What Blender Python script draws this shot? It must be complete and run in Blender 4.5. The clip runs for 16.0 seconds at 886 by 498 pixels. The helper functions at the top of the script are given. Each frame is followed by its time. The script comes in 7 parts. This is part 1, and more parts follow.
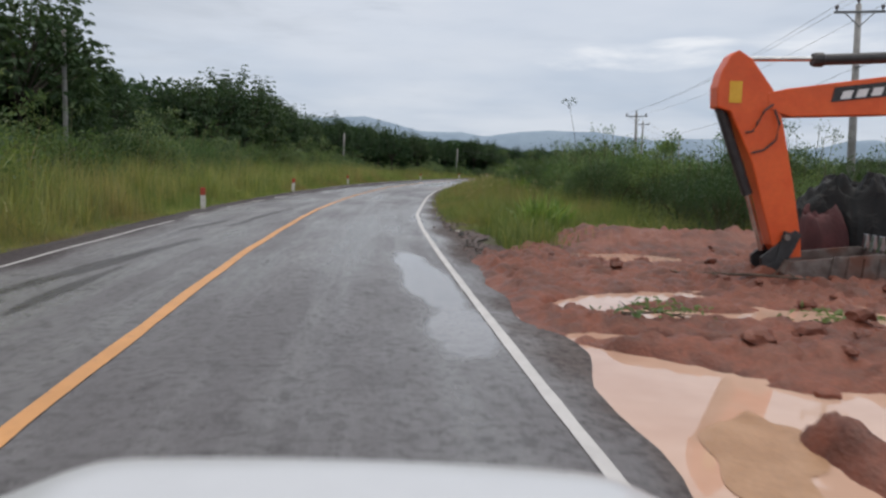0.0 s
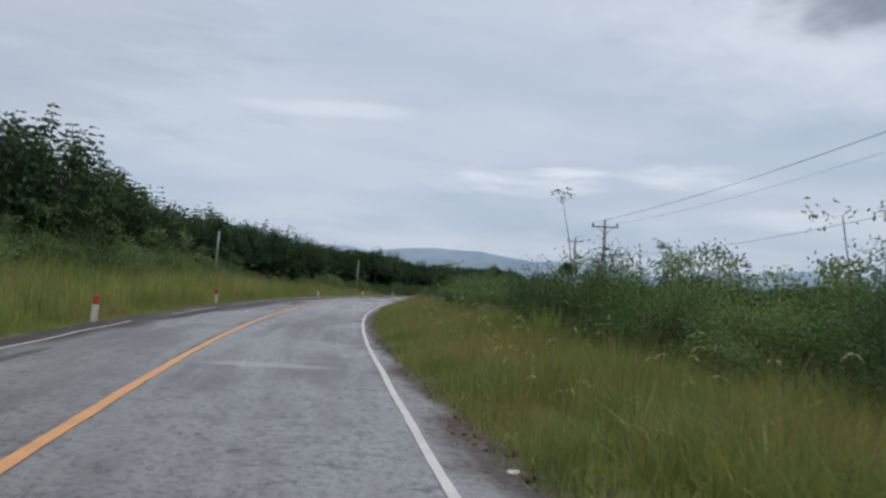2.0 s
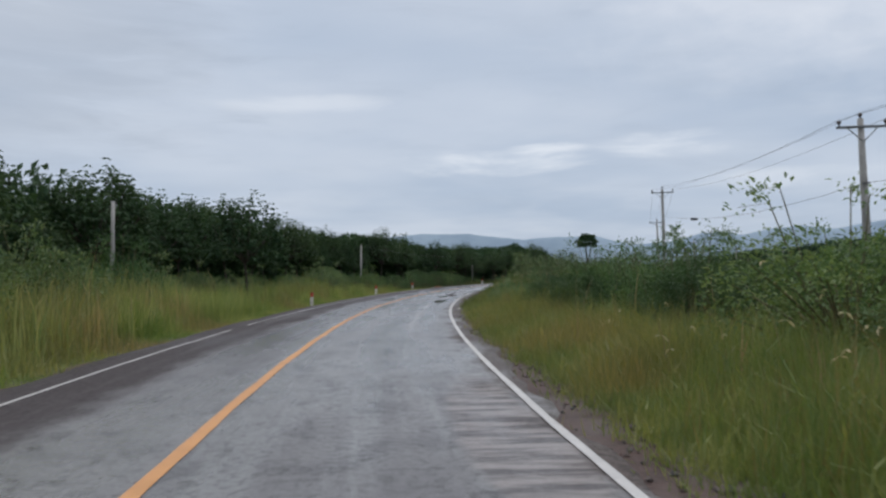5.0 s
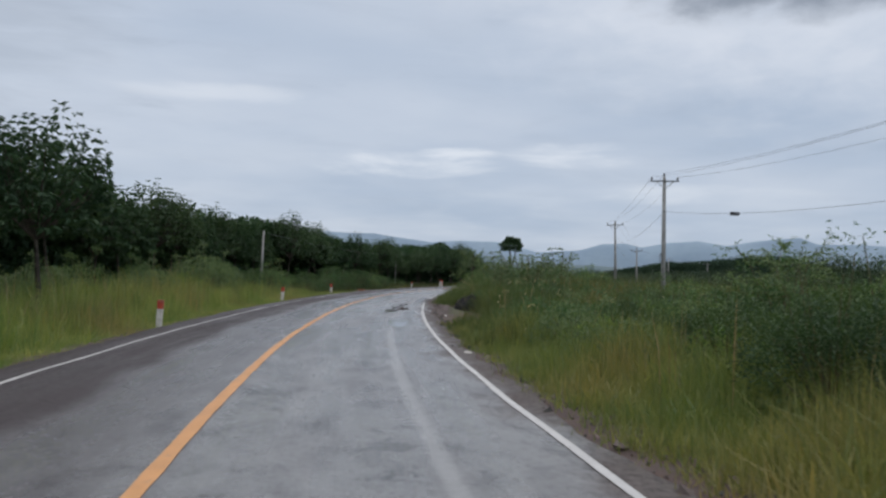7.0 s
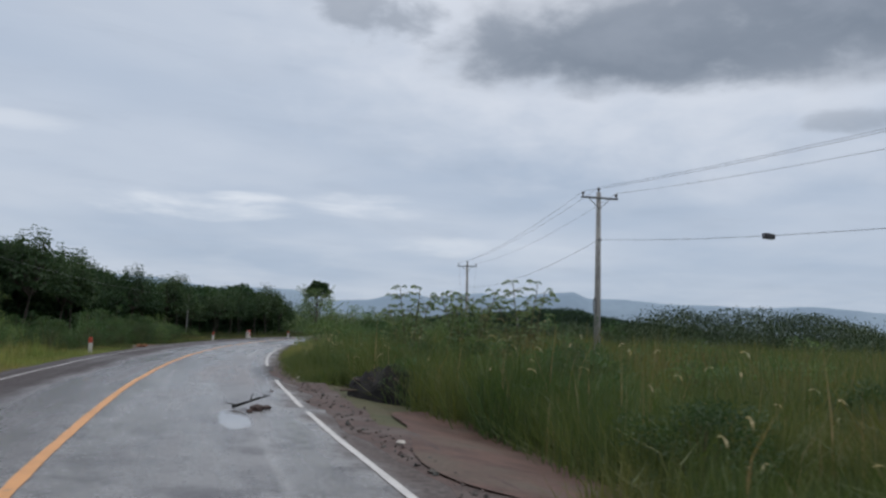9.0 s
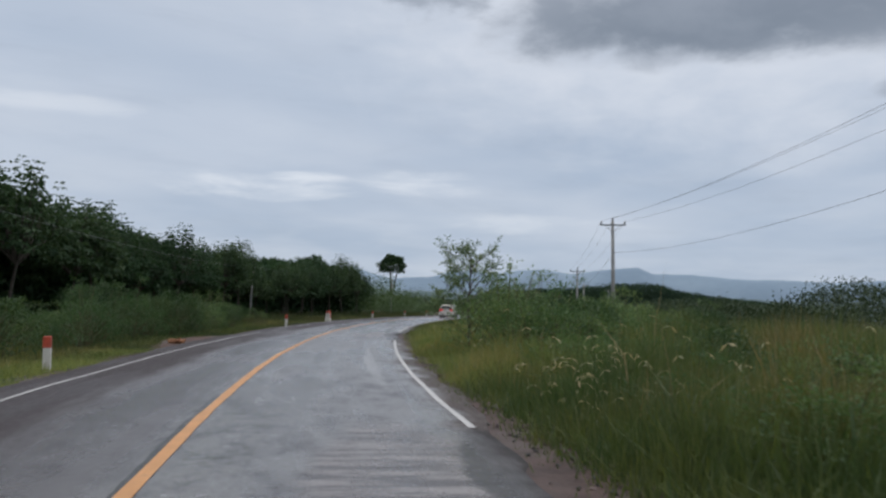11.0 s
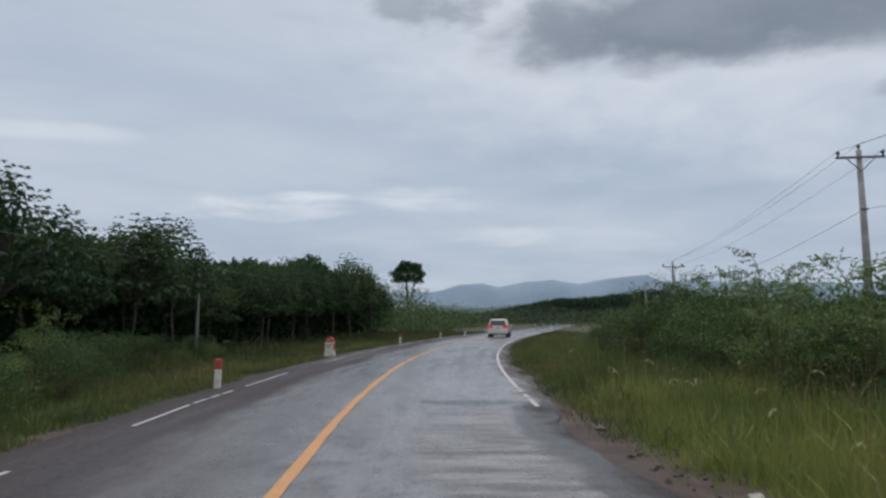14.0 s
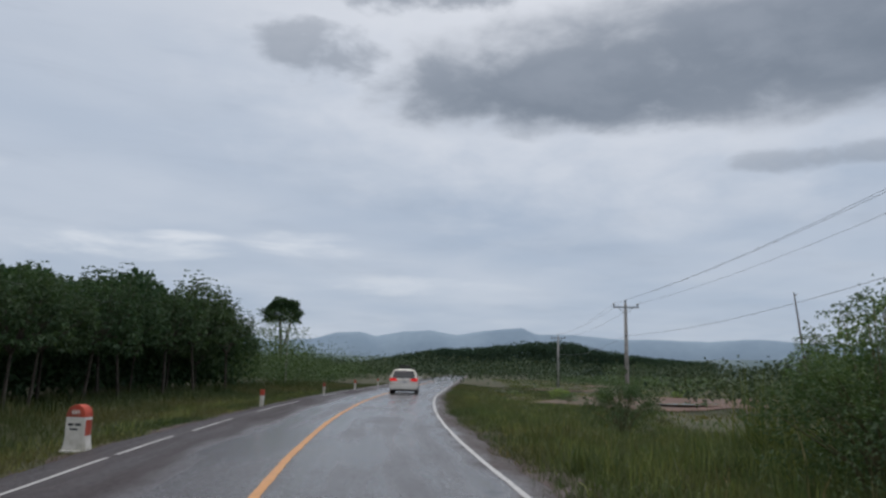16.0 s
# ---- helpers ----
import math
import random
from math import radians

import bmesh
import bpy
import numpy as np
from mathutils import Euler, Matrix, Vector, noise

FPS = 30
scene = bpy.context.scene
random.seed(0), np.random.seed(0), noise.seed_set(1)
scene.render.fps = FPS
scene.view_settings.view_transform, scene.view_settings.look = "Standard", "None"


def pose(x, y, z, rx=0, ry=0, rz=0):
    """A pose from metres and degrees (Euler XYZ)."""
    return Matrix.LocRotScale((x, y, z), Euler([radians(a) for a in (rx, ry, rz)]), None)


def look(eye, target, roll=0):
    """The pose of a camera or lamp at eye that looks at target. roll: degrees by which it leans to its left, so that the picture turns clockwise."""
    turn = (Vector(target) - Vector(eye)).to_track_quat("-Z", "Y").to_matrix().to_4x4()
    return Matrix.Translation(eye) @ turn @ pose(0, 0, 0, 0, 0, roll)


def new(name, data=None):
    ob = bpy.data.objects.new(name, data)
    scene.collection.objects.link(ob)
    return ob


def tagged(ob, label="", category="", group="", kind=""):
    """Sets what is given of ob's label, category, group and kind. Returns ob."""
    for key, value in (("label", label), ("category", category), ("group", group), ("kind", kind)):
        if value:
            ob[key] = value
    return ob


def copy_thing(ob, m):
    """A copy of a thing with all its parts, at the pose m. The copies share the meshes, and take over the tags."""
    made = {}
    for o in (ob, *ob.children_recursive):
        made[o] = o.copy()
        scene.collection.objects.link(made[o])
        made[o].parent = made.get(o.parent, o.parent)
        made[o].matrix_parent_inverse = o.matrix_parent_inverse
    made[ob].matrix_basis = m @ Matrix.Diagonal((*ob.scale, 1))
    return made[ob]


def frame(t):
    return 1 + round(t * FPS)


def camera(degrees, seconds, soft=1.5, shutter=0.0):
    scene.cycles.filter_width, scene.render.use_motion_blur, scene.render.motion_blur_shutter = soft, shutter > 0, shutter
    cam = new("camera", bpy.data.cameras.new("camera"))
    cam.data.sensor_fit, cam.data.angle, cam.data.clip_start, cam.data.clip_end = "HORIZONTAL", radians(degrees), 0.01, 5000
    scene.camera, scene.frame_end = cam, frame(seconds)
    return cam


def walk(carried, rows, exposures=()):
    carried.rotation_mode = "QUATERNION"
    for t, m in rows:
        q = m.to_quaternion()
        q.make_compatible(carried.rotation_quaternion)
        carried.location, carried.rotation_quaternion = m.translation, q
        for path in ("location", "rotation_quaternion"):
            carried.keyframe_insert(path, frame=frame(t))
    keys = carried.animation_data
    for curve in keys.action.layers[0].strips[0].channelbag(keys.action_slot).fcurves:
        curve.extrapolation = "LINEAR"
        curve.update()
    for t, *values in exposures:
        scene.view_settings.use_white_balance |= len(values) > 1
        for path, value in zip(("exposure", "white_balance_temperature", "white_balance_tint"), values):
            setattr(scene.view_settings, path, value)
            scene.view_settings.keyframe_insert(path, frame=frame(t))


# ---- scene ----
# ---------------------------------------------------------------- camera
cam = camera(60.2, 16.0, soft=2.5, shutter=0.12)
EYE = 1.66
walk(cam, [
    (0, pose(0.00, 0.00, EYE, 83.83, -1.82, 0.00)),
    (0.5, pose(-0.72, 5.24, EYE, 87.06, -2.91, -1.52)),
    (1, pose(-1.26, 10.05, EYE, 90.02, -3.09, -1.68)),
    (1.5, pose(-1.61, 15.15, EYE, 91.62, -4.33, -5.37)),
    (2, pose(-1.97, 20.34, EYE, 92.86, -4.07, -8.66)),
    (2.5, pose(-2.18, 25.42, EYE, 92.54, -2.18, -7.67)),
    (3, pose(-2.30, 30.45, EYE, 92.07, -0.57, -7.53)),
    (3.5, pose(-2.47, 35.44, EYE, 91.91, 0.90, -7.19)),
    (3.7, pose(-2.53, 37.46, EYE, 91.93, 1.40, -7.30)),
    (6, pose(-2.16, 59.80, EYE, 91.74, -0.69, -12.44)),
    (6.5, pose(-1.63, 64.61, EYE, 91.86, -1.07, -14.56)),
    (7, pose(-1.20, 69.41, EYE, 91.90, -1.67, -16.60)),
    (7.5, pose(-0.54, 74.31, EYE, 92.50, -2.19, -18.73)),
    (8, pose(0.20, 79.17, EYE, 94.32, -2.45, -23.67)),
    (8.2, pose(0.53, 81.14, EYE, 95.10, -2.62, -26.03)),
    (9.2, pose(2.55, 91.10, EYE, 96.00, -2.30, -32.60)),
    (10.3, pose(5.25, 102.09, EYE, 94.65, -1.70, -31.12)),
    (10.5, pose(5.73, 104.03, EYE, 94.43, -1.60, -30.02)),
    (11, pose(7.07, 108.95, EYE, 94.20, -2.05, -27.81)),
    (11.5, pose(8.42, 113.59, EYE, 94.25, -2.35, -26.06)),
    (12, pose(9.78, 118.18, EYE, 95.03, -1.29, -23.21)),
    (12.5, pose(11.39, 122.86, EYE, 96.10, 0.87, -20.99)),
    (13, pose(13.18, 127.55, EYE, 96.02, 2.54, -20.65)),
    (13.5, pose(15.10, 132.17, EYE, 95.42, 1.76, -22.60)),
    (14, pose(17.05, 136.77, EYE, 95.28, -0.06, -27.36)),
    (14.5, pose(19.00, 141.34, EYE, 97.69, -1.13, -31.57)),
    (15, pose(20.98, 145.70, EYE, 99.69, -1.41, -33.56)),
    (15.5, pose(23.15, 150.10, EYE, 100.00, -0.83, -34.97)),
    (16, pose(25.45, 154.57, EYE, 99.06, -1.37, -36.58)),
], exposures=((0, 0.22, 6850, 11), (0.6, 0.14, 6700, 10.5), (1.2, 0.06, 6500, 10), (6, 0.05, 6500, 10), (9, 0.0, 6500, 10), (12.5, 0.0, 6500, 10), (15, -0.07, 6560, 10), (16, -0.07, 6560, 10)))

# ---------------------------------------------------------------- world and sun
SUN_AZ, SUN_EL = 40.0, 74.0      # degrees right of +y, and above the horizon
SKY = 1.0


def nd(tree, kind, **values):
    n = tree.nodes.new(kind)
    for k, v in values.items():
        if k in n.inputs:
            n.inputs[k].default_value = v
        else:
            setattr(n, k, v)
    return n


def mth(tree, op, a, b=None, c=None, clamp=False):
    n = tree.nodes.new("ShaderNodeMath")
    n.operation, n.use_clamp = op, clamp
    for i, v in enumerate((a, b, c)):
        if v is None:
            continue
        if isinstance(v, (int, float)):
            n.inputs[i].default_value = v
        else:
            tree.links.new(v, n.inputs[i])
    return n.outputs[0]


def mixc(tree, fac, a, b, blend="MIX"):
    n = tree.nodes.new("ShaderNodeMix")
    n.data_type, n.blend_type = "RGBA", blend
    for i, v in ((0, fac), (6, a), (7, b)):
        if isinstance(v, (int, float)):
            n.inputs[i].default_value = v
        elif isinstance(v, tuple):
            n.inputs[i].default_value = (*v, 1)
        else:
            tree.links.new(v, n.inputs[i])
    return n.outputs[2]


def smooth(tree, v, lo, hi):
    n = tree.nodes.new("ShaderNodeMapRange")
    n.interpolation_type = "SMOOTHSTEP"
    n.inputs[1].default_value, n.inputs[2].default_value = lo, hi
    tree.links.new(v, n.inputs[0])
    return n.outputs[0]


world = bpy.data.worlds.new("overcast_sky")
scene.world = world
world.use_nodes = True
wt = world.node_tree
wt.nodes.clear()
tc = nd(wt, "ShaderNodeTexCoord")
sep = nd(wt, "ShaderNodeSeparateXYZ")
wt.links.new(tc.outputs["Generated"], sep.inputs[0])
dx, dy, dz = sep.outputs
az = mth(wt, "MULTIPLY", mth(wt, "ARCTAN2", dx, dy), 57.2958)
el = mth(wt, "MULTIPLY", mth(wt, "ARCSINE", dz), 57.2958)
up = mth(wt, "MAXIMUM", dz, 0.0)
# a flat cloud deck seen in perspective
den = mth(wt, "ADD", up, 0.10)
cmb = nd(wt, "ShaderNodeCombineXYZ")
wt.links.new(mth(wt, "DIVIDE", dx, den), cmb.inputs[0])
wt.links.new(mth(wt, "DIVIDE", dy, den), cmb.inputs[1])


def deck(scale, detail, rough=0.55, off=0.0, dist=0.0):
    n = nd(wt, "ShaderNodeTexNoise", Scale=scale, Detail=detail, Roughness=rough, Distortion=dist)
    m = nd(wt, "ShaderNodeVectorMath", operation="ADD")
    m.inputs[1].default_value = (off, off * 0.7, off * 0.3)
    wt.links.new(cmb.outputs[0], m.inputs[0])
    wt.links.new(m.outputs[0], n.inputs["Vector"])
    return n.outputs["Fac"]


n_big, n_mid, n_fine = deck(0.55, 3, 0.5, 3.1), deck(1.4, 5, 0.55, 9.0, 0.4), deck(3.2, 6, 0.6, 5.0)
sky = nd(wt, "ShaderNodeTexSky", sky_type="NISHITA")
sky.sun_disc, sky.sun_elevation, sky.sun_rotation = False, radians(SUN_EL), radians(SUN_AZ)
blue = mixc(wt, 1.0, sky.outputs[0], (0.10, 0.10, 0.10), "MULTIPLY")
col = mixc(wt, smooth(wt, n_big, 0.30, 0.70), (0.405, 0.490, 0.620), (0.545, 0.610, 0.715))
col = mixc(wt, mth(wt, "MULTIPLY", smooth(wt, n_mid, 0.42, 0.80), 0.30), col, (0.62, 0.67, 0.75))
col = mixc(wt, mth(wt, "MULTIPLY", smooth(wt, n_fine, 0.48, 0.82), 0.16), col, (0.37, 0.43, 0.52))
# paler towards the top of the view, brightest overhead
col = mixc(wt, smooth(wt, el, 14.0, 34.0), col, mixc(wt, 0.65, col, (0.88, 0.89, 0.93)))
col = mixc(wt, smooth(wt, el, 35.0, 80.0), col, (1.25, 1.25, 1.27))
# two thin bright streaks low over the hills


def blob(a0, aw, e0, ew, nz, amp):
    u = mth(wt, "POWER", mth(wt, "ABSOLUTE", mth(wt, "DIVIDE", mth(wt, "SUBTRACT", az, a0), aw)), 2.0)
    v = mth(wt, "POWER", mth(wt, "ABSOLUTE", mth(wt, "DIVIDE", mth(wt, "SUBTRACT", el, e0), ew)), 2.0)
    f = mth(wt, "SUBTRACT", 1.0, mth(wt, "ADD", u, v))
    return mth(wt, "ADD", f, mth(wt, "MULTIPLY", mth(wt, "SUBTRACT", nz, 0.5), amp))


nz_el = nd(wt, "ShaderNodeTexNoise", Scale=0.16, Detail=6.0, Roughness=0.56, Distortion=0.15)
cae = nd(wt, "ShaderNodeCombineXYZ")
wt.links.new(az, cae.inputs[0])
wt.links.new(mth(wt, "MULTIPLY", el, 1.9), cae.inputs[1])
wt.links.new(cae.outputs[0], nz_el.inputs["Vector"])
nz = nz_el.outputs["Fac"]
# long flat wisps, drawn out along the horizon
wisp = nd(wt, "ShaderNodeTexNoise", Scale=0.11, Detail=6.0, Roughness=0.58, Distortion=0.35)
caw = nd(wt, "ShaderNodeCombineXYZ")
wt.links.new(az, caw.inputs[0])
wt.links.new(mth(wt, "MULTIPLY", el, 5.5), caw.inputs[1])
wt.links.new(caw.outputs[0], wisp.inputs["Vector"])
wz = wisp.outputs["Fac"]
col = mixc(wt, mth(wt, "MULTIPLY", smooth(wt, wz, 0.50, 0.78), 0.20), col, (0.345, 0.405, 0.50))
col = mixc(wt, mth(wt, "MULTIPLY", smooth(wt, wz, 0.47, 0.25), 0.14), col, (0.64, 0.70, 0.79))
for a0, aw, e0, ew, top in ((13.0, 7.5, 8.1, 0.95, 0.75), (17.4, 3.0, 9.0, 0.6, 0.8), (26.3, 5.0, 9.0, 0.85, 0.75), (-2.0, 9.0, 12.5, 0.7, 0.45), (33.0, 9.0, 6.2, 0.7, 0.45)):
    col = mixc(wt, mth(wt, "MULTIPLY", smooth(wt, blob(a0, aw, e0, ew, wz, 5.0), -0.3, 1.7), top), col, (0.80, 0.84, 0.90))
# duller sky towards the wood
col = mixc(wt, mth(wt, "MULTIPLY", smooth(wt, blob(-26.0, 24.0, 19.0, 16.0, wz, 2.0), 0.0, 0.9), 0.32), col, (0.34, 0.385, 0.455))
# heavy grey cloud and its torn-off scraps
glow = smooth(wt, blob(50.0, 30.0, 21.5, 11.0, nz, 1.6), -0.4, 1.2)
col = mixc(wt, mth(wt, "MULTIPLY", glow, 0.60), col, (0.83, 0.855, 0.91))
for a0, aw, e0, ew, top, amp in ((73.0, 38.0, 22.6, 5.3, 1.0, 1.5), (46.0, 15.0, 20.6, 3.1, 0.97, 2.2), (26.5, 5.0, 22.8, 2.2, 0.62, 5.0), (33.0, 10.0, 28.6, 2.4, 0.7, 5.0), (64.0, 9.0, 14.8, 0.9, 0.5, 5.0)):
    m = smooth(wt, blob(a0, aw, e0, ew, nz, amp), -0.35, 0.75)
    belly = mth(wt, "ADD", mth(wt, "MULTIPLY", smooth(wt, el, e0 - ew, e0 + ew), 0.5), mth(wt, "MULTIPLY", smooth(wt, nz, 0.30, 0.72), 0.55))
    col = mixc(wt, mth(wt, "MULTIPLY", m, top), col, mixc(wt, belly, (0.180, 0.217, 0.273), (0.295, 0.335, 0.400)))
col = mixc(wt, 0.06, col, blue)
col = mixc(wt, smooth(wt, el, 0.0, -6.0), col, (0.10, 0.11, 0.08))
bg = nd(wt, "ShaderNodeBackground", Strength=SKY)
wt.links.new(col, bg.inputs[0])
wo = nd(wt, "ShaderNodeOutputWorld")
wt.links.new(bg.outputs[0], wo.inputs[0])

sun = new("sun", bpy.data.lights.new("sun", "SUN"))
sun.data.energy, sun.data.angle, sun.data.color = 0.62, radians(30), (1.0, 0.97, 0.92)
a, e = radians(SUN_AZ), radians(SUN_EL)
sun.matrix_world = look((0, 0, 60), (-math.sin(a) * math.cos(e) * 10, -math.cos(a) * math.cos(e) * 10, 60 - math.sin(e) * 10))

# ---------------------------------------------------------------- materials


def mat(name, lo, hi, scale=3.0, rough=0.8, rough2=None, bump=0.0, bscale=40.0, island=0.0, objrand=0.0,
        metal=0.0, spec=0.5, through_light=0.0, fine=0.25, third=None, emit=None, stretch=None, coat=0.0):
    m = bpy.data.materials.new(name)
    m.use_nodes = True
    t = m.node_tree
    t.nodes.clear()
    out = nd(t, "ShaderNodeOutputMaterial")
    b = nd(t, "ShaderNodeBsdfPrincipled", Roughness=rough, Metallic=metal)
    b.inputs["Specular IOR Level"].default_value = spec
    b.inputs["Coat Weight"].default_value = coat
    geo = nd(t, "ShaderNodeNewGeometry")
    if stretch:
        tx = nd(t, "ShaderNodeTexCoord")
        mp = nd(t, "ShaderNodeMapping")
        mp.inputs["Scale"].default_value = stretch
        t.links.new(tx.outputs["Object"], mp.inputs[0])
        pos = mp.outputs[0]
    else:
        pos = geo.outputs["Position"]
    n1 = nd(t, "ShaderNodeTexNoise", Scale=scale, Detail=4.0, Roughness=0.6)
    n2 = nd(t, "ShaderNodeTexNoise", Scale=scale * 11.0, Detail=3.0)
    for n in (n1, n2):
        t.links.new(pos, n.inputs["Vector"])
    c = mixc(t, smooth(t, n1.outputs["Fac"], 0.33, 0.67), lo, hi)
    if third:
        n3 = nd(t, "ShaderNodeTexNoise", Scale=scale * 0.35, Detail=3.0)
        t.links.new(pos, n3.inputs["Vector"])
        c = mixc(t, smooth(t, n3.outputs["Fac"], 0.48, 0.68), c, third)
    if fine:
        g = mth(t, "MULTIPLY_ADD", n2.outputs["Fac"], 2 * fine, 1 - fine)
        cb = nd(t, "ShaderNodeCombineColor")
        for i in range(3):
            t.links.new(g, cb.inputs[i])
        c = mixc(t, 1.0, c, cb.outputs[0], "MULTIPLY")
    for src, amt in ((geo.outputs["Random Per Island"], island), (nd(t, "ShaderNodeObjectInfo").outputs["Random"], objrand)):
        if amt:
            g = mth(t, "MULTIPLY_ADD", src, 2 * amt, 1 - amt)
            h = mth(t, "MULTIPLY_ADD", src, 1.2 * amt, 1 - 0.6 * amt)
            cb = nd(t, "ShaderNodeCombineColor")
            for i, s_ in enumerate((g, h, h)):
                t.links.new(s_, cb.inputs[i])
            c = mixc(t, 1.0, c, cb.outputs[0], "MULTIPLY")
    t.links.new(c, b.inputs["Base Color"])
    if rough2 is not None:
        r = mth(t, "MULTIPLY_ADD", n1.outputs["Fac"], rough2 - rough, rough)
        t.links.new(r, b.inputs["Roughness"])
    if bump:
        nb = nd(t, "ShaderNodeTexNoise", Scale=bscale, Detail=4.0)
        t.links.new(pos, nb.inputs["Vector"])
        bp = nd(t, "ShaderNodeBump", Strength=bump, Distance=0.02)
        t.links.new(nb.outputs["Fac"], bp.inputs["Height"])
        t.links.new(bp.outputs[0], b.inputs["Normal"])
    if emit:
        b.inputs["Emission Color"].default_value = (*emit[0], 1)
        b.inputs["Emission Strength"].default_value = emit[1]
    if through_light:
        tr = nd(t, "ShaderNodeBsdfTranslucent")
        t.links.new(mixc(t, 1.0, c, (1.25, 1.2, 0.7), "MULTIPLY"), tr.inputs[0])
        mx = nd(t, "ShaderNodeMixShader", Fac=through_light)
        t.links.new(b.outputs[0], mx.inputs[1])
        t.links.new(tr.outputs[0], mx.inputs[2])
        t.links.new(mx.outputs[0], out.inputs[0])
    else:
        t.links.new(b.outputs[0], out.inputs[0])
    return m


def asphalt_material():
    """Worn wet asphalt; the UV map runs across (u, metres) and along (v, metres) the road."""
    m = bpy.data.materials.new("worn_wet_asphalt")
    m.use_nodes = True
    t = m.node_tree
    b = t.nodes["Principled BSDF"]
    uv = nd(t, "ShaderNodeUVMap")
    geo = nd(t, "ShaderNodeNewGeometry")

    def noise_at(scale, detail, sx, sy, rough=0.6, off=0.0, dist=0.0):
        mp = nd(t, "ShaderNodeMapping")
        mp.inputs["Scale"].default_value = (sx, sy, 1)
        mp.inputs["Location"].default_value = (off, off, 0)
        t.links.new(uv.outputs[0], mp.inputs[0])
        n = nd(t, "ShaderNodeTexNoise", Scale=scale, Detail=detail, Roughness=rough, Distortion=dist)
        t.links.new(mp.outputs[0], n.inputs["Vector"])
        return n.outputs["Fac"]

    big = noise_at(0.35, 4, 1.0, 0.35, 0.6, 2.0)
    streak = noise_at(1.3, 4, 1.0, 0.05, 0.6, 7.0)
    mid = noise_at(1.6, 6, 1.0, 0.7, 0.65, 11.0, 0.5)
    grain = noise_at(10.0, 7, 1.0, 0.9, 0.78, 1.0)
    speck = noise_at(60.0, 2, 1.0, 1.0)
    crack = noise_at(2.4, 7, 1.3, 1.1, 0.8, 41.0, 0.3)
    c = mixc(t, smooth(t, big, 0.36, 0.66), (0.122, 0.118, 0.128), (0.238, 0.240, 0.250))
    c = mixc(t, mth(t, "MULTIPLY", smooth(t, streak, 0.46, 0.66), 0.75), c, (0.250, 0.255, 0.262))
    c = mixc(t, mth(t, "MULTIPLY", smooth(t, mid, 0.54, 0.66), 0.55), c, (0.085, 0.083, 0.090))
    c = mixc(t, mth(t, "MULTIPLY", smooth(t, grain, 0.49, 0.60), 0.85), c, (0.066, 0.065, 0.071))
    c = mixc(t, mth(t, "MULTIPLY", smooth(t, crack, 0.545, 0.61), 0.9), c, (0.045, 0.044, 0.048))
    c = mixc(t, mth(t, "MULTIPLY", smooth(t, speck, 0.52, 0.72), 0.5), c, (0.27, 0.265, 0.265))
    # darker stretches: the wet first one, and three further along the road
    sv = nd(t, "ShaderNodeSeparateXYZ")
    t.links.new(uv.outputs[0], sv.inputs[0])
    dark_stretch = mth(t, "SUBTRACT", 0.38, mth(t, "MULTIPLY", smooth(t, sv.outputs[1], 3.0, 20.0), 0.38))
    dark_stretch = mth(t, "ADD", dark_stretch, mth(t, "MULTIPLY", mth(t, "MULTIPLY", smooth(t, sv.outputs[1], 80.0, 90.0), smooth(t, sv.outputs[1], 106.0, 97.0)), 0.4))
    dark_stretch = mth(t, "ADD", dark_stretch, mth(t, "MULTIPLY", smooth(t, sv.outputs[1], 157.0, 166.0), 0.42))
    dark_stretch = mth(t, "ADD", dark_stretch, mth(t, "MULTIPLY", mth(t, "MULTIPLY", smooth(t, sv.outputs[1], 112.0, 118.0), smooth(t, sv.outputs[1], 131.0, 124.0)), 0.3))
    c = mixc(t, dark_stretch, c, (0.072, 0.064, 0.068))
    # silt: gloss of the running lane, put in as paler base colour
    silt = mth(t, "MULTIPLY", smooth(t, sv.outputs[1], 50.0, 66.0), smooth(t, sv.outputs[1], 162.0, 154.0))
    c = mixc(t, mth(t, "MULTIPLY", mth(t, "MULTIPLY", silt, smooth(t, mid, 0.64, 0.40)), 0.5), c, (0.30, 0.30, 0.305))
    # wet oncoming lane: its weaker sky reflection is painted in as darker colour
    off_lane = mth(t, "MULTIPLY", smooth(t, mth(t, "ADD", sv.outputs[0], mth(t, "MULTIPLY", mth(t, "SUBTRACT", streak, 0.5), 2.4)), 0.5, -1.1), smooth(t, sv.outputs[1], 52.0, 72.0))
    c = mixc(t, mth(t, "MULTIPLY", off_lane, 0.62), c, (0.066, 0.056, 0.062))
    # reddish soil washed over the edges
    su = nd(t, "ShaderNodeSeparateXYZ")
    t.links.new(uv.outputs[0], su.inputs[0])
    later = smooth(t, su.outputs[1], 35.0, 62.0)
    edge = mth(t, "ADD", mth(t, "MULTIPLY", mth(t, "SUBTRACT", noise_at(0.9, 5, 1, 0.5, 0.6, 21.0), 0.5), 2.2), su.outputs[0])
    edge = mth(t, "MULTIPLY_ADD", later, 0.30, edge)
    c = mixc(t, mth(t, "MULTIPLY", smooth(t, edge, 3.70, 4.35), 0.85), c, mixc(t, smooth(t, grain, 0.4, 0.6), (0.115, 0.088, 0.080), (0.052, 0.040, 0.037)))
    edge_l = mth(t, "SUBTRACT", mth(t, "MULTIPLY", mth(t, "SUBTRACT", noise_at(0.7, 5, 1, 0.3, 0.6, 31.0), 0.5), 1.6), su.outputs[0])
    edge_l = mth(t, "MULTIPLY_ADD", later, 1.15, edge_l)
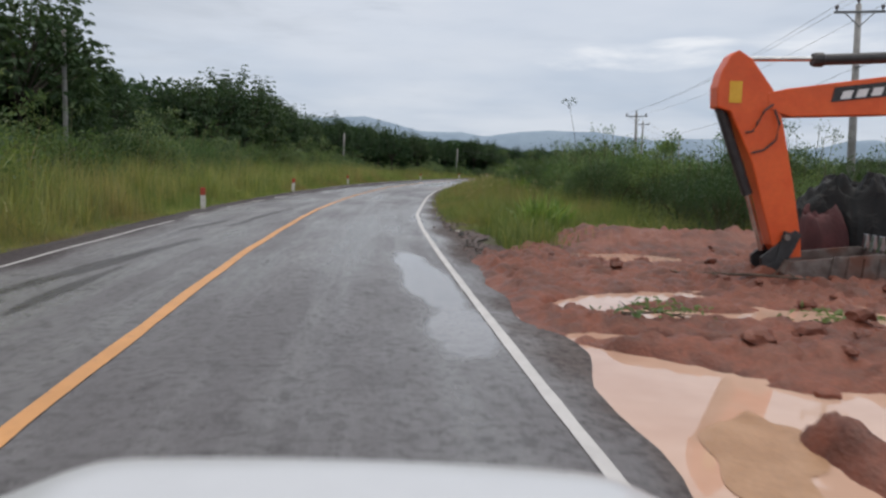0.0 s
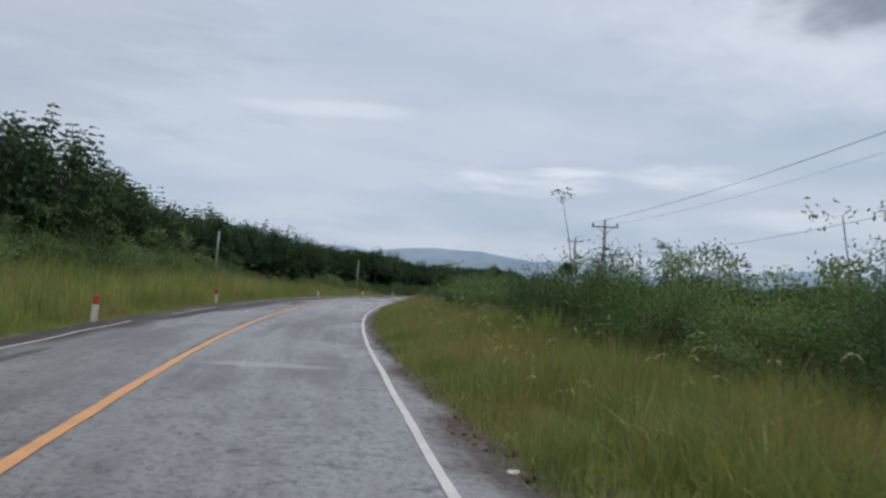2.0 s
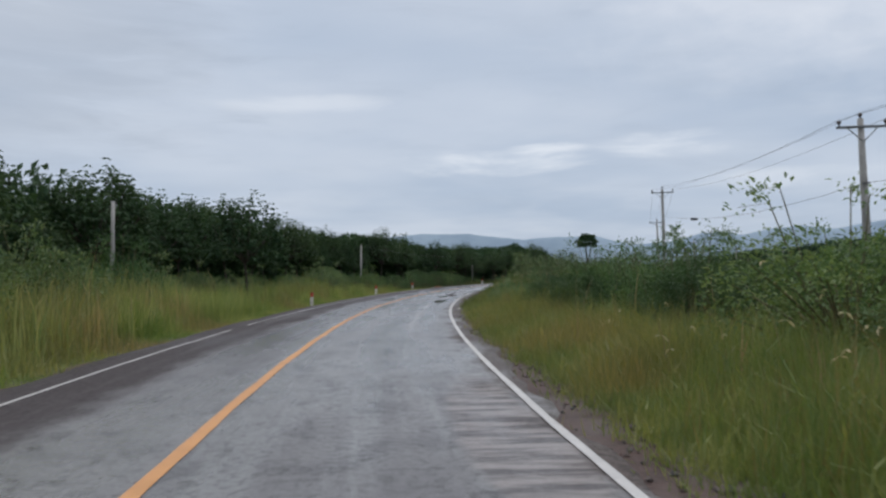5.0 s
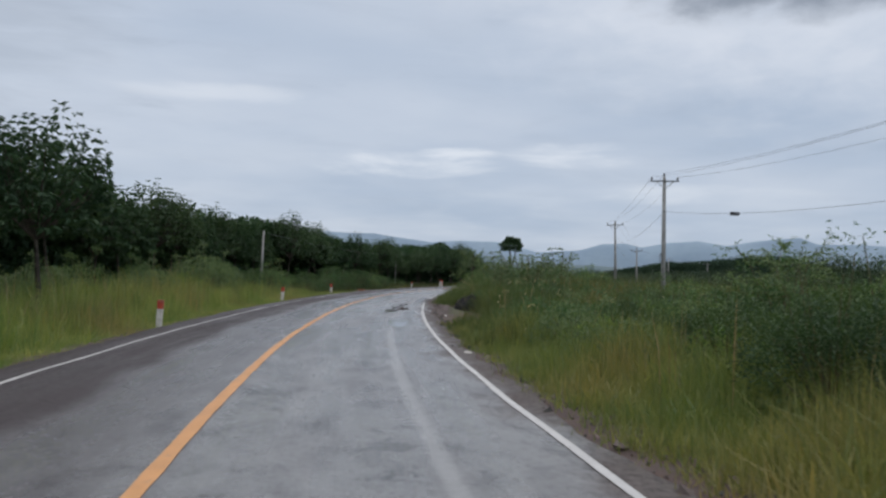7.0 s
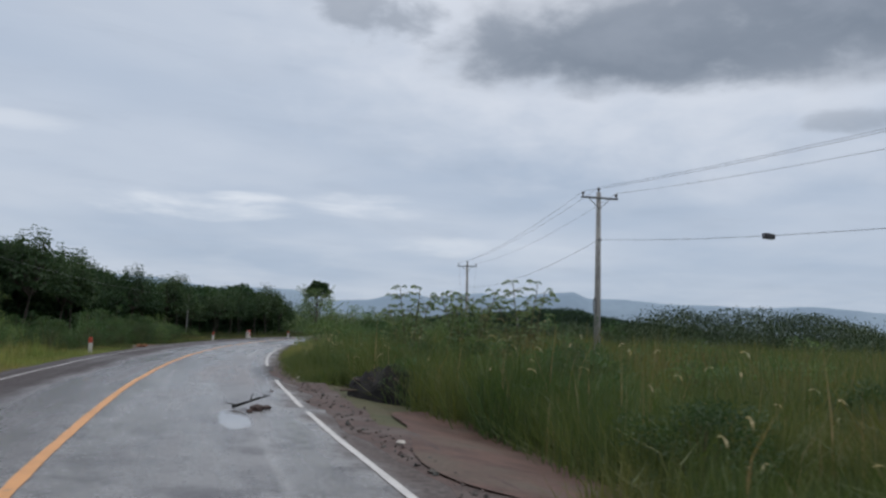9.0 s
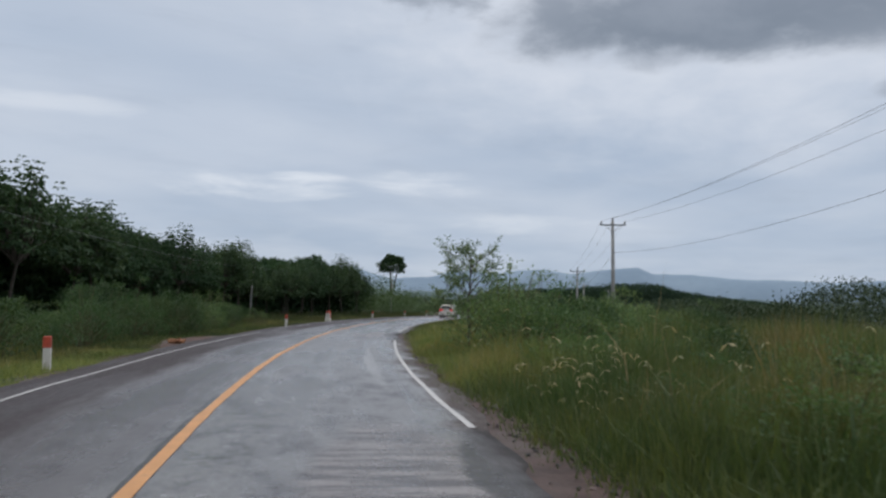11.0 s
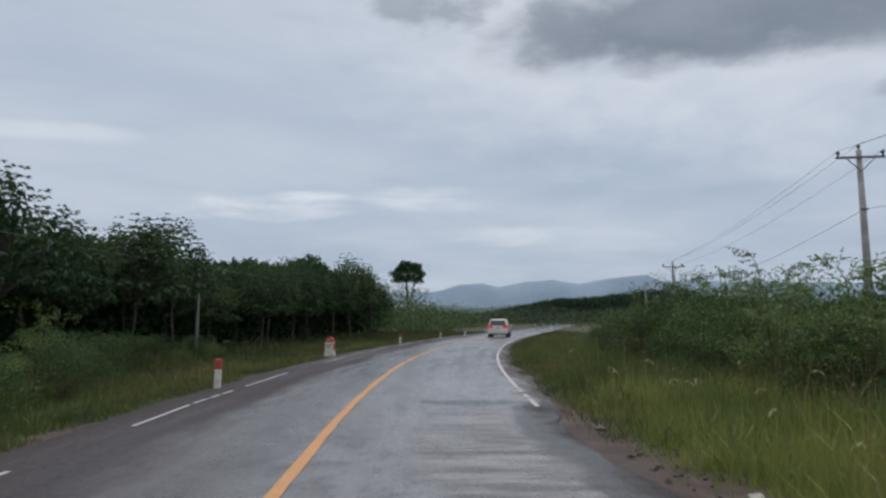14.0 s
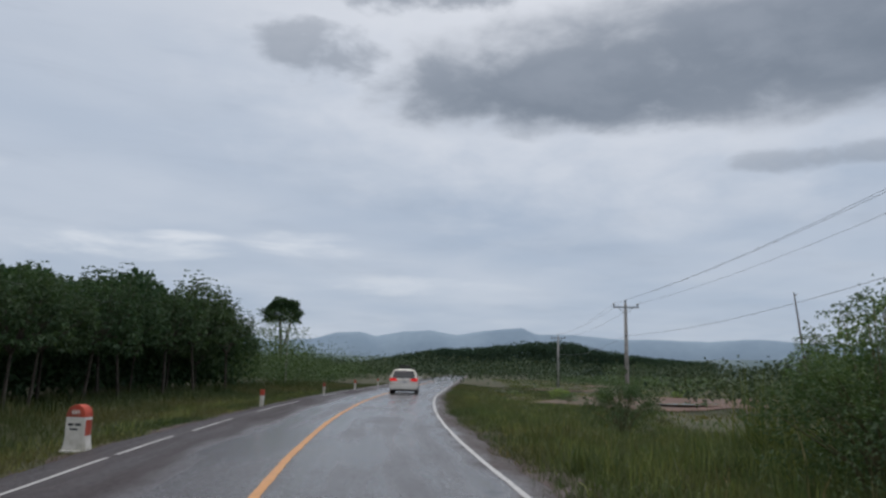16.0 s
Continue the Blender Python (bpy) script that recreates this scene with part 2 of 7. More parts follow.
    c = mixc(t, mth(t, "MULTIPLY", smooth(t, edge_l, 2.55, 3.35), 0.85), c, mixc(t, smooth(t, grain, 0.4, 0.6), (0.062, 0.050, 0.052), (0.042, 0.035, 0.037)))
    # shapes of their own: a standing film of rain, a pale trail, broken and patched places
    wob = mth(t, "MULTIPLY", mth(t, "SUBTRACT", noise_at(0.8, 5, 1.0, 0.6, 0.6, 51.0), 0.5), 1.0)
    lat_, along = su.outputs[0], su.outputs[1]

    def mark(l0, lw, y0, yw, tilt=0.0, amp=2.0, lo=0.0, hi=0.5):
        u = mth(t, "DIVIDE", mth(t, "SUBTRACT", mth(t, "SUBTRACT", lat_, l0), mth(t, "MULTIPLY", mth(t, "SUBTRACT", along, y0), tilt)), lw)
        v = mth(t, "DIVIDE", mth(t, "SUBTRACT", along, y0), yw)
        f = mth(t, "SUBTRACT", 1.0, mth(t, "ADD", mth(t, "MULTIPLY", u, u), mth(t, "MULTIPLY", v, v)))
        return smooth(t, mth(t, "ADD", f, mth(t, "MULTIPLY", wob, amp)), lo, hi)

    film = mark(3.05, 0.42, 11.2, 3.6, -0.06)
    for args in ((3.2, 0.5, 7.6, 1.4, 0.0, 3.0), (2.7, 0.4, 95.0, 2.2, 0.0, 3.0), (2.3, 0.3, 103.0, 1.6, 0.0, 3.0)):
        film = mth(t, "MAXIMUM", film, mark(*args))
    # sky sheen on the rain film, painted in as paler base colour
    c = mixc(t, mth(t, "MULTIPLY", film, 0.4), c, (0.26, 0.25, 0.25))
    for args in ((2.45, 0.13, 84.0, 22.0, 0.008, 0.8, 0.0, 0.9), (1.6, 1.6, 34.8, 0.5, 0.0, 0.6, 0.0, 0.9), (2.7, 0.2, 130.0, 7.0, -0.02, 1.0, 0.0, 0.9)):
        c = mixc(t, mth(t, "MULTIPLY", mark(*args), 0.6), c, (0.34, 0.34, 0.345))
    ripple = noise_at(1.2, 5, 0.5, 3.2, 0.7, 61.0)
    rough_patch = mark(2.6, 1.5, 114.5, 5.5, 0.0, 1.6)
    for args in ((2.5, 1.4, 147.0, 4.8, 0.0, 1.6), (3.2, 0.6, 58.0, 5.0, 0.0, 1.6), (2.9, 0.8, 158.0, 2.0, 0.0, 1.6)):
        rough_patch = mth(t, "MAXIMUM", rough_patch, mark(*args))
    # broken rippled asphalt, with its wet gloss lightened into the colours
    c = mixc(t, mth(t, "MULTIPLY", rough_patch, 0.85), c, mixc(t, smooth(t, ripple, 0.42, 0.58), (0.085, 0.076, 0.079), (0.29, 0.265, 0.262)))
    for args in ((3.6, 0.8, 147.0, 5.0, 0.0, 2.5), (2.4, 1.1, 143.2, 0.45, 0.0, 2.5), (2.4, 1.2, 151.4, 0.5, 0.0, 2.5), (3.6, 0.6, 115.5, 4.0, 0.0, 2.5), (-0.13, 0.07, 40.0, 6.0, 0.0, 2.5), (-0.13, 0.06, 118.0, 5.0, 0.0, 3.0), (-1.9, 0.20, 11.5, 3.0, 0.1, 3.5), (-1.2, 0.14, 23.0, 4.0, 0.05, 3.5), (-1.6, 0.18, 14.0, 2.0, 0.1, 3.0), (-2.0, 0.14, 19.5, 2.6, 0.1, 3.0), (-1.5, 0.13, 9.5, 2.5, 0.0, 3.0), (-2.6, 0.16, 33.0, 3.0, 0.05, 3.0), (-2.6, 0.22, 50.0, 7.0, 0.0, 2.0)):
        c = mixc(t, mth(t, "MULTIPLY", mark(*args), 0.85), c, (0.034, 0.031, 0.033))
    rim = mth(t, "MAXIMUM", smooth(t, edge_l, 2.55, 3.35), smooth(t, edge, 3.50, 4.25))
    t.links.new(c, b.inputs["Base Color"])
    wet = mth(t, "ADD", mth(t, "MULTIPLY", streak, 0.5), mth(t, "MULTIPLY", big, 0.5))
    r = mth(t, "SUBTRACT", 0.48, mth(t, "MULTIPLY", smooth(t, wet, 0.40, 0.62), 0.24))
    r = mth(t, "ADD", r, mth(t, "MULTIPLY", smooth(t, grain, 0.45, 0.7), 0.16), clamp=True)
    r = mth(t, "SUBTRACT", r, mth(t, "MULTIPLY", smooth(t, along, 50.0, 72.0), 0.15), clamp=True)
    r = mth(t, "MULTIPLY", r, mth(t, "SUBTRACT", 1.0, mth(t, "MULTIPLY", film, 0.85)))
    r = mth(t, "ADD", r, mth(t, "MULTIPLY", rim, 0.32), clamp=True)
    t.links.new(r, b.inputs["Roughness"])
    t.links.new(mth(t, "SUBTRACT", 0.5, mth(t, "MULTIPLY", rim, 0.36)), b.inputs["Specular IOR Level"])
    dull = mth(t, "SUBTRACT", 1.0, mth(t, "MULTIPLY", film, 0.92))
    hgt = mth(t, "ADD", mth(t, "MULTIPLY", grain, 1.0), mth(t, "MULTIPLY", speck, 0.35))
    hgt = mth(t, "ADD", hgt, mth(t, "MULTIPLY", mth(t, "MULTIPLY", ripple, rough_patch), 2.5))
    bp = nd(t, "ShaderNodeBump", Strength=0.75, Distance=0.016)
    t.links.new(mth(t, "MULTIPLY", hgt, dull), bp.inputs["Height"])
    t.links.new(bp.outputs[0], b.inputs["Normal"])
    return m


def worn_paint(name, colour, worn, amount):
    """Road paint with scuffed places."""
    m = mat(name, colour, tuple(v * 0.86 for v in colour), 2.0, 0.55, bump=0.2, bscale=60, fine=0.1)
    t = m.node_tree
    b = next(n for n in t.nodes if n.type == "BSDF_PRINCIPLED")
    geo = nd(t, "ShaderNodeNewGeometry")
    n = nd(t, "ShaderNodeTexNoise", Scale=4.5, Detail=8.0, Roughness=0.75)
    t.links.new(geo.outputs["Position"], n.inputs["Vector"])
    old = b.inputs["Base Color"].links[0].from_socket
    t.links.new(mixc(t, smooth(t, n.outputs["Fac"], amount, amount + 0.14), old, worn), b.inputs["Base Color"])
    return m


M = {
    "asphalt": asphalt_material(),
    "orange": worn_paint("orange_road_paint", (0.62, 0.305, 0.115), (0.16, 0.12, 0.10), 0.58),
    "white_line": worn_paint("white_road_paint", (0.54, 0.53, 0.525), (0.17, 0.165, 0.165), 0.60),
    "soil": mat("weedy_brown_earth", (0.040, 0.048, 0.018), (0.075, 0.070, 0.030), 0.9, 0.85, bump=0.5, bscale=9, third=(0.072, 0.058, 0.030)),
    "bare": mat("bare_red_field", (0.115, 0.062, 0.044), (0.18, 0.095, 0.066), 0.5, 0.7, bump=0.5, bscale=6, third=(0.085, 0.075, 0.038)),
    "red_soil": mat("damp_red_soil", (0.060, 0.028, 0.021), (0.105, 0.055, 0.042), 1.4, 0.75, bump=0.7, bscale=14, fine=0.5, third=(0.085, 0.062, 0.046)),
    "mud": mat("wet_red_mud", (0.092, 0.027, 0.015), (0.190, 0.056, 0.031), 2.1, 0.38, 0.75, bump=0.9, bscale=26, fine=0.5, third=(0.200, 0.068, 0.041), spec=0.45),
    "silt": mat("pale_wet_silt", (0.33, 0.185, 0.10), (0.42, 0.25, 0.148), 2.5, 0.30, 0.5, bump=0.4, bscale=12, fine=0.2, spec=0.4),
    "gravel": mat("dark_gravel_shoulder", (0.040, 0.022, 0.019), (0.082, 0.048, 0.041), 2.2, 0.75, bump=0.9, bscale=18, fine=0.6, third=(0.090, 0.068, 0.062)),
    # milky mud water; its sky reflection is lightened into the base colour
    "puddle": mat("milky_sky_paled_water", (0.51, 0.315, 0.225), (0.61, 0.415, 0.315), 0.5, 0.04, spec=0.6, fine=0.04),
    "grass": mat("verge_grass", (0.138, 0.196, 0.060), (0.248, 0.280, 0.100), 0.6, 0.6, island=0.35, through_light=0.42, third=(0.280, 0.250, 0.102), fine=0.15),
    # verge grass with the wood's and cloud's shade put into darker greens
    "shade_grass": mat("shade_toned_short_grass", (0.038, 0.066, 0.019), (0.072, 0.092, 0.029), 0.35, 0.6, island=0.3, through_light=0.3, third=(0.105, 0.104, 0.038), fine=0.15),
    "reed": mat("tall_bright_grass", (0.170, 0.245, 0.066), (0.315, 0.350, 0.125), 0.5, 0.6, island=0.35, through_light=0.4, third=(0.27, 0.235, 0.105), fine=0.15),
    "field": mat("field_grass", (0.068, 0.114, 0.039), (0.134, 0.162, 0.058), 0.4, 0.65, island=0.35, through_light=0.4, third=(0.18, 0.155, 0.066), fine=0.15),
    "straw": mat("dry_grass_plume", (0.25, 0.19, 0.10), (0.34, 0.27, 0.16), 1.0, 0.8, island=0.3, through_light=0.3),
    "cane": mat("feathery_cane_grass", (0.22, 0.285, 0.095), (0.37, 0.385, 0.165), 0.8, 0.65, island=0.35, through_light=0.45, third=(0.34, 0.29, 0.14), fine=0.15),
    "rust": mat("rusty_seed_grass", (0.20, 0.135, 0.062), (0.30, 0.21, 0.105), 0.8, 0.8, island=0.3, through_light=0.4),
    "foxtail": mat("pale_foxtail_head", (0.42, 0.38, 0.24), (0.52, 0.48, 0.33), 2.0, 0.8, island=0.3, through_light=0.3),
    "leaf_dark": mat("rubber_tree_leaf", (0.040, 0.078, 0.038), (0.070, 0.120, 0.060), 0.6, 0.55, island=0.25, objrand=0.25, through_light=0.3, spec=0.3),
    "leaf": mat("shrub_leaf", (0.082, 0.152, 0.062), (0.150, 0.230, 0.097), 0.8, 0.5, island=0.25, objrand=0.38, through_light=0.38),
    "leaf_pale": mat("pale_cassava_leaf", (0.105, 0.165, 0.080), (0.170, 0.240, 0.120), 0.9, 0.5, island=0.35, through_light=0.35),
    "leaf_bright": mat("young_leaf", (0.15, 0.26, 0.055), (0.22, 0.33, 0.090), 0.9, 0.5, island=0.4, objrand=0.2, through_light=0.35),
    "leaf_deep": mat("deep_green_leaf", (0.044, 0.087, 0.037), (0.081, 0.138, 0.056), 0.8, 0.5, island=0.25, objrand=0.3, through_light=0.3),
    # far leaves lightened and blued in colour to stand for distance haze
    "leaf_distant": mat("haze_toned_far_foliage", (0.042, 0.074, 0.052), (0.060, 0.096, 0.062), 0.08, 0.95, island=0.12, through_light=0.1, spec=0.05, fine=0.1),
    "leaf_far": mat("distant_foliage", (0.034, 0.062, 0.032), (0.066, 0.098, 0.046), 0.12, 0.7, island=0.35, through_light=0.15),
    "bark": mat("grey_bark", (0.050, 0.042, 0.034), (0.105, 0.088, 0.072), 4.0, 0.9, bump=0.5, bscale=25),
    "stem": mat("green_stem", (0.085, 0.085, 0.040), (0.13, 0.115, 0.055), 5.0, 0.8),
    "concrete": mat("pole_concrete", (0.24, 0.235, 0.225), (0.36, 0.35, 0.335), 1.5, 0.85, bump=0.25, bscale=30),
    "steel": mat("galvanised_steel", (0.13, 0.135, 0.14), (0.20, 0.205, 0.21), 6.0, 0.5, metal=0.5),
    "porcelain": mat("brown_porcelain", (0.05, 0.04, 0.04), (0.08, 0.06, 0.055), 6.0, 0.3),
    "wire": mat("weathered_cable", (0.13, 0.135, 0.14), (0.18, 0.18, 0.19), 8.0, 0.6),
    "post_white": mat("post_whitewash", (0.62, 0.60, 0.54), (0.74, 0.72, 0.68), 5.0, 0.8, bump=0.2, bscale=30, third=(0.42, 0.40, 0.32)),
    "post_red": mat("post_red_paint", (0.42, 0.055, 0.030), (0.55, 0.085, 0.045), 6.0, 0.7, third=(0.30, 0.09, 0.06)),
    "ink": mat("dark_lettering", (0.04, 0.04, 0.045), (0.07, 0.07, 0.075), 8.0, 0.7),
    # distance haze is mixed into these two base colours, pale and blue
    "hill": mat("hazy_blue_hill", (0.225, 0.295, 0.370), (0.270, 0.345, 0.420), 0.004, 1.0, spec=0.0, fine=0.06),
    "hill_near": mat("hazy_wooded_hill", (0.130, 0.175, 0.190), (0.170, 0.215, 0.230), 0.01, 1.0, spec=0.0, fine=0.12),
    "car_white": mat("dusty_white_car_paint", (0.62, 0.60, 0.55), (0.70, 0.68, 0.64), 1.2, 0.28, spec=0.5, fine=0.05, third=(0.52, 0.47, 0.38), coat=0.4),
    "own_white": mat("clean_white_car_paint", (0.50, 0.52, 0.55), (0.54, 0.56, 0.59), 1.0, 0.32, fine=0.03, coat=0.2),
    "glass_dark": mat("tinted_car_glass", (0.012, 0.013, 0.016), (0.020, 0.021, 0.025), 1.0, 0.06, fine=0.0, spec=0.6),
    "lamp_red": mat("lit_red_lamp", (0.45, 0.012, 0.015), (0.55, 0.02, 0.02), 4.0, 0.2, fine=0.05, emit=((1.0, 0.05, 0.05), 0.35)),
    "tyre": mat("black_tyre_rubber", (0.018, 0.018, 0.019), (0.035, 0.034, 0.034), 9.0, 0.85, bump=0.3),
    "alloy": mat("dull_alloy", (0.30, 0.30, 0.30), (0.42, 0.42, 0.42), 6.0, 0.35, metal=0.8),
    "plastic": mat("black_plastic", (0.022, 0.022, 0.024), (0.040, 0.040, 0.042), 7.0, 0.5),
    "chrome": mat("worn_chrome", (0.45, 0.45, 0.46), (0.60, 0.60, 0.60), 6.0, 0.2, metal=1.0),
    "machine": mat("orange_machine_paint", (0.72, 0.095, 0.018), (0.80, 0.130, 0.028), 1.5, 0.38, fine=0.1, third=(0.60, 0.085, 0.022), bump=0.05),
    "decal_yellow": mat("yellow_sticker", (0.75, 0.40, 0.03), (0.80, 0.47, 0.05), 8.0, 0.4),
    "decal_white": mat("white_decal", (0.75, 0.75, 0.76), (0.80, 0.80, 0.80), 8.0, 0.4, fine=0.05),
    "worn_steel": mat("muddy_worn_steel", (0.11, 0.085, 0.075), (0.22, 0.19, 0.175), 4.0, 0.55, metal=0.3, third=(0.17, 0.075, 0.05), bump=0.3),
    "tarp": mat("black_plastic_tarp", (0.006, 0.007, 0.008), (0.013, 0.015, 0.016), 2.0, 0.55, bump=0.6, bscale=5, spec=0.25),
    "tarp_red": mat("dark_maroon_cloth", (0.055, 0.016, 0.018), (0.085, 0.024, 0.026), 3.0, 0.8, bump=0.4, bscale=6),
    "char": mat("charred_wood", (0.006, 0.006, 0.007), (0.018, 0.016, 0.016), 6.0, 0.9, bump=0.8, bscale=14),
    "dead_wood": mat("weathered_branch", (0.075, 0.055, 0.042), (0.16, 0.12, 0.09), 7.0, 0.9, bump=0.4),
    "cut_wood": mat("orange_brown_log", (0.22, 0.095, 0.045), (0.34, 0.17, 0.085), 5.0, 0.85, bump=0.4),
    "rubble": mat("crumbled_stone", (0.055, 0.044, 0.040), (0.125, 0.102, 0.094), 5.0, 0.75, island=0.5, fine=0.3),
    "litter": mat("pale_litter", (0.45, 0.42, 0.38), (0.60, 0.58, 0.54), 9.0, 0.7),
}

# ---------------------------------------------------------------- plan helpers
# the road's centre line: x over y, as cubic spline weights every 12 m from y = -10
LINE = (-1.17, -2.43, -3.57, -4.41, -4.63, -4.35, -3.45, -1.99, -0.03, 2.69, 5.96, 9.75, 14.39, 19.84, 25.94, 32.99, 40.91,
        49.57, 58.87, 68.8, 79.34)


def centre(y):
    """x of the centre line at y, and its slope."""
    yy = np.clip(np.asarray(y, float), 2.0, 206.0)
    u = (yy + 10.0) / 12.0
    x, s = np.zeros_like(u), np.zeros_like(u)
    for k, w in enumerate(LINE):
        d = u - k
        q = np.abs(d)
        x += w * np.where(q < 1, 2 / 3 - q ** 2 + q ** 3 / 2, np.where(q < 2, (2 - q) ** 3 / 6, 0))
        s += w * np.sign(d) * np.where(q < 1, -2 * q + 1.5 * q * q, np.where(q < 2, -(2 - q) ** 2 / 2, 0)) / 12
    return x + s * (np.asarray(y, float) - yy), s


def road(y, lat, z=0.0):
    """A point beside the centre line: lat metres to its right."""
    x, s = centre(y)
    n = np.sqrt(1 + s * s)
    return Vector((float(x + lat / n), float(y - lat * s / n), z))


def road_np(y, lat):
    x, s = centre(y)
    n = np.sqrt(1 + s * s)
    return x + lat / n, y - lat * s / n


def lateral(x, y):
    """How far a point lies to the right of the centre line, about."""
    c, s = centre(y)
    return (np.asarray(x, float) - c) / np.sqrt(1 + s * s)


def heading(y):
    """Degrees to turn a thing built along +y so that it follows the road."""
    return -math.degrees(math.atan(float(centre(y)[1])))


def wave(x, y, f, seed):
    """Cheap smooth noise, about -1 to 1."""
    r = np.random.RandomState(seed)
    out = 0.0
    for k in range(5):
        a_, b_, p_ = r.uniform(-1, 1), r.uniform(-1, 1), r.uniform(0, 6.28)
        n_ = math.hypot(a_, b_) + 1e-6
        g = f * r.uniform(0.6, 1.7)
        out = out + np.sin(x * a_ / n_ * g + y * b_ / n_ * g + p_)
    return out / 3.2


def ground_z(x, y):
    lat = lateral(x, y)
    off = np.maximum(lat - 4.5, -4.0 - lat)
    t = np.clip(off / 3.0, 0, 1)
    t = t * t * (3 - 2 * t)
    rough = 0.16 * wave(x, y, 0.35, 3) + 0.05 * wave(x, y, 1.3, 4)
    return -0.07 - 0.30 * t + t * rough


def mesh_np(name, verts, tris, material, smooth_shade=False):
    """A mesh of triangles from arrays."""
    me = bpy.data.meshes.new(name)
    verts, tris = np.asarray(verts, np.float32), np.asarray(tris, np.int32)
    me.vertices.add(len(verts))
    me.vertices.foreach_set("co", verts.ravel())
    me.loops.add(tris.size)
    me.loops.foreach_set("vertex_index", tris.ravel())
    me.polygons.add(len(tris))
    me.polygons.foreach_set("loop_start", np.arange(0, tris.size, 3, dtype=np.int32))
    me.polygons.foreach_set("use_smooth", np.full(len(tris), smooth_shade))
    me.update(calc_edges=True)
    me.materials.append(material)
    return me


def grid_tris(nu, nv):
    i = np.arange((nu - 1) * nv).reshape(nu - 1, nv)[:, :-1].ravel()
    q = np.stack([i, i + nv, i + nv + 1, i + 1], 1)
    return np.concatenate([q[:, [0, 1, 2]], q[:, [0, 2, 3]]])


def part(name, bm, material, parent=None, label="", smooth_shade=False):
    """Links a bmesh as one mesh object under a thing or a part."""
    me = bpy.data.meshes.new(name)
    bmesh.ops.recalc_face_normals(bm, faces=bm.faces)
    bm.to_mesh(me)
    bm.free()
    me.materials.append(material)
    if smooth_shade:
        me.polygons.foreach_set("use_smooth", np.full(len(me.polygons), True))
    ob = new(name, me)
    ob.parent = parent
    return tagged(ob, label)


def part_me(name, me, parent=None, label=""):
    ob = new(name, me)
    ob.parent = parent
    return tagged(ob, label)


def thing(name, label, category, group="", at=None):
    ob = new(name)
    ob.empty_display_size = 0.3
    if at is not None:
        ob.matrix_basis = at
    return tagged(ob, label, category, group)


def box(bm, cx_, cy_, cz_, sx, sy, sz, bevel=0.0, m=None):
    """A box added to bm, with bevelled edges."""
    b2 = bmesh.new()
    bmesh.ops.create_cube(b2, size=1.0)
    bmesh.ops.scale(b2, vec=(sx, sy, sz), verts=b2.verts)
    if bevel:
        bmesh.ops.bevel(b2, geom=b2.edges[:], offset=bevel, segments=2, affect="EDGES", profile=0.6)
    bmesh.ops.translate(b2, vec=(cx_, cy_, cz_), verts=b2.verts)
    if m is not None:
        bmesh.ops.transform(b2, matrix=m, verts=b2.verts)
    join(bm, b2)
    return bm


def join(bm, other):
    me = bpy.data.meshes.new("tmp")
    other.to_mesh(me)
    other.free()
    bm.from_mesh(me)
    bpy.data.meshes.remove(me)


def tube(bm, pts, radii, sides=8, cap=True):
    """A tapered tube through points."""
    pts = [Vector(p) for p in pts]
    if isinstance(radii, (int, float)):
        radii = [radii] * len(pts)
    rings = []
    for i, p in enumerate(pts):
        d = (pts[min(i + 1, len(pts) - 1)] - pts[max(i - 1, 0)]).normalized()
        u = d.cross(Vector((0, 0, 1)) if abs(d.z) < 0.9 else Vector((1, 0, 0))).normalized()
        v = d.cross(u)
        rings.append([bm.verts.new(p + (u * math.cos(k * 6.2832 / sides) + v * math.sin(k * 6.2832 / sides)) * radii[i]) for k in range(sides)])
    for r0, r1 in zip(rings, rings[1:]):
        for k in range(sides):
            bm.faces.new((r0[k], r0[(k + 1) % sides], r1[(k + 1) % sides], r1[k]))
    if cap:
        bm.faces.new(rings[0][::-1])
        bm.faces.new(rings[-1])
    return bm


def prism(bm, outline, depth, axis="x", centre_at=0.0, bevel=0.0):
    """An outline in a plane, given depth along an axis; outline points are (y, z), (x, z) or (x, y)."""
    b2 = bmesh.new()
    put = {"x": lambda p, d: (d, p[0], p[1]), "y": lambda p, d: (p[0], d, p[1]), "z": lambda p, d: (p[0], p[1], d)}[axis]
    lo = [b2.verts.new(put(p, centre_at - depth / 2)) for p in outline]
    hi = [b2.verts.new(put(p, centre_at + depth / 2)) for p in outline]
    b2.faces.new(lo[::-1])
    b2.faces.new(hi)
    n = len(outline)
    for k in range(n):
        b2.faces.new((lo[k], lo[(k + 1) % n], hi[(k + 1) % n], hi[k]))
    bmesh.ops.recalc_face_normals(b2, faces=b2.faces)
    if bevel:
        bmesh.ops.bevel(b2, geom=b2.edges[:], offset=bevel, segments=2, affect="EDGES", profile=0.6)
    join(bm, b2)
    return bm


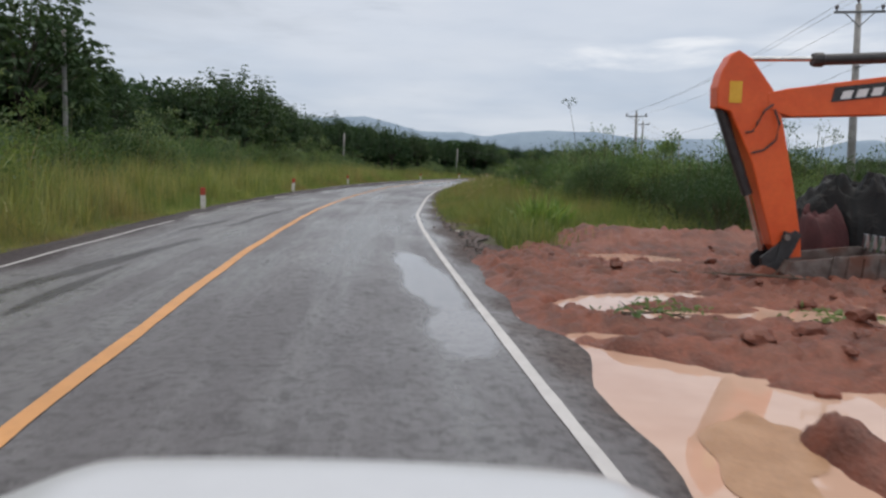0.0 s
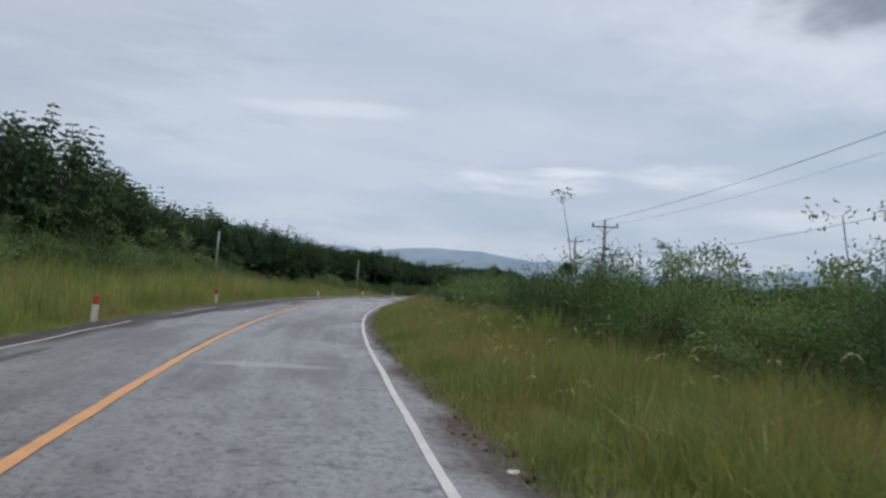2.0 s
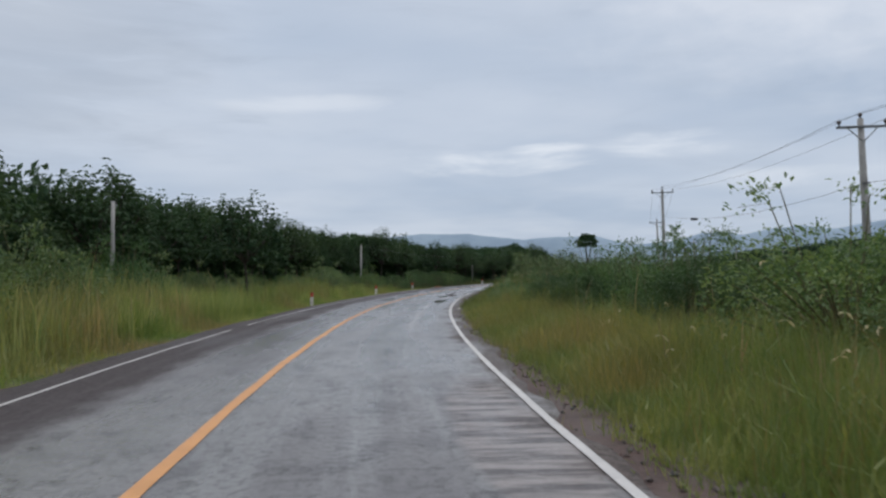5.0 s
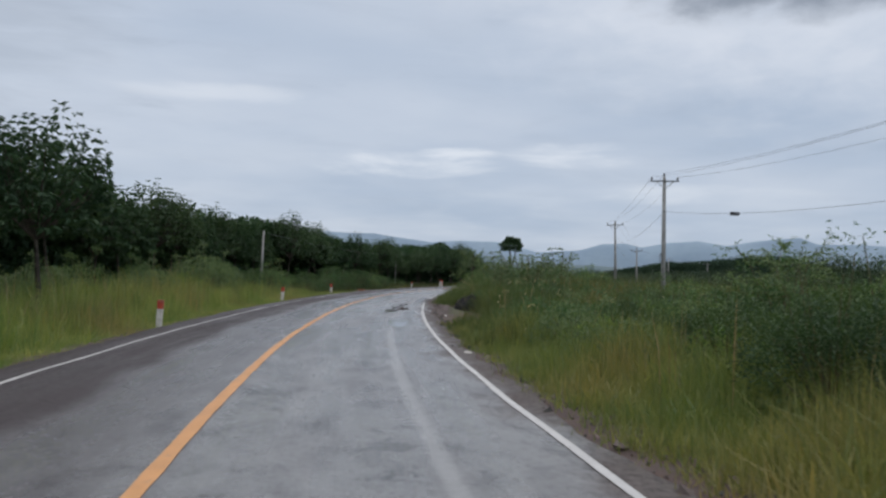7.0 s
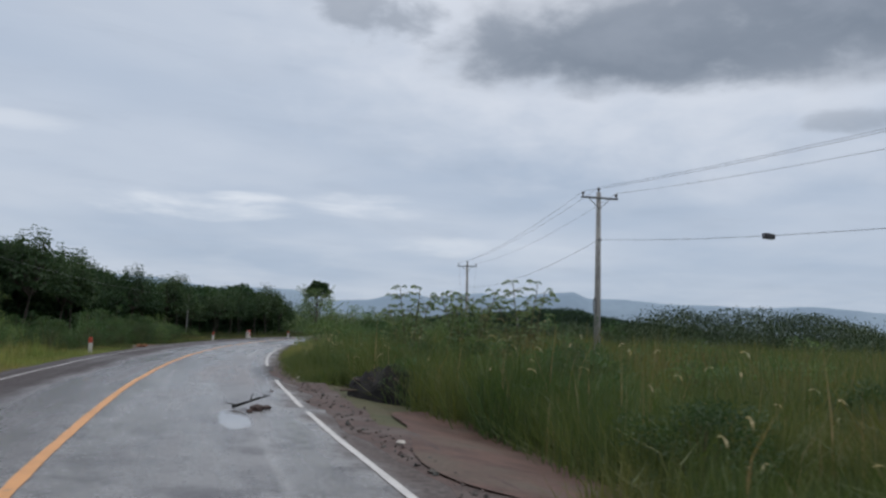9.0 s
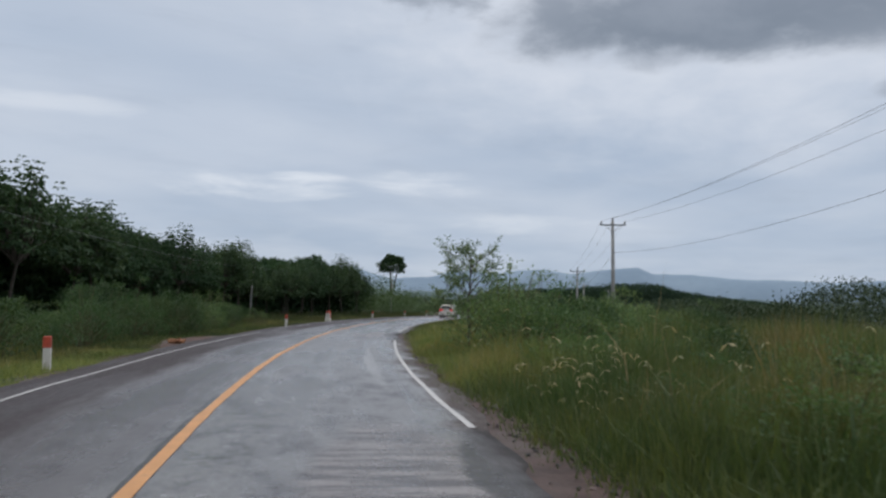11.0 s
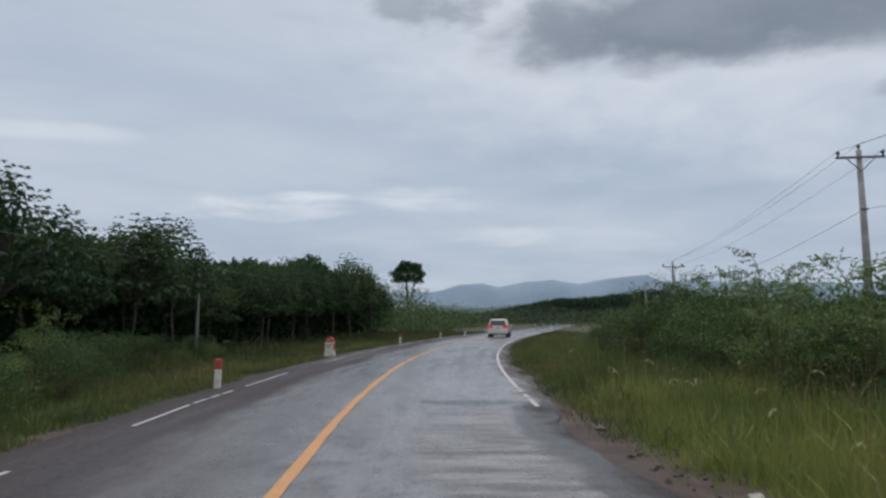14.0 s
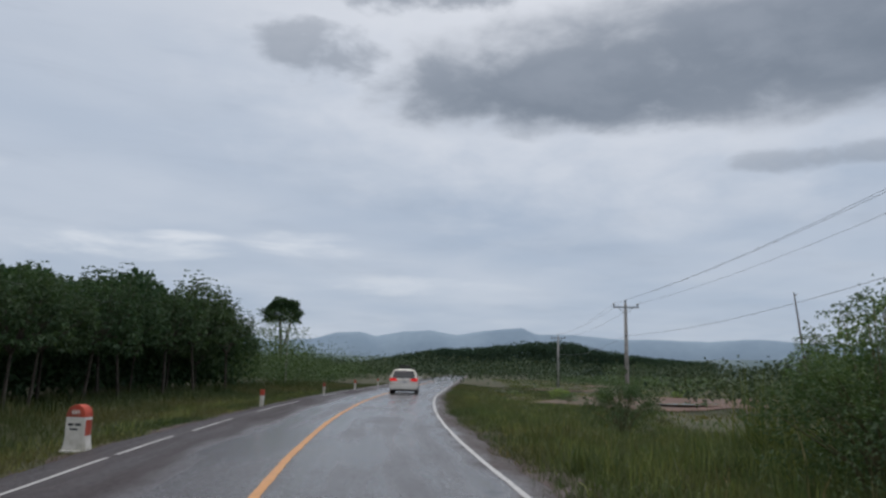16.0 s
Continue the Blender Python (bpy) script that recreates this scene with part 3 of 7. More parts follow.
# ---------------------------------------------------------------- foliage helpers


def leaves(base, axis, length, width, rng, fold=0.25):
    """Folded leaf blades: base points, axes (unit), lengths and widths. Returns verts and tris."""
    n = len(base)
    ref = rng.normal(0, 0.45, (n, 3)) + (0, 0, 1)
    side = np.cross(axis, ref)
    side /= np.linalg.norm(side, axis=1, keepdims=True) + 1e-9
    nor = np.cross(side, axis)
    L, W = np.reshape(length, (-1, 1)), np.reshape(width, (-1, 1))
    mid = base + axis * L * 0.5
    v = np.stack([base, mid + side * W * 0.5 + nor * W * fold, base + axis * L - nor * L * 0.12, mid - side * W * 0.5 + nor * W * fold], 1)
    i = np.arange(n)[:, None] * 4
    return v.reshape(-1, 3), np.concatenate([i + (0, 1, 2), i + (0, 2, 3)])


def blades(x, y, z, height, per, width, lean, rng, spread=0.12, plain=False):
    """Grass tufts: per blades at each point, each bent over to its tip."""
    n = len(x) * per
    bx = np.repeat(x, per) + rng.normal(0, spread, n)
    by = np.repeat(y, per) + rng.normal(0, spread, n)
    bz = np.repeat(z, per) - 0.03
    h = np.repeat(height, per) * rng.uniform(0.45, 1.1, n)
    a_ = rng.uniform(0, 6.283, n)
    le = np.abs(rng.normal(0, lean, n)) * h
    dx_, dy_ = np.cos(a_) * le, np.sin(a_) * le
    t_ = rng.uniform(0, 6.283, n)
    w = width * rng.uniform(0.6, 1.3, n)
    sx, sy = np.cos(t_) * w, np.sin(t_) * w
    b = np.stack([bx, by, bz], 1)
    s = np.stack([sx, sy, 0 * sx], 1)
    m_ = b + np.stack([dx_ * 0.28, dy_ * 0.28, h * 0.58], 1)
    tip = b + np.stack([dx_, dy_, h * (1 - 0.25 * (le / (h + 1e-6)))], 1)
    if plain:
        v = np.stack([b - s * 0.7, b + s * 0.7, tip], 1).reshape(-1, 3)
        return v, np.arange(n)[:, None] * 3 + (0, 1, 2)
    v = np.stack([b - s * 0.5, b + s * 0.5, m_ + s * 0.5, m_ - s * 0.5, tip], 1).reshape(-1, 3)
    i = np.arange(n)[:, None] * 5
    return v, np.concatenate([i + (0, 1, 2), i + (0, 2, 3), i + (3, 2, 4)])


def merged(pieces):
    vs, ts, o = [], [], 0
    for v, t in pieces:
        vs.append(v)
        ts.append(t + o)
        o += len(v)
    return np.concatenate(vs), np.concatenate(ts)


def ball(n, rng, size):
    """Points spread evenly through an ellipsoid."""
    d = rng.normal(0, 1, (n, 3))
    d /= np.linalg.norm(d, axis=1, keepdims=True) + 1e-9
    return d * rng.rand(n, 1) ** 0.42 * size


def unit(v):
    return v / (np.linalg.norm(v, axis=1, keepdims=True) + 1e-9)


def whorls(tips, outward, per, length, width, rng, droop=0.35):
    """Leaves set round twig ends like small umbrellas."""
    n = len(tips) * per
    b = np.repeat(tips, per, 0) + rng.normal(0, 0.05, (n, 3))
    a_ = rng.uniform(0, 6.283, n)
    ax = np.stack([np.cos(a_), np.sin(a_), rng.normal(-droop, 0.3, n)], 1) + np.repeat(outward, per, 0) * 0.5
    return leaves(b, unit(ax), length * rng.uniform(0.65, 1.2, n), width * rng.uniform(0.7, 1.2, n), rng)


# ---------------------------------------------------------------- setting: ground, mud, road
def build_ground():
    ys = np.unique(np.concatenate([np.linspace(-1200, -40, 14), np.arange(-40, 260, 1.6), np.linspace(260, 700, 40), np.linspace(700, 4200, 20)]))
    vs = np.unique(np.concatenate([-np.geomspace(30, 3800, 26), np.arange(-30, -12, 2.0), np.arange(-12, 12, 0.5), np.arange(12, 40, 2.0), np.geomspace(40, 3800, 26)]))
    Y, V = np.meshgrid(ys, vs, indexing="ij")
    X = centre(Y)[0] + V
    Z = ground_z(X, Y)
    far = np.hypot(X, Y)
    Z = Z + np.clip((far - 260) / 900, 0, 1) * 2.0 * wave(X, Y, 0.01, 8)
    # the ground stays well below the dug-out yard
    dig = np.clip(1 - np.hypot((X - 9) / 13.0, (Y - 14) / 18.0), 0, 1)
    keep = np.clip((Y - np.minimum(14.0 + 1.5 * (lateral(X, Y) - 5.2), 18.2)) / 1.0, 0, 1)
    Z = Z - 0.9 * np.clip(dig * 3.0, 0, 1) * (lateral(X, Y) > 4.3) * (1 - keep)
    me = mesh_np("ground", np.stack([X, Y, Z], -1).reshape(-1, 3), grid_tris(len(ys), len(vs))[:, ::-1], M["soil"], True)
    tagged(new("ground", me), "flat green and red-brown earth of roadside fields", "ground", kind="structure")


# hollows that hold water: x, y, reach across and along, turn in degrees
MUD_POOLS = ((1.50, 5.9, 0.42, 1.0, 12), (1.95, 5.9, 0.50, 0.75, 20), (1.80, 4.4, 0.42, 1.1, 0), (3.25, 5.25, 0.80, 0.42, 4), (2.0, 9.75, 0.55, 0.26, 42), (2.85, 10.3, 0.62, 0.30, 20),
             (2.65, 9.05, 0.55, 0.24, 8), (3.4, 8.9, 0.50, 0.22, 6), (2.5, 7.55, 0.70, 0.17, -14), (3.6, 15.0, 0.74, 0.52, 8), (4.6, 9.2, 0.8, 0.25, 10), (1.4, 3.0, 0.6, 1.0, 0), (6.4, 8.6, 0.9, 0.3, 5))


def lumps(x, y, cell, seed):
    """Uneven cloddy noise, -1 to 1, from a grid of random heights."""
    g = np.random.RandomState(seed).uniform(-1, 1, (64, 64))
    u, v = np.asarray(x, float) / cell + 0.21 * np.asarray(y, float) / cell, np.asarray(y, float) / cell - 0.17 * np.asarray(x, float) / cell
    i, j = np.floor(u).astype(int), np.floor(v).astype(int)
    a_, b_ = u - i, v - j
    a_, b_ = a_ * a_ * (3 - 2 * a_), b_ * b_ * (3 - 2 * b_)
    q = lambda m_, n_: g[(i + m_) % 64, (j + n_) % 64]
    return (q(0, 0) * (1 - a_) + q(1, 0) * a_) * (1 - b_) + (q(0, 1) * (1 - a_) + q(1, 1) * a_) * b_


def mud_z(x, y):
    near = 0.0
    for px, py, rx, ry, turn in MUD_POOLS:
        near = np.maximum(near, np.exp(-((x - px) / (2.0 * rx + 0.3)) ** 2 - ((y - py) / (2.2 * ry + 0.6)) ** 2))
    calm = 1 - 0.82 * near
    z = -0.015 + 0.030 * wave(x, y, 1.1, 21) + 0.030 * np.abs(wave(x, y, 2.6, 22))
    z = z + calm * (0.070 * np.abs(lumps(x, y, 0.62, 23)) + 0.090 * np.abs(lumps(x, y, 0.30, 24)))
    z = z + (1 - 0.45 * near) * (0.085 * np.abs(lumps(x, y, 0.21, 25)) * (0.4 + np.abs(lumps(x, y, 1.3, 28))) + 0.075 * lumps(x, y, 0.11, 26))
    for px, py, rx, ry, turn in MUD_POOLS:
        c_, s_ = math.cos(math.radians(turn)), math.sin(math.radians(turn))
        u, v = (x - px) * c_ + (y - py) * s_, (y - py) * c_ - (x - px) * s_
        z = z - 0.42 * np.exp(-((u / (1.3 * rx)) ** 2 + (v / (1.3 * ry)) ** 2) ** 1.6)
    # ridge thrown up between the wheel ruts, a tongue of mud between the pools, and a bank at the back
    z = z + 0.09 * np.exp(-((y - 7.0 + 0.30 * (x - 2.6)) / 0.34) ** 2) * np.clip((x - 1.4) / 0.5, 0, 1)
    z = z + 0.30 * np.exp(-((x - 2.46 - 0.14 * (4.9 - y)) / 0.15) ** 2 - ((y - 4.85) / 0.62) ** 2) + 0.24 * np.exp(-((y - 18.0) / 1.1) ** 2)
    return z


def build_mud():
    y, x = np.meshgrid(np.concatenate([np.arange(-4, 3, 0.1), np.arange(3, 16, 0.06), np.arange(16, 33, 0.2)]), np.concatenate([np.arange(0.0, 6.0, 0.055), np.arange(6, 9, 0.09), np.arange(9, 22, 0.2)]), indexing="ij")
    lat = lateral(x, y)
    z = mud_z(x, y)
    side = np.clip((lat - 3.95) / 0.4, 0, 1)
    z = z * side - (1 - side) * 0.04 - np.clip((3.95 - lat) / 0.3, 0, 1) * 0.3
    fade = np.clip(np.maximum(np.maximum((x - 19.5) / 2.5, (y - 29) / 3), (-1 - y) / 3), 0, 1)
    fade = np.maximum(fade, np.clip((np.hypot((x - 8) / 14, (y - 11) / 20) - 0.9) / 0.1, 0, 1))
    # the left back corner is overgrown
    fade = np.maximum(fade, np.clip((y - np.minimum(15.5 + 1.5 * (lat - 5.2), 19.2 + 0.5 * wave(x, y, 0.9, 27))) / 1.0, 0, 1))
    z = z - fade * 0.9
    me = mesh_np("ground_mud", np.stack([x, y, z], -1).reshape(-1, 3), grid_tris(*x.shape)[:, ::-1], M["mud"], True)
    tagged(new("ground_mud", me), "churned wet red mud of a digging site", "mud", kind="structure")


def build_water():
    # one level of standing water: it shows wherever the mud lies lower
    def sheet(name, label, x0, x1, y0, y1, z):
        bm = bmesh.new()
        v = [bm.verts.new((x, y, z)) for x, y in ((x0, y0), (x1, y0), (x1, y1), (x0, y1))]
        bm.faces.new(v)
        tagged(part(name, bm, M["puddle"]), label, "puddle", "muddy puddles", "structure")

    sheet("water", "milky brown rainwater standing in the wheel ruts", 0.92, 9.0, 1.0, 11.8, -0.040)
    sheet("water", "pale muddy water in a long shallow puddle", 1.7, 6.0, 13.4, 16.4, -0.045)


def patch(name, label, category, cx_, cy_, rx, ry, lift, material, seed, turn=0.0, kind="structure", n=26):
    """A flat ragged-edged patch lying on the ground."""
    r = np.random.RandomState(seed)
    a_ = np.linspace(0, 6.2832, 65)[:-1]
    edge = 1 + sum(r.uniform(0.05, 0.22) / (k ** 0.6) * np.sin(k * a_ + r.uniform(0, 6.28)) for k in range(2, 9))
    rad = np.linspace(0.0, 1.0, n)
    px = rad[:, None] * (np.cos(a_) * edge * rx)[None, :]
    py = rad[:, None] * (np.sin(a_) * edge * ry)[None, :]
    c_, s_ = math.cos(turn), math.sin(turn)
    x, y = cx_ + px * c_ - py * s_, cy_ + px * s_ + py * c_
    z = (ground_z(x, y) if lift is not None else 0 * x) + (lift or 0)
    if category == "puddle":
        z = np.full_like(x, float(np.max(z)))
    x, y, z = (np.concatenate([q, q[:, :1]], 1) for q in (x, y, z))
    me = mesh_np(name, np.stack([x, y, z], -1).reshape(-1, 3), grid_tris(*x.shape), material, True)
    return tagged(new(name, me), label, category, kind=kind)


def strip(name, y0, y1, la, lb, z, material, label, category, wobble=0.0, seed=1, step=0.4, thick=0.0, kind="structure", z_at=None):
    """A band laid along the road between two distances from its centre line."""
    n = max(3, int((y1 - y0) / step) + 1)
    ys = np.linspace(y0, y1, n)
    r = np.random.RandomState(seed)
    k = np.convolve(r.normal(0, 1, n + 8), np.ones(3) / 3, "same")[4:-4] * wobble
    k2 = np.convolve(r.normal(0, 1, n + 8), np.ones(3) / 3, "same")[4:-4] * wobble
    ax, ay = road_np(ys, la + k)
    bx, by = road_np(ys, lb + k2)
    za = np.full(n, z)
    top = np.stack([np.stack([ax, ay, za], 1), np.stack([bx, by, za], 1)], 1).reshape(-1, 3)
    i = np.arange(n - 1)[:, None] * 2
    tris = np.concatenate([i + (0, 1, 3), i + (0, 3, 2)])
    ob = new(name, mesh_np(name, top, tris, material))
    return tagged(ob, label, category, kind=kind)


def build_road():
    ys = np.unique(np.concatenate([np.arange(-40, 225, 0.35), np.arange(225, 420, 3.0)]))
    r = np.random.RandomState(5)
    jag = np.convolve(r.normal(0, 1, len(ys) + 10), np.ones(5) / 5, "same")[5:-5]
    jag2 = np.convolve(r.normal(0, 1, len(ys) + 10), np.ones(7) / 7, "same")[5:-5]
    # the broken right edge: bitten deeper in some places
    bite = np.zeros_like(ys)
    for y0, w_, d_ in ((105.5, 5.0, 0.2), (115.5, 3.5, 0.6), (134.0, 5.0, 0.15), (146.8, 4.2, 0.65), (48, 6, 0.15), (60, 5, 0.2)):
        bite += d_ * np.exp(-((ys - y0) / w_) ** 2)
    right = 4.26 + 0.15 * jag + 0.14 * wave(ys, 0 * ys, 1.7, 71) - bite
    right -= 0.20 * np.clip((15.0 - ys) / 2.0, 0, 1)
    left = -3.85 + 0.10 * jag2
    lats = np.linspace(0, 1, 19)
    Y, T = np.meshgrid(ys, lats, indexing="ij")
    L = left[:, None] + (right - left)[:, None] * T
    # keep the middle columns straight
    L[:, 2:-2] = np.linspace(-3.4, 3.6, len(lats) - 4)[None, :]
    L[:, 1], L[:, -2] = left + 0.07, right - 0.07
    X, YY = road_np(Y, L)
    Z = 0.012 * wave(X, YY, 0.9, 31) * (np.abs(L) < 3.9)
    for py, pl, wy, wl, dd in ((115.5, 2.6, 0.6, 1.1, 0.03), (149.0, 2.3, 0.9, 0.9, 0.035), (145.0, 2.6, 0.6, 1.0, 0.03), (10.6, 3.0, 2.6, 0.5, 0.02)):
        Z -= dd * np.exp(-((Y - py) / wy) ** 2 - ((L - pl) / wl) ** 2)
    Z[:, 0] = -0.12
    Z[:, -1] = -0.10
    Z[:, -2] -= 0.015
    v = np.stack([X, YY, Z], -1).reshape(-1, 3)
    me = mesh_np("road", v, grid_tris(len(ys), len(lats))[:, ::-1], M["asphalt"], True)
    uvl = me.uv_layers.new(name="UVMap")
    idx = np.empty(len(me.loops), np.int32)
    me.loops.foreach_get("vertex_index", idx)
    uvl.data.foreach_set("uv", np.stack([L.ravel()[idx], Y.ravel()[idx]], 1).astype(np.float32).ravel())
    tagged(new("road", me), "worn wet grey asphalt of a two-lane country road", "road", kind="structure")
    strip("trim_shoulder_right", 13.2, 225, 3.15, 5.0, -0.045, M["gravel"], "dark crumbled gravel along the asphalt edge", "shoulder", 0.2, 8)
    strip("trim_shoulder_left", -40, 225, -4.05, -3.5, -0.045, M["gravel"], "dark gravel strip beside the road edge", "shoulder", 0.18, 9)


def dashes(name, la, width, spans, z, material, label, shift=((0, 0), (1, 0))):
    vs, ts, o = [], [], 0
    r = np.random.RandomState(len(spans))
    for y0, y1 in spans:
        n = max(2, int((y1 - y0) / 0.5) + 1)
        ys = np.linspace(y0, y1, n)
        w_ = width / 2 * (1 + 0.06 * r.normal(0, 1, n))
        sh = np.interp(ys, [q[0] for q in shift], [q[1] for q in shift])
        ax, ay = road_np(ys, la + sh - w_)
        bx, by = road_np(ys, la + sh + w_)
        za = z + 0.012 * wave((ax + bx) / 2, (ay + by) / 2, 0.9, 31)
        vs.append(np.stack([np.stack([ax, ay, za], 1), np.stack([bx, by, za], 1)], 1).reshape(-1, 3))
        i = np.arange(n - 1)[:, None] * 2 + o
        ts.append(np.concatenate([i + (0, 1, 3), i + (0, 3, 2)]))
        o += 2 * n
    tagged(new(name, mesh_np(name, np.concatenate(vs), np.concatenate(ts), material)), label, "road marking", kind="structure")


RIGHT_SPANS = ((-30, 104.0), (104.8, 112.0), (119.2, 141.8), (150.8, 152.0), (152.3, 152.9), (153.4, 154.0), (154.4, 260))
LEFT_SPANS = ((-30, 20.5), (22.0, 24), (26.5, 33.0), (35.0, 44.0), (49.0, 56.5), (60, 74), (76, 145.2), (148.4, 150.9), (151.1, 151.9), (152.1, 152.7), (152.9, 153.6),
              (154.6, 158.7), (163.8, 167.6), (168.0, 171.3), (172.8, 176.8), (180, 188), (194, 260))
SOIL_LEFT = (133.8, 142.0)
build_ground()
build_mud()
build_water()
build_road()
dashes("line_centre", 0.0, 0.15, ((-30, 260),), 0.008, M["orange"], "worn orange centre line painted on the asphalt", ((4, 0.10), (14, -0.04), (24, -0.03), (32, 0.0), (95, 0.0), (108, -0.08), (122, 0.0)))
dashes("line_right", 3.70, 0.105, RIGHT_SPANS, 0.008, M["white_line"], "worn white edge line, broken where the asphalt crumbles",
       ((4, -0.12), (14, -0.17), (20, -0.22), (26, -0.22), (30, -0.08), (35, 0.03), (45, 0.08), (75, 0.05), (95, 0.0), (130, -0.08), (150, -0.1)))
dashes("line_left", -3.11, 0.07, LEFT_SPANS, 0.008, M["white_line"], "thin white edge line with worn gaps")


strip("ground_soil_patch", *SOIL_LEFT, -4.9, -3.7, -0.065, M["red_soil"], "bare red soil washed out beside the road", "soil", 0.35, 19, 0.7)


def build_hills():
    def ridge(name, dist, marks, seed, amp, material, label, zc):
        az_ = np.radians(np.arange(-70, 150.1, 0.25))
        deg = np.degrees(az_)
        e_ = np.interp(deg, [m_[0] for m_ in marks], [m_[1] for m_ in marks])
        r = np.random.RandomState(seed)
        for k in range(6):
            e_ = e_ + amp / (k + 1) * np.sin(deg * (0.35 * 1.8 ** k) + r.uniform(0, 6.28))
        e_ = np.maximum(e_, 0.2)
        rows = []
        for f, d in ((0.0, dist), (0.55, dist + 60), (0.9, dist + 140), (1.0, dist + 220), (0.3, dist + 700)):
            h = dist * np.tan(np.radians(e_)) * f - (8 if f == 0 else 0)
            rows.append(np.stack([12 + np.sin(az_) * d, 95 + np.cos(az_) * d, h + zc], 1))
        v = np.stack(rows, 0)
        tagged(new(name, mesh_np(name, v.reshape(-1, 3), grid_tris(v.shape[0], v.shape[1]), material, True)), label, "hills", kind="structure")

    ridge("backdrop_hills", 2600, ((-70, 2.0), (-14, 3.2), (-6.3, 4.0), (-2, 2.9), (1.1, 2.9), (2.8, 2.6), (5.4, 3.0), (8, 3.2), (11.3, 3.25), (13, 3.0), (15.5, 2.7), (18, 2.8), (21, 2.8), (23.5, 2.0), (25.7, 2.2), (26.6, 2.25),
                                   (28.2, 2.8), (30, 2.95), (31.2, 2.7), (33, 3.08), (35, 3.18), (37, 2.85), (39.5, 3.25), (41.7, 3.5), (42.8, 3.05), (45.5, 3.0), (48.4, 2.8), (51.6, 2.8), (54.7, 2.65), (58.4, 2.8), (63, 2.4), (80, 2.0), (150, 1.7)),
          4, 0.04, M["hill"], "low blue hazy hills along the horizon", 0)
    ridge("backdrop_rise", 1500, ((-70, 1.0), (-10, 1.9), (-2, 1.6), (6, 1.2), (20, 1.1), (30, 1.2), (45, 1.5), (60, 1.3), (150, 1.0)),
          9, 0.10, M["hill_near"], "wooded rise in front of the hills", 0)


build_hills()
patch("ground_silt", "pale wet silt settled at the edge of the puddle", "silt", 2.02, 4.5, 0.34, 0.85, None, M["silt"], 31, -0.25).location.z = -0.034
FIELD = ((79.0, 191.0, 20.0, 8.5, 0.0), (90.0, 221.0, 13.0, 3.2, -0.3), (140.0, 243.0, 24.0, 4.0, -0.1))   # bare places: x, y, reach, turn
for k, (fx, fy, frx, fry, ft) in enumerate(FIELD):
    patch("ground_bare_field", "bare red-brown earth opened up in the field", "field", fx, fy, frx, fry, 0.06, M["bare"], 3 + k, ft)
for px_, py_, rx, ry, sd in ((89.5, 220.5, 5.0, 2.2, 4), (70.2, 187.0, 2.8, 1.2, 5), (77.0, 190.5, 1.8, 0.5, 6), (143.0, 242.5, 6.0, 1.6, 7)):
    patch("water_field_puddle", "pale muddy puddle on bare red earth", "puddle", px_, py_, rx, ry, 0.085, M["puddle"], sd, -0.2)
p_ = road(100.5, 6.3)
patch("ground_soil_patch", "trampled bare reddish soil beside the road", "soil", p_.x, p_.y, 1.6, 5.0, 0.05, M["red_soil"], 8, -0.25)

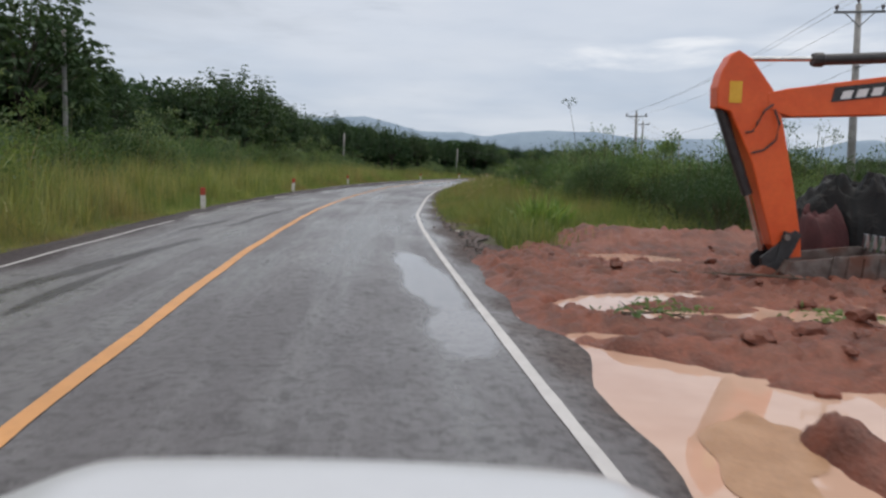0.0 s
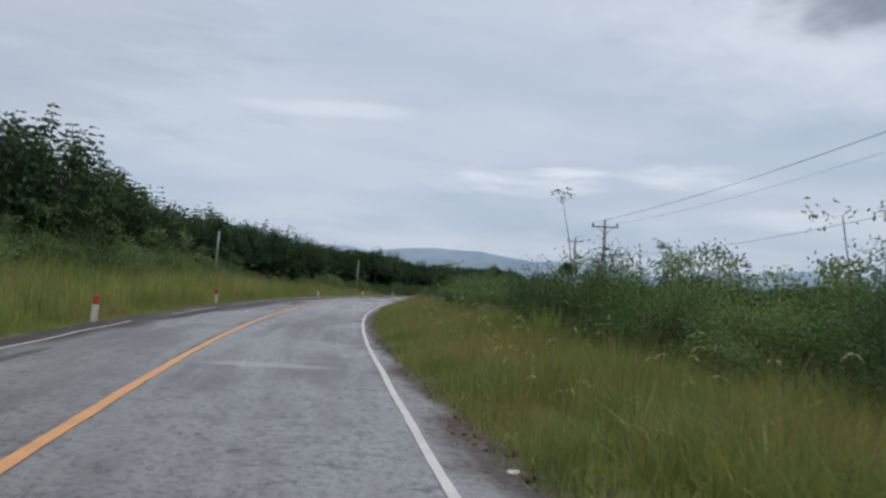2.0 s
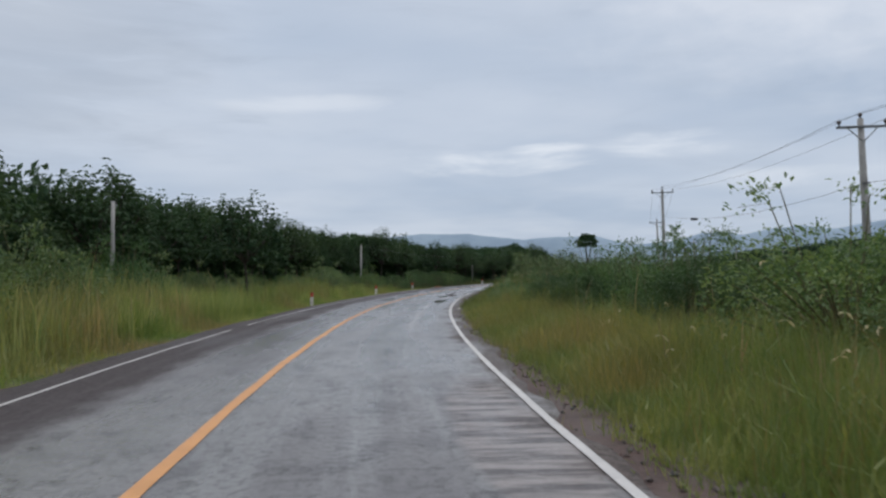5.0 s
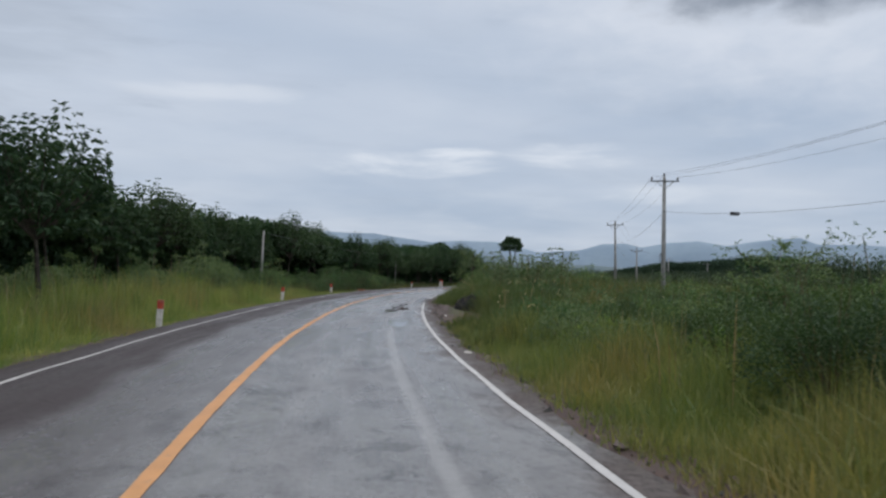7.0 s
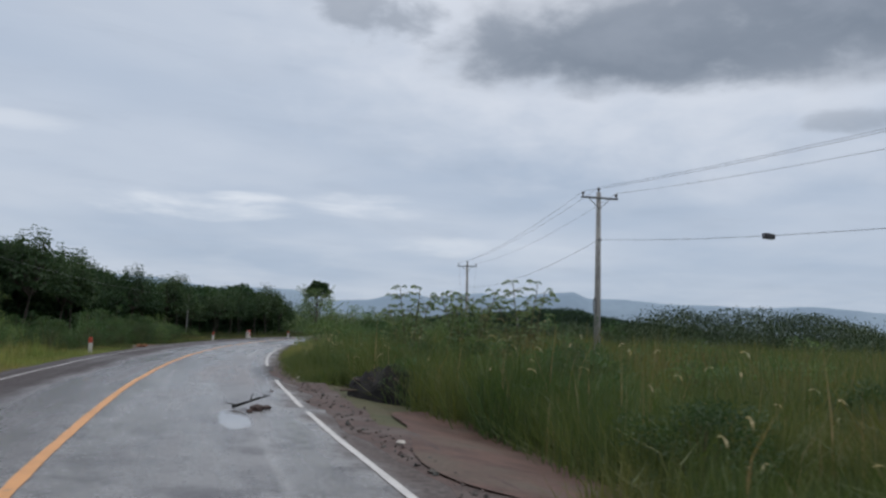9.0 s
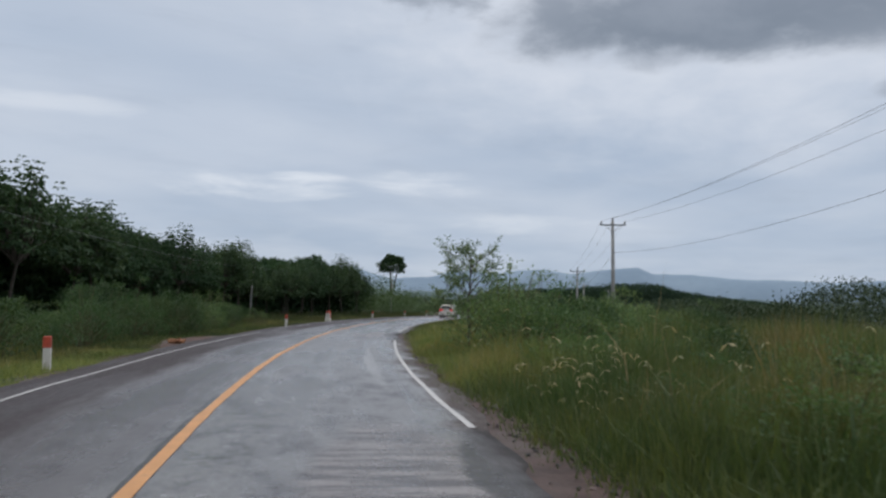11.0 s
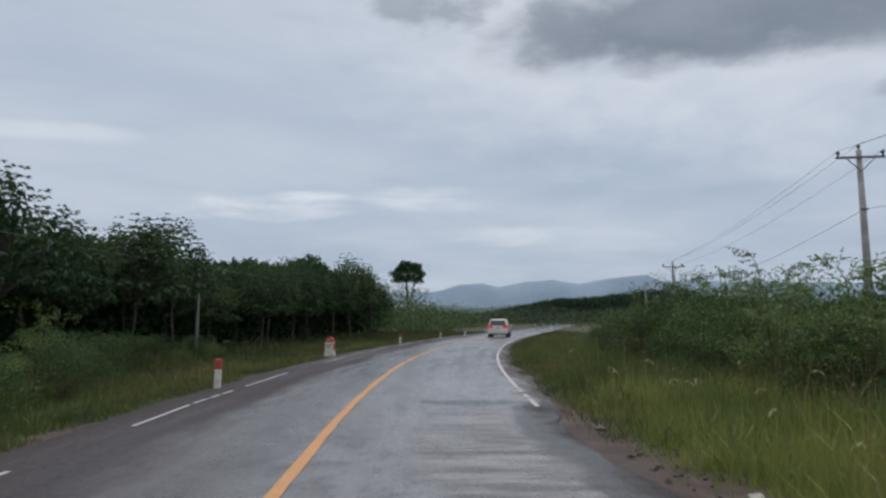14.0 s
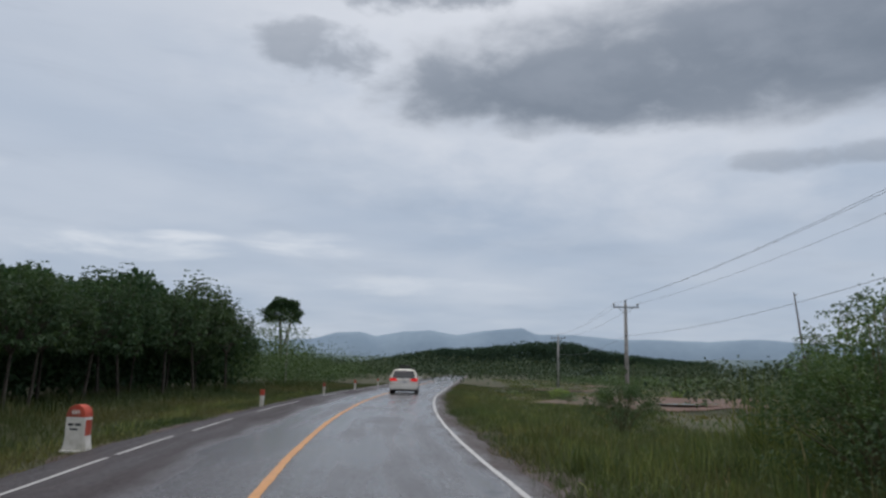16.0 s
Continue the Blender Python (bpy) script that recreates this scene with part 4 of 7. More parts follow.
# ---------------------------------------------------------------- trees and shrubs


def rubber_tree(rng, height, spread, shoots, inner, low):
    """One slender plantation tree: forking limbs, and upright shoots that carry leaves in tiers like small umbrellas."""
    root = thing("rubber_tree", "slender dark green rubber tree in a plantation row", "tree", "plantation trees")
    bm = bmesh.new()
    lean = rng.normal(0, 0.15, 2)
    fork = Vector((lean[0], lean[1], height * 0.40))
    tube(bm, [(0, 0, -0.3), (0.02, 0.01, 0.4), fork * 0.6, fork], [0.13, 0.10, 0.08, 0.065], 7)
    a_ = rng.uniform(0, 6.283, shoots)
    r_ = spread * np.sqrt(rng.rand(shoots)) * 0.95
    z_ = height * (0.95 - 0.30 * (r_ / spread) ** 2) + rng.uniform(-0.55, 0.5, shoots)
    tops = np.stack([np.cos(a_) * r_ + lean[0], np.sin(a_) * r_ + lean[1], z_], 1)
    for k in range(0, shoots, 3):
        top = Vector(tops[k])
        mid = fork.lerp(top, 0.55) + Vector((top.x - fork.x, top.y - fork.y, 0)) * 0.2
        tube(bm, [fork - Vector((0, 0, 0.1)), mid, top - Vector((0, 0, 0.1))], [0.045, 0.025, 0.006], 4, cap=False)
    part("trunk", bm, M["bark"], root)
    base, axis, size = [], [], []
    for tier in range(4):
        per = 8
        c = np.repeat(tops + rng.normal(0, 0.04, tops.shape) - (0, 0, 0.27 * tier), per, 0)
        t_ = rng.uniform(0, 6.283, len(c))
        out_ = np.stack([np.cos(t_), np.sin(t_), 0 * t_], 1)
        base.append(c + out_ * (0.04 + 0.045 * tier))
        axis.append(out_ + np.stack([0 * t_, 0 * t_, rng.normal(0.12 - 0.26 * tier, 0.22, len(c))], 1))
        size.append(np.full(len(c), 0.21 + 0.035 * tier))
    # the shaded middle of the crown
    r2 = spread * np.sqrt(rng.rand(inner))
    b2 = rng.uniform(0, 6.283, inner)
    z2 = height * (low + (0.86 - 0.30 * (r2 / spread) ** 2 - low) * rng.rand(inner) ** 0.8)
    c = np.repeat(np.stack([np.cos(b2) * r2 + lean[0], np.sin(b2) * r2 + lean[1], z2], 1), 10, 0)
    t_ = rng.uniform(0, 6.283, len(c))
    out_ = np.stack([np.cos(t_), np.sin(t_), rng.normal(-0.45, 0.3, len(c))], 1)
    base.append(c + out_ * 0.08)
    axis.append(out_)
    size.append(np.full(len(c), 0.33))
    L = np.concatenate(size)
    L = L * rng.uniform(0.7, 1.2, len(L))
    v, t = leaves(np.concatenate(base), unit(np.concatenate(axis)), L, L * 0.44, rng)
    part_me("crown", mesh_np("crown", v, t, M["leaf_dark"]), root)
    return root


def along_twigs(starts, ends, per, length, width, rng, open_=0.75, droop=0.25):
    """Narrow leaves set alternately along twigs."""
    n = len(starts) * per
    f = np.tile(np.linspace(0.15, 1.0, per), len(starts))[:, None]
    p, q = np.repeat(starts, per, 0), np.repeat(ends, per, 0)
    d = unit(q - p)
    side = unit(np.cross(d, rng.normal(0, 0.5, (n, 3)) + (0, 0, 1)))
    sign = np.tile(np.where(np.arange(per) % 2, 1.0, -1.0), len(starts))[:, None]
    ax = unit(d * (1 - open_ * 0.5) + side * sign * open_ + rng.normal(0, 0.22, (n, 3)) - (0, 0, droop))
    return leaves(p + (q - p) * f, ax, length * rng.uniform(0.7, 1.2, n), width * rng.uniform(0.75, 1.2, n), rng)


def arching_shrub(rng, height, reach, stems, material, leaf=0.15, wide=0.05):
    """Long thin shoots that rise and lean over, with drooping leaves along their upper halves."""
    root = thing("tall_shrub", "tall straggling shrub with thin arching leafy shoots", "shrub", "straggling shrubs")
    bm = bmesh.new()
    p0, p1 = [], []
    for k in range(stems):
        a_ = k * 2.4 + rng.uniform(-0.4, 0.4)
        out_ = Vector((math.cos(a_), math.sin(a_), 0))
        h, r_ = height * rng.uniform(0.62, 1.0), reach * rng.uniform(0.35, 1.0)
        pts = [out_ * 0.08 + Vector((0, 0, -0.3)), out_ * r_ * 0.22 + Vector((0, 0, h * 0.55)), out_ * r_ * 0.5 + Vector((0, 0, h * 0.9)),
               out_ * r_ * 0.78 + Vector((0, 0, h)), out_ * r_ + Vector((0, 0, h * rng.uniform(0.82, 0.98)))]
        tube(bm, pts, [0.022, 0.015, 0.010, 0.006, 0.003], 4, cap=False)
        for i in range(1, 4):
            for f in np.linspace(0, 0.9, 4):
                if rng.rand() < (0.35, 0.1, 0.05)[i - 1]:
                    continue
                p = pts[i].lerp(pts[i + 1], float(f))
                d = out_ * rng.uniform(0.1, 0.5) + Vector((rng.normal(0, 0.5), rng.normal(0, 0.5), rng.uniform(-0.15, 0.45)))
                q = p + d.normalized() * rng.uniform(0.25, 0.55)
                tube(bm, [p, q], [0.004, 0.002], 3, cap=False)
                p0.append(p)
                p1.append(q)
    part("woody_stem", bm, M["stem"], root)
    v, t = along_twigs(np.array(p0), np.array(p1), 9, leaf, wide, rng)
    part_me("foliage", mesh_np("foliage", v, t, material), root)
    return root


def shrub(rng, name, label, category, height, radius, n, size, material, low=0.08, group="", wisps=0):
    root = thing(name, label, category, group)
    bm = bmesh.new()
    clumps = []
    for k in range(24):
        a_ = k * 2.4 + rng.uniform(0, 0.5)
        r_ = radius * math.sqrt((k + 0.5) / 24) * rng.uniform(0.85, 1.05)
        z_ = height * (0.92 - 0.5 * (r_ / radius) ** 2 * rng.uniform(0.3, 1.3)) * rng.uniform(0.8, 1.05)
        p = Vector((math.cos(a_) * r_, math.sin(a_) * r_, z_))
        tube(bm, [(0.05 * math.cos(a_), 0.05 * math.sin(a_), -0.35), (p.x * 0.35, p.y * 0.35, z_ * 0.5), p], [0.028, 0.018, 0.006], 5)
        clumps.append(p)
    tops = []
    for k in range(wisps):
        a_ = rng.uniform(0, 6.28)
        r_ = radius * rng.uniform(0.1, 0.7)
        p = Vector((math.cos(a_) * r_, math.sin(a_) * r_, height * rng.uniform(1.05, 1.35)))
        q = p + Vector((math.cos(a_) * 0.35, math.sin(a_) * 0.35, -0.05))
        tube(bm, [(p.x * 0.5, p.y * 0.5, height * 0.5), p, q], [0.012, 0.007, 0.003], 4)
        tops += [p, q, p * 0.5 + q * 0.5]
    part("woody_stem", bm, M["stem"], root)
    c = np.array([list(clumps[i]) for i in rng.randint(0, 24, n)])
    b = c + ball(n, rng, (radius * 0.27, radius * 0.27, height * 0.15))
    deep = rng.rand(n) < 0.3
    b[deep] = c[deep] * (0.9, 0.9, 0.5) + ball(int(deep.sum()), rng, (radius * 0.35, radius * 0.35, height * 0.3))
    b[:, 2] = np.clip(b[:, 2], height * low, None)
    if wisps:
        m_ = min(n // 6, wisps * 34)
        b[:m_] = np.array([list(tops[i]) for i in rng.randint(0, len(tops), m_)]) + rng.normal(0, 0.10, (m_, 3))
    ax = unit(unit(b - (0, 0, height * 0.35)) + rng.normal(0, 0.6, (n, 3)) + (0, 0, -0.15))
    v, t = leaves(b, ax, size * rng.uniform(0.6, 1.3, n), size * 0.42 * rng.uniform(0.7, 1.3, n), rng)
    part_me("foliage", mesh_np("foliage", v, t, material), root)
    return root


def airy_tree(at, seed):
    """A young thin-crowned roadside tree with narrow leaves."""
    rng = np.random.RandomState(seed)
    root = thing("young_acacia", "young roadside tree with an airy crown of narrow leaves", "tree", at=at)
    bm = bmesh.new()
    tube(bm, [(0, 0, -0.3), (0.03, 0.02, 1.1), (-0.05, 0.0, 2.2), (0.05, 0.05, 4.2)], [0.07, 0.055, 0.04, 0.01], 8)
    part("trunk", bm, M["bark"], root)
    p0, p1 = [], []
    twigs = bmesh.new()
    for k in range(26):
        a_ = k * 2.4 + rng.uniform(-0.3, 0.3)
        z0 = 0.8 + 3.1 * k / 26
        r_ = 1.7 * (1 - 0.55 * (k / 26)) * rng.uniform(0.7, 1.1)
        p = Vector((math.cos(a_) * r_, math.sin(a_) * r_, z0 + 0.75 * r_))
        m_ = Vector((math.cos(a_) * r_ * 0.5, math.sin(a_) * r_ * 0.5, z0 + 0.42 * r_))
        bm = bmesh.new()
        tube(bm, [(0, 0, z0), m_, p], [0.022, 0.014, 0.004], 5)
        for j in range(9):
            f = rng.uniform(0.0, 1.0)
            b_ = m_.lerp(p, f)
            q = b_ + (Vector((math.cos(a_), math.sin(a_), 0.7)) * 0.6 + Vector(rng.normal(0, 0.55, 3))).normalized() * rng.uniform(0.3, 0.6)
            tube(twigs, [b_, q], [0.005, 0.002], 3, cap=False)
            p0.append(b_)
            p1.append(q)
        part("limb", bm, M["bark"], root)
    tagged(part("twigs", twigs, M["bark"], root), "fine grey twigs", kind="stuff")
    v, t = along_twigs(np.array(p0), np.array(p1), 11, 0.20, 0.046, rng, 0.7, 0.1)
    part_me("crown", mesh_np("crown", v, t, M["leaf_pale"]), root)
    return root


def cassava(rng, height, label="tall cassava shrub with drooping fingered leaves"):
    root = thing("cassava_shrub", label, "shrub", "cassava shrubs")
    bm = bmesh.new()
    pcs = []
    for k in range(5):
        a_ = k * 1.256 + rng.uniform(-0.3, 0.3)
        r_ = rng.uniform(0.5, 1.25)
        top = Vector((math.cos(a_) * r_, math.sin(a_) * r_, height * rng.uniform(0.8, 1.0)))
        tube(bm, [(0.06 * math.cos(a_), 0.06 * math.sin(a_), -0.3), (top.x * 0.45, top.y * 0.45, top.z * 0.5), top], [0.028, 0.02, 0.010], 5)
        for j in range(34):
            b_ = rng.uniform(0, 6.283)
            f = rng.uniform(0.45, 1.0)
            root_p = Vector((top.x * f, top.y * f, top.z * f))
            tip = root_p + Vector((math.cos(b_), math.sin(b_), 0.35)) * rng.uniform(0.25, 0.5)
            tube(bm, [root_p, tip], [0.006, 0.004], 3, cap=False)
            m_ = 7
            fa = np.linspace(-1.6, 1.6, m_) + b_
            ax = unit(np.stack([np.cos(fa), np.sin(fa), np.full(m_, -0.75)], 1))
            pcs.append(leaves(np.tile(np.array(tip), (m_, 1)), ax, np.full(m_, 0.17), np.full(m_, 0.04), rng))
    part("woody_stem", bm, M["stem"], root)
    part_me("foliage", mesh_np("foliage", *merged(pcs), M["leaf_pale"]), root)
    return root


def lone_tree(at):
    """The tall tree with a flat-domed crown that stands alone far off."""
    rng = np.random.RandomState(77)
    root = thing("umbrella_tree", "lone tall tree with a dense dark dome crown", "tree", at=at)
    bm = bmesh.new()
    tube(bm, [(0, 0, -0.5), (0.1, 0, 4), (-0.3, 0.2, 9.6)], [0.38, 0.28, 0.16], 8)
    tube(bm, [(0.1, 0, 3.5), (1.0, 0.2, 6.5), (1.7, 0.2, 9.8)], [0.20, 0.16, 0.08], 7)
    for k in range(7):
        a_ = k * 0.9
        tube(bm, [(-0.2, 0.1, 8.6), (math.cos(a_) * 1.2, math.sin(a_) * 1.2, 9.9), (math.cos(a_) * 2.4, math.sin(a_) * 2.4, 10.5)], [0.1, 0.07, 0.03], 5)
    part("trunk", bm, M["bark"], root)
    n = 6500
    d = unit(rng.normal(0, 1, (n, 3)))
    d[:, 2] = np.where(d[:, 2] < -0.45, -d[:, 2], d[:, 2])
    rr = rng.uniform(0.5, 1.0, (n, 1)) ** 0.5
    lump = 1 + 0.2 * np.sin(d[:, :1] * 6 + 1) * np.sin(d[:, 1:2] * 7) + 0.12 * np.sin(d[:, 2:] * 9)
    b = d * rr * lump * (3.0, 3.0, 2.35) + (0.2, 0.1, 9.9)
    v, t = leaves(b, unit(d + rng.normal(0, 0.7, (n, 3))), 0.36 * rng.uniform(0.6, 1.3, n), 0.2 * rng.uniform(0.7, 1.3, n), rng)
    part_me("crown", mesh_np("crown", v, t, M["leaf_dark"]), root)


def tall_sapling():
    rng = np.random.RandomState(91)
    root = thing("sapling", "tall thin sapling with leaves only at its tip", "sapling", at=Matrix.Translation((10.0, 55.6, -0.4)))
    bm = bmesh.new()
    top = Vector((-1.0, 0.4, 6.8))
    tube(bm, [(0, 0, -0.2), (-0.25, 0.1, 2.5), (-0.6, 0.25, 4.8), top], [0.035, 0.028, 0.018, 0.008], 6)
    tips_ = [top]
    for k in range(6):
        a_ = k * 1.05
        p = top + Vector((math.cos(a_) * 0.45, math.sin(a_) * 0.3, 0.12 + 0.12 * (k % 3)))
        tube(bm, [top - Vector((0, 0, 0.3)), p], [0.008, 0.004], 4)
        tips_.append(p)
    part("trunk", bm, M["bark"], root)
    t_ = np.array([list(p) for p in tips_])
    v, t = whorls(t_, unit(t_ - np.array(top) + (0, 0, 0.2)), 7, 0.22, 0.09, rng)
    part_me("crown", mesh_np("crown", v, t, M["leaf_dark"]), root)


def put(ob, x, y, turn, size=1.0, tall=1.0, sink=0.0):
    z = float(ground_z(x, y)) - sink
    return Matrix.Translation((x, y, z)) @ Matrix.Rotation(turn, 4, "Z") @ Matrix.Diagonal((size, size, size * tall, 1))


def spread_copies(protos, places):
    """First use of each prototype is the prototype itself, later ones are copies."""
    used = set()
    for k, (x, y, turn, size, tall) in places:
        m = put(protos[k], x, y, turn, size, tall)
        if k in used:
            copy_thing(protos[k], Matrix.Identity(4)).matrix_basis = m
        else:
            protos[k].matrix_basis = m
            used.add(k)


def build_plantation():
    rng = np.random.RandomState(11)
    protos = [rubber_tree(rng, h_, s_, n_, i_, l_) for h_, s_, n_, i_, l_ in ((7.6, 2.4, 60, 190, 0.42), (8.2, 2.6, 64, 200, 0.42), (7.0, 2.3, 56, 180, 0.40), (7.8, 2.8, 66, 210, 0.42), (6.6, 2.1, 50, 170, 0.38), (7.6, 2.5, 44, 110, 0.42), (7.2, 2.7, 44, 110, 0.42))]
    places = []
    for row, lat in enumerate((-14.0, -17.2)):
        y = 8.0 - row * 1.3
        while y < 204.0:
            la = lat + rng.uniform(-0.7, 0.7)
            # the wood steps back from the road around y = 120
            size = rng.uniform(0.88, 1.24) * float(np.interp(y, [0, 29, 40, 60, 68, 78, 88, 103, 122, 140, 150, 157, 163, 171, 180, 186, 193, 200, 205, 210], [1.18, 1.20, 0.90, 1.00, 1.00, 0.94, 0.90, 0.92, 0.84, 0.84, 1.02, 1.00, 0.84, 0.76, 0.82, 0.88, 0.95, 0.86, 0.66, 0.50]))
            la -= float(np.interp(y, [0, 20, 60, 100, 125, 140, 160, 224], [-0.5, 0, 0.5, 1.0, 1.5, 0.5, -1.0, -2.0]))
            p = road(y, la)
            places.append((rng.randint(0, 5) if row == 0 else rng.randint(5, 7), (p.x, p.y, rng.uniform(0, 6.28), size, rng.uniform(0.92, 1.06))))
            y += rng.uniform(3.3, 4.6)
    # a few taller ones stand out in front
    for x, y, k, turn, size in ((-16.4, 30.5, 3, 1.7, 1.24), (-18.5, 34.5, 1, 0.3, 1.1), (-18.0, 26.5, 0, 2.9, 1.15), (-14.2, 56.5, 3, 1.0, 1.14), (-15.2, 67.0, 1, 2.0, 0.98), (-14.6, 75.5, 3, 2.5, 0.98), (-6.2, 95.0, 0, 4.0, 0.92), (-16.0, 53.0, 0, 0.5, 1.1)):
        places.append((k, (x, y, turn, size, 1.0)))
    spread_copies(protos, places)
    # the wood behind the first rows, too dense to count
    pcs = []
    n = 175000
    y = np.where(rng.rand(n) < 0.72, rng.uniform(-10, 212, n), rng.uniform(138, 206, n))
    roof = rng.rand(n) < 0.72
    lat = np.where(roof, -15.2 - 21 * rng.rand(n) ** 1.7, rng.uniform(-40, -20, n))
    under = rng.rand(n) < 0.42
    lat = np.where(under, rng.uniform(-20.5, -15.6, n), lat)
    # the wood's far end
    last = rng.rand(n) < 0.07
    y = np.where(last, rng.uniform(205, 213, n), y)
    lat = np.where(last, rng.uniform(-40, -13.5, n), lat)
    x, yy = road_np(y, lat)
    top = 7.7 + 0.8 * wave(x, yy, 0.9, 41)
    top = top * np.interp(y, [0, 30, 60, 75, 90, 100, 125, 140, 150, 160, 171, 180, 186, 193, 200, 206, 212], [1.05, 0.96, 0.88, 0.82, 0.84, 0.88, 0.80, 0.88, 0.86, 0.78, 0.66, 0.71, 0.76, 0.88, 0.98, 0.84, 0.58])
    z = top * np.where(under, rng.uniform(0.03, 0.62, n), 1.0) * np.where(under, 1.0, np.where(roof, rng.uniform(0.50, 0.94, n), rng.uniform(0.0, 0.7, n)))
    old = (y > 140) & (rng.rand(n) < 0.5)
    z = np.where(old, top * rng.uniform(0.55, 0.92, n), z)
    b = np.stack([x, yy, z], 1)
    pcs.append(leaves(b, unit(rng.normal(0, 1, (n, 3))), rng.uniform(0.38, 0.72, n), rng.uniform(0.22, 0.38, n), rng))
    tagged(new("wood_interior", mesh_np("wood_interior", *merged(pcs), M["leaf_dark"])), "dense dark interior of the rubber plantation", "woods", kind="stuff")


def build_far_woods():
    rng = np.random.RandomState(13)

    def belt(name, label, n, sampler, size, material):
        x, y, z = sampler(n)
        b = np.stack([x, y, z], 1)
        v, t = leaves(b, unit(rng.normal(0, 1, (n, 3))), size * rng.uniform(0.6, 1.3, n), size * 0.6 * rng.uniform(0.6, 1.3, n), rng)
        tagged(new(name, mesh_np(name, v, t, material)), label, "woods", kind="stuff")

    def rows(a0, a1, d0, d1, h, lump, seed, ramp=False):
        def f(n):
            az_ = np.radians(rng.uniform(a0, a1, n))
            d = rng.uniform(d0, d1, n)
            x, y = 15 + np.sin(az_) * d, 130 + np.cos(az_) * d
            top = h * (1 + (0.03 if ramp else 0.22) * wave(x, y, lump, seed) + (0.10 if ramp else 0.16) * lumps(x, y, 5.0 if ramp else 9.0, seed))
            if ramp:
                top = top * np.interp(np.degrees(az_), [30, 33, 35, 39, 41, 44.5, 46.0, 49.0, 54], [0.25, 0.48, 0.64, 0.74, 0.86, 0.88, 0.72, 0.55, 0.42])
            return x, y, top * rng.uniform(0.0, 1.0, n) ** 0.6
        return f

    belt("distant_plantation", "dark straight-topped plantation far across the field", 90000, rows(30, 54, 400, 440, 18.5, 0.2, 5, True), 0.95, M["leaf_distant"])
    belt("distant_treeline", "far line of low green trees across the fields", 40000, rows(46, 120, 230, 330, 4.6, 0.15, 6), 0.7, M["leaf_far"])
    belt("distant_scrub", "far scrub on both sides of the road", 56000, rows(-20, 44, 130, 330, 3.6, 0.2, 7), 0.48, M["leaf_far"])

    def clumpy(n):
        # scrub left and right of the road where it leaves the wood
        y = rng.uniform(208, 330, n)
        lat = np.where(rng.rand(n) < 0.5, rng.uniform(-60, -9, n), rng.uniform(22, 60, n))
        x, yy = road_np(y, lat)
        top = np.where(lat < 0, np.interp(y, [208, 225, 260], [4.6, 3.6, 2.8]), 1.0) * (1 + 0.75 * lumps(x, yy, 7.0, 55) + 0.3 * lumps(x, yy, 2.5, 56))
        return x, yy, np.maximum(top, 0.4) * rng.uniform(0, 1, n) ** 0.6
    belt("scrub_beyond_the_wood", "mixed green scrub where the wood ends", 48000, clumpy, 0.26, M["leaf_deep"])

    def wood_end(n):
        y = rng.uniform(206, 250, n)
        lat = rng.uniform(-36, -9.5, n)
        x, yy = road_np(y, lat)
        top = np.interp(y, [206, 216, 232, 250], [5.2, 4.2, 3.4, 2.6]) * (0.75 + 0.55 * lumps(x, yy, 6.0, 57) + 0.25 * lumps(x, yy, 2.2, 58))
        return x, yy, np.maximum(top, 0.6) * rng.uniform(0, 1, n) ** 0.55
    belt("scrub_at_the_wood_end", "tangled young trees and scrub closing the wood", 44000, wood_end, 0.25, M["leaf_deep"])

    def field_edge(n):
        # a hedge of low trees along the far edge of the grass field
        f = rng.rand(n)
        x, y = 66 + 58 * f + rng.normal(0, 2.5, n), 178 - 30 * f + rng.normal(0, 5.0, n)
        top = 4.5 * (1 + 0.5 * lumps(x, y, 8.0, 61) + 0.28 * lumps(x, y, 3.0, 62)) * np.interp(f, [0, 0.28, 0.42, 1], [0.45, 0.60, 1.0, 1.1])
        return x, y, np.maximum(top, 1.0) * rng.uniform(0, 1, n) ** 0.6
    belt("field_edge_trees", "low hedge of green trees along the field's far edge", 34000, field_edge, 0.36, M["leaf_far"])

    def field_trees(n):
        k = rng.randint(0, 14, n)
        r = np.random.RandomState(3)
        cx_, cy_ = r.uniform(60, 130, 14), r.uniform(90, 190, 14)
        cx_ = np.maximum(cx_, 45 + (cy_ - 90) * 0.9)
        h = r.uniform(1.5, 2.6, 14)
        x, y = cx_[k] + rng.normal(0, 3.2, n), cy_[k] + rng.normal(0, 2.2, n)
        return x, y, h[k] * rng.uniform(0.02, 1.0, n) ** 0.7
    belt("field_thickets", "small thickets scattered over the open field", 9000, field_trees, 0.5, M["leaf_far"])


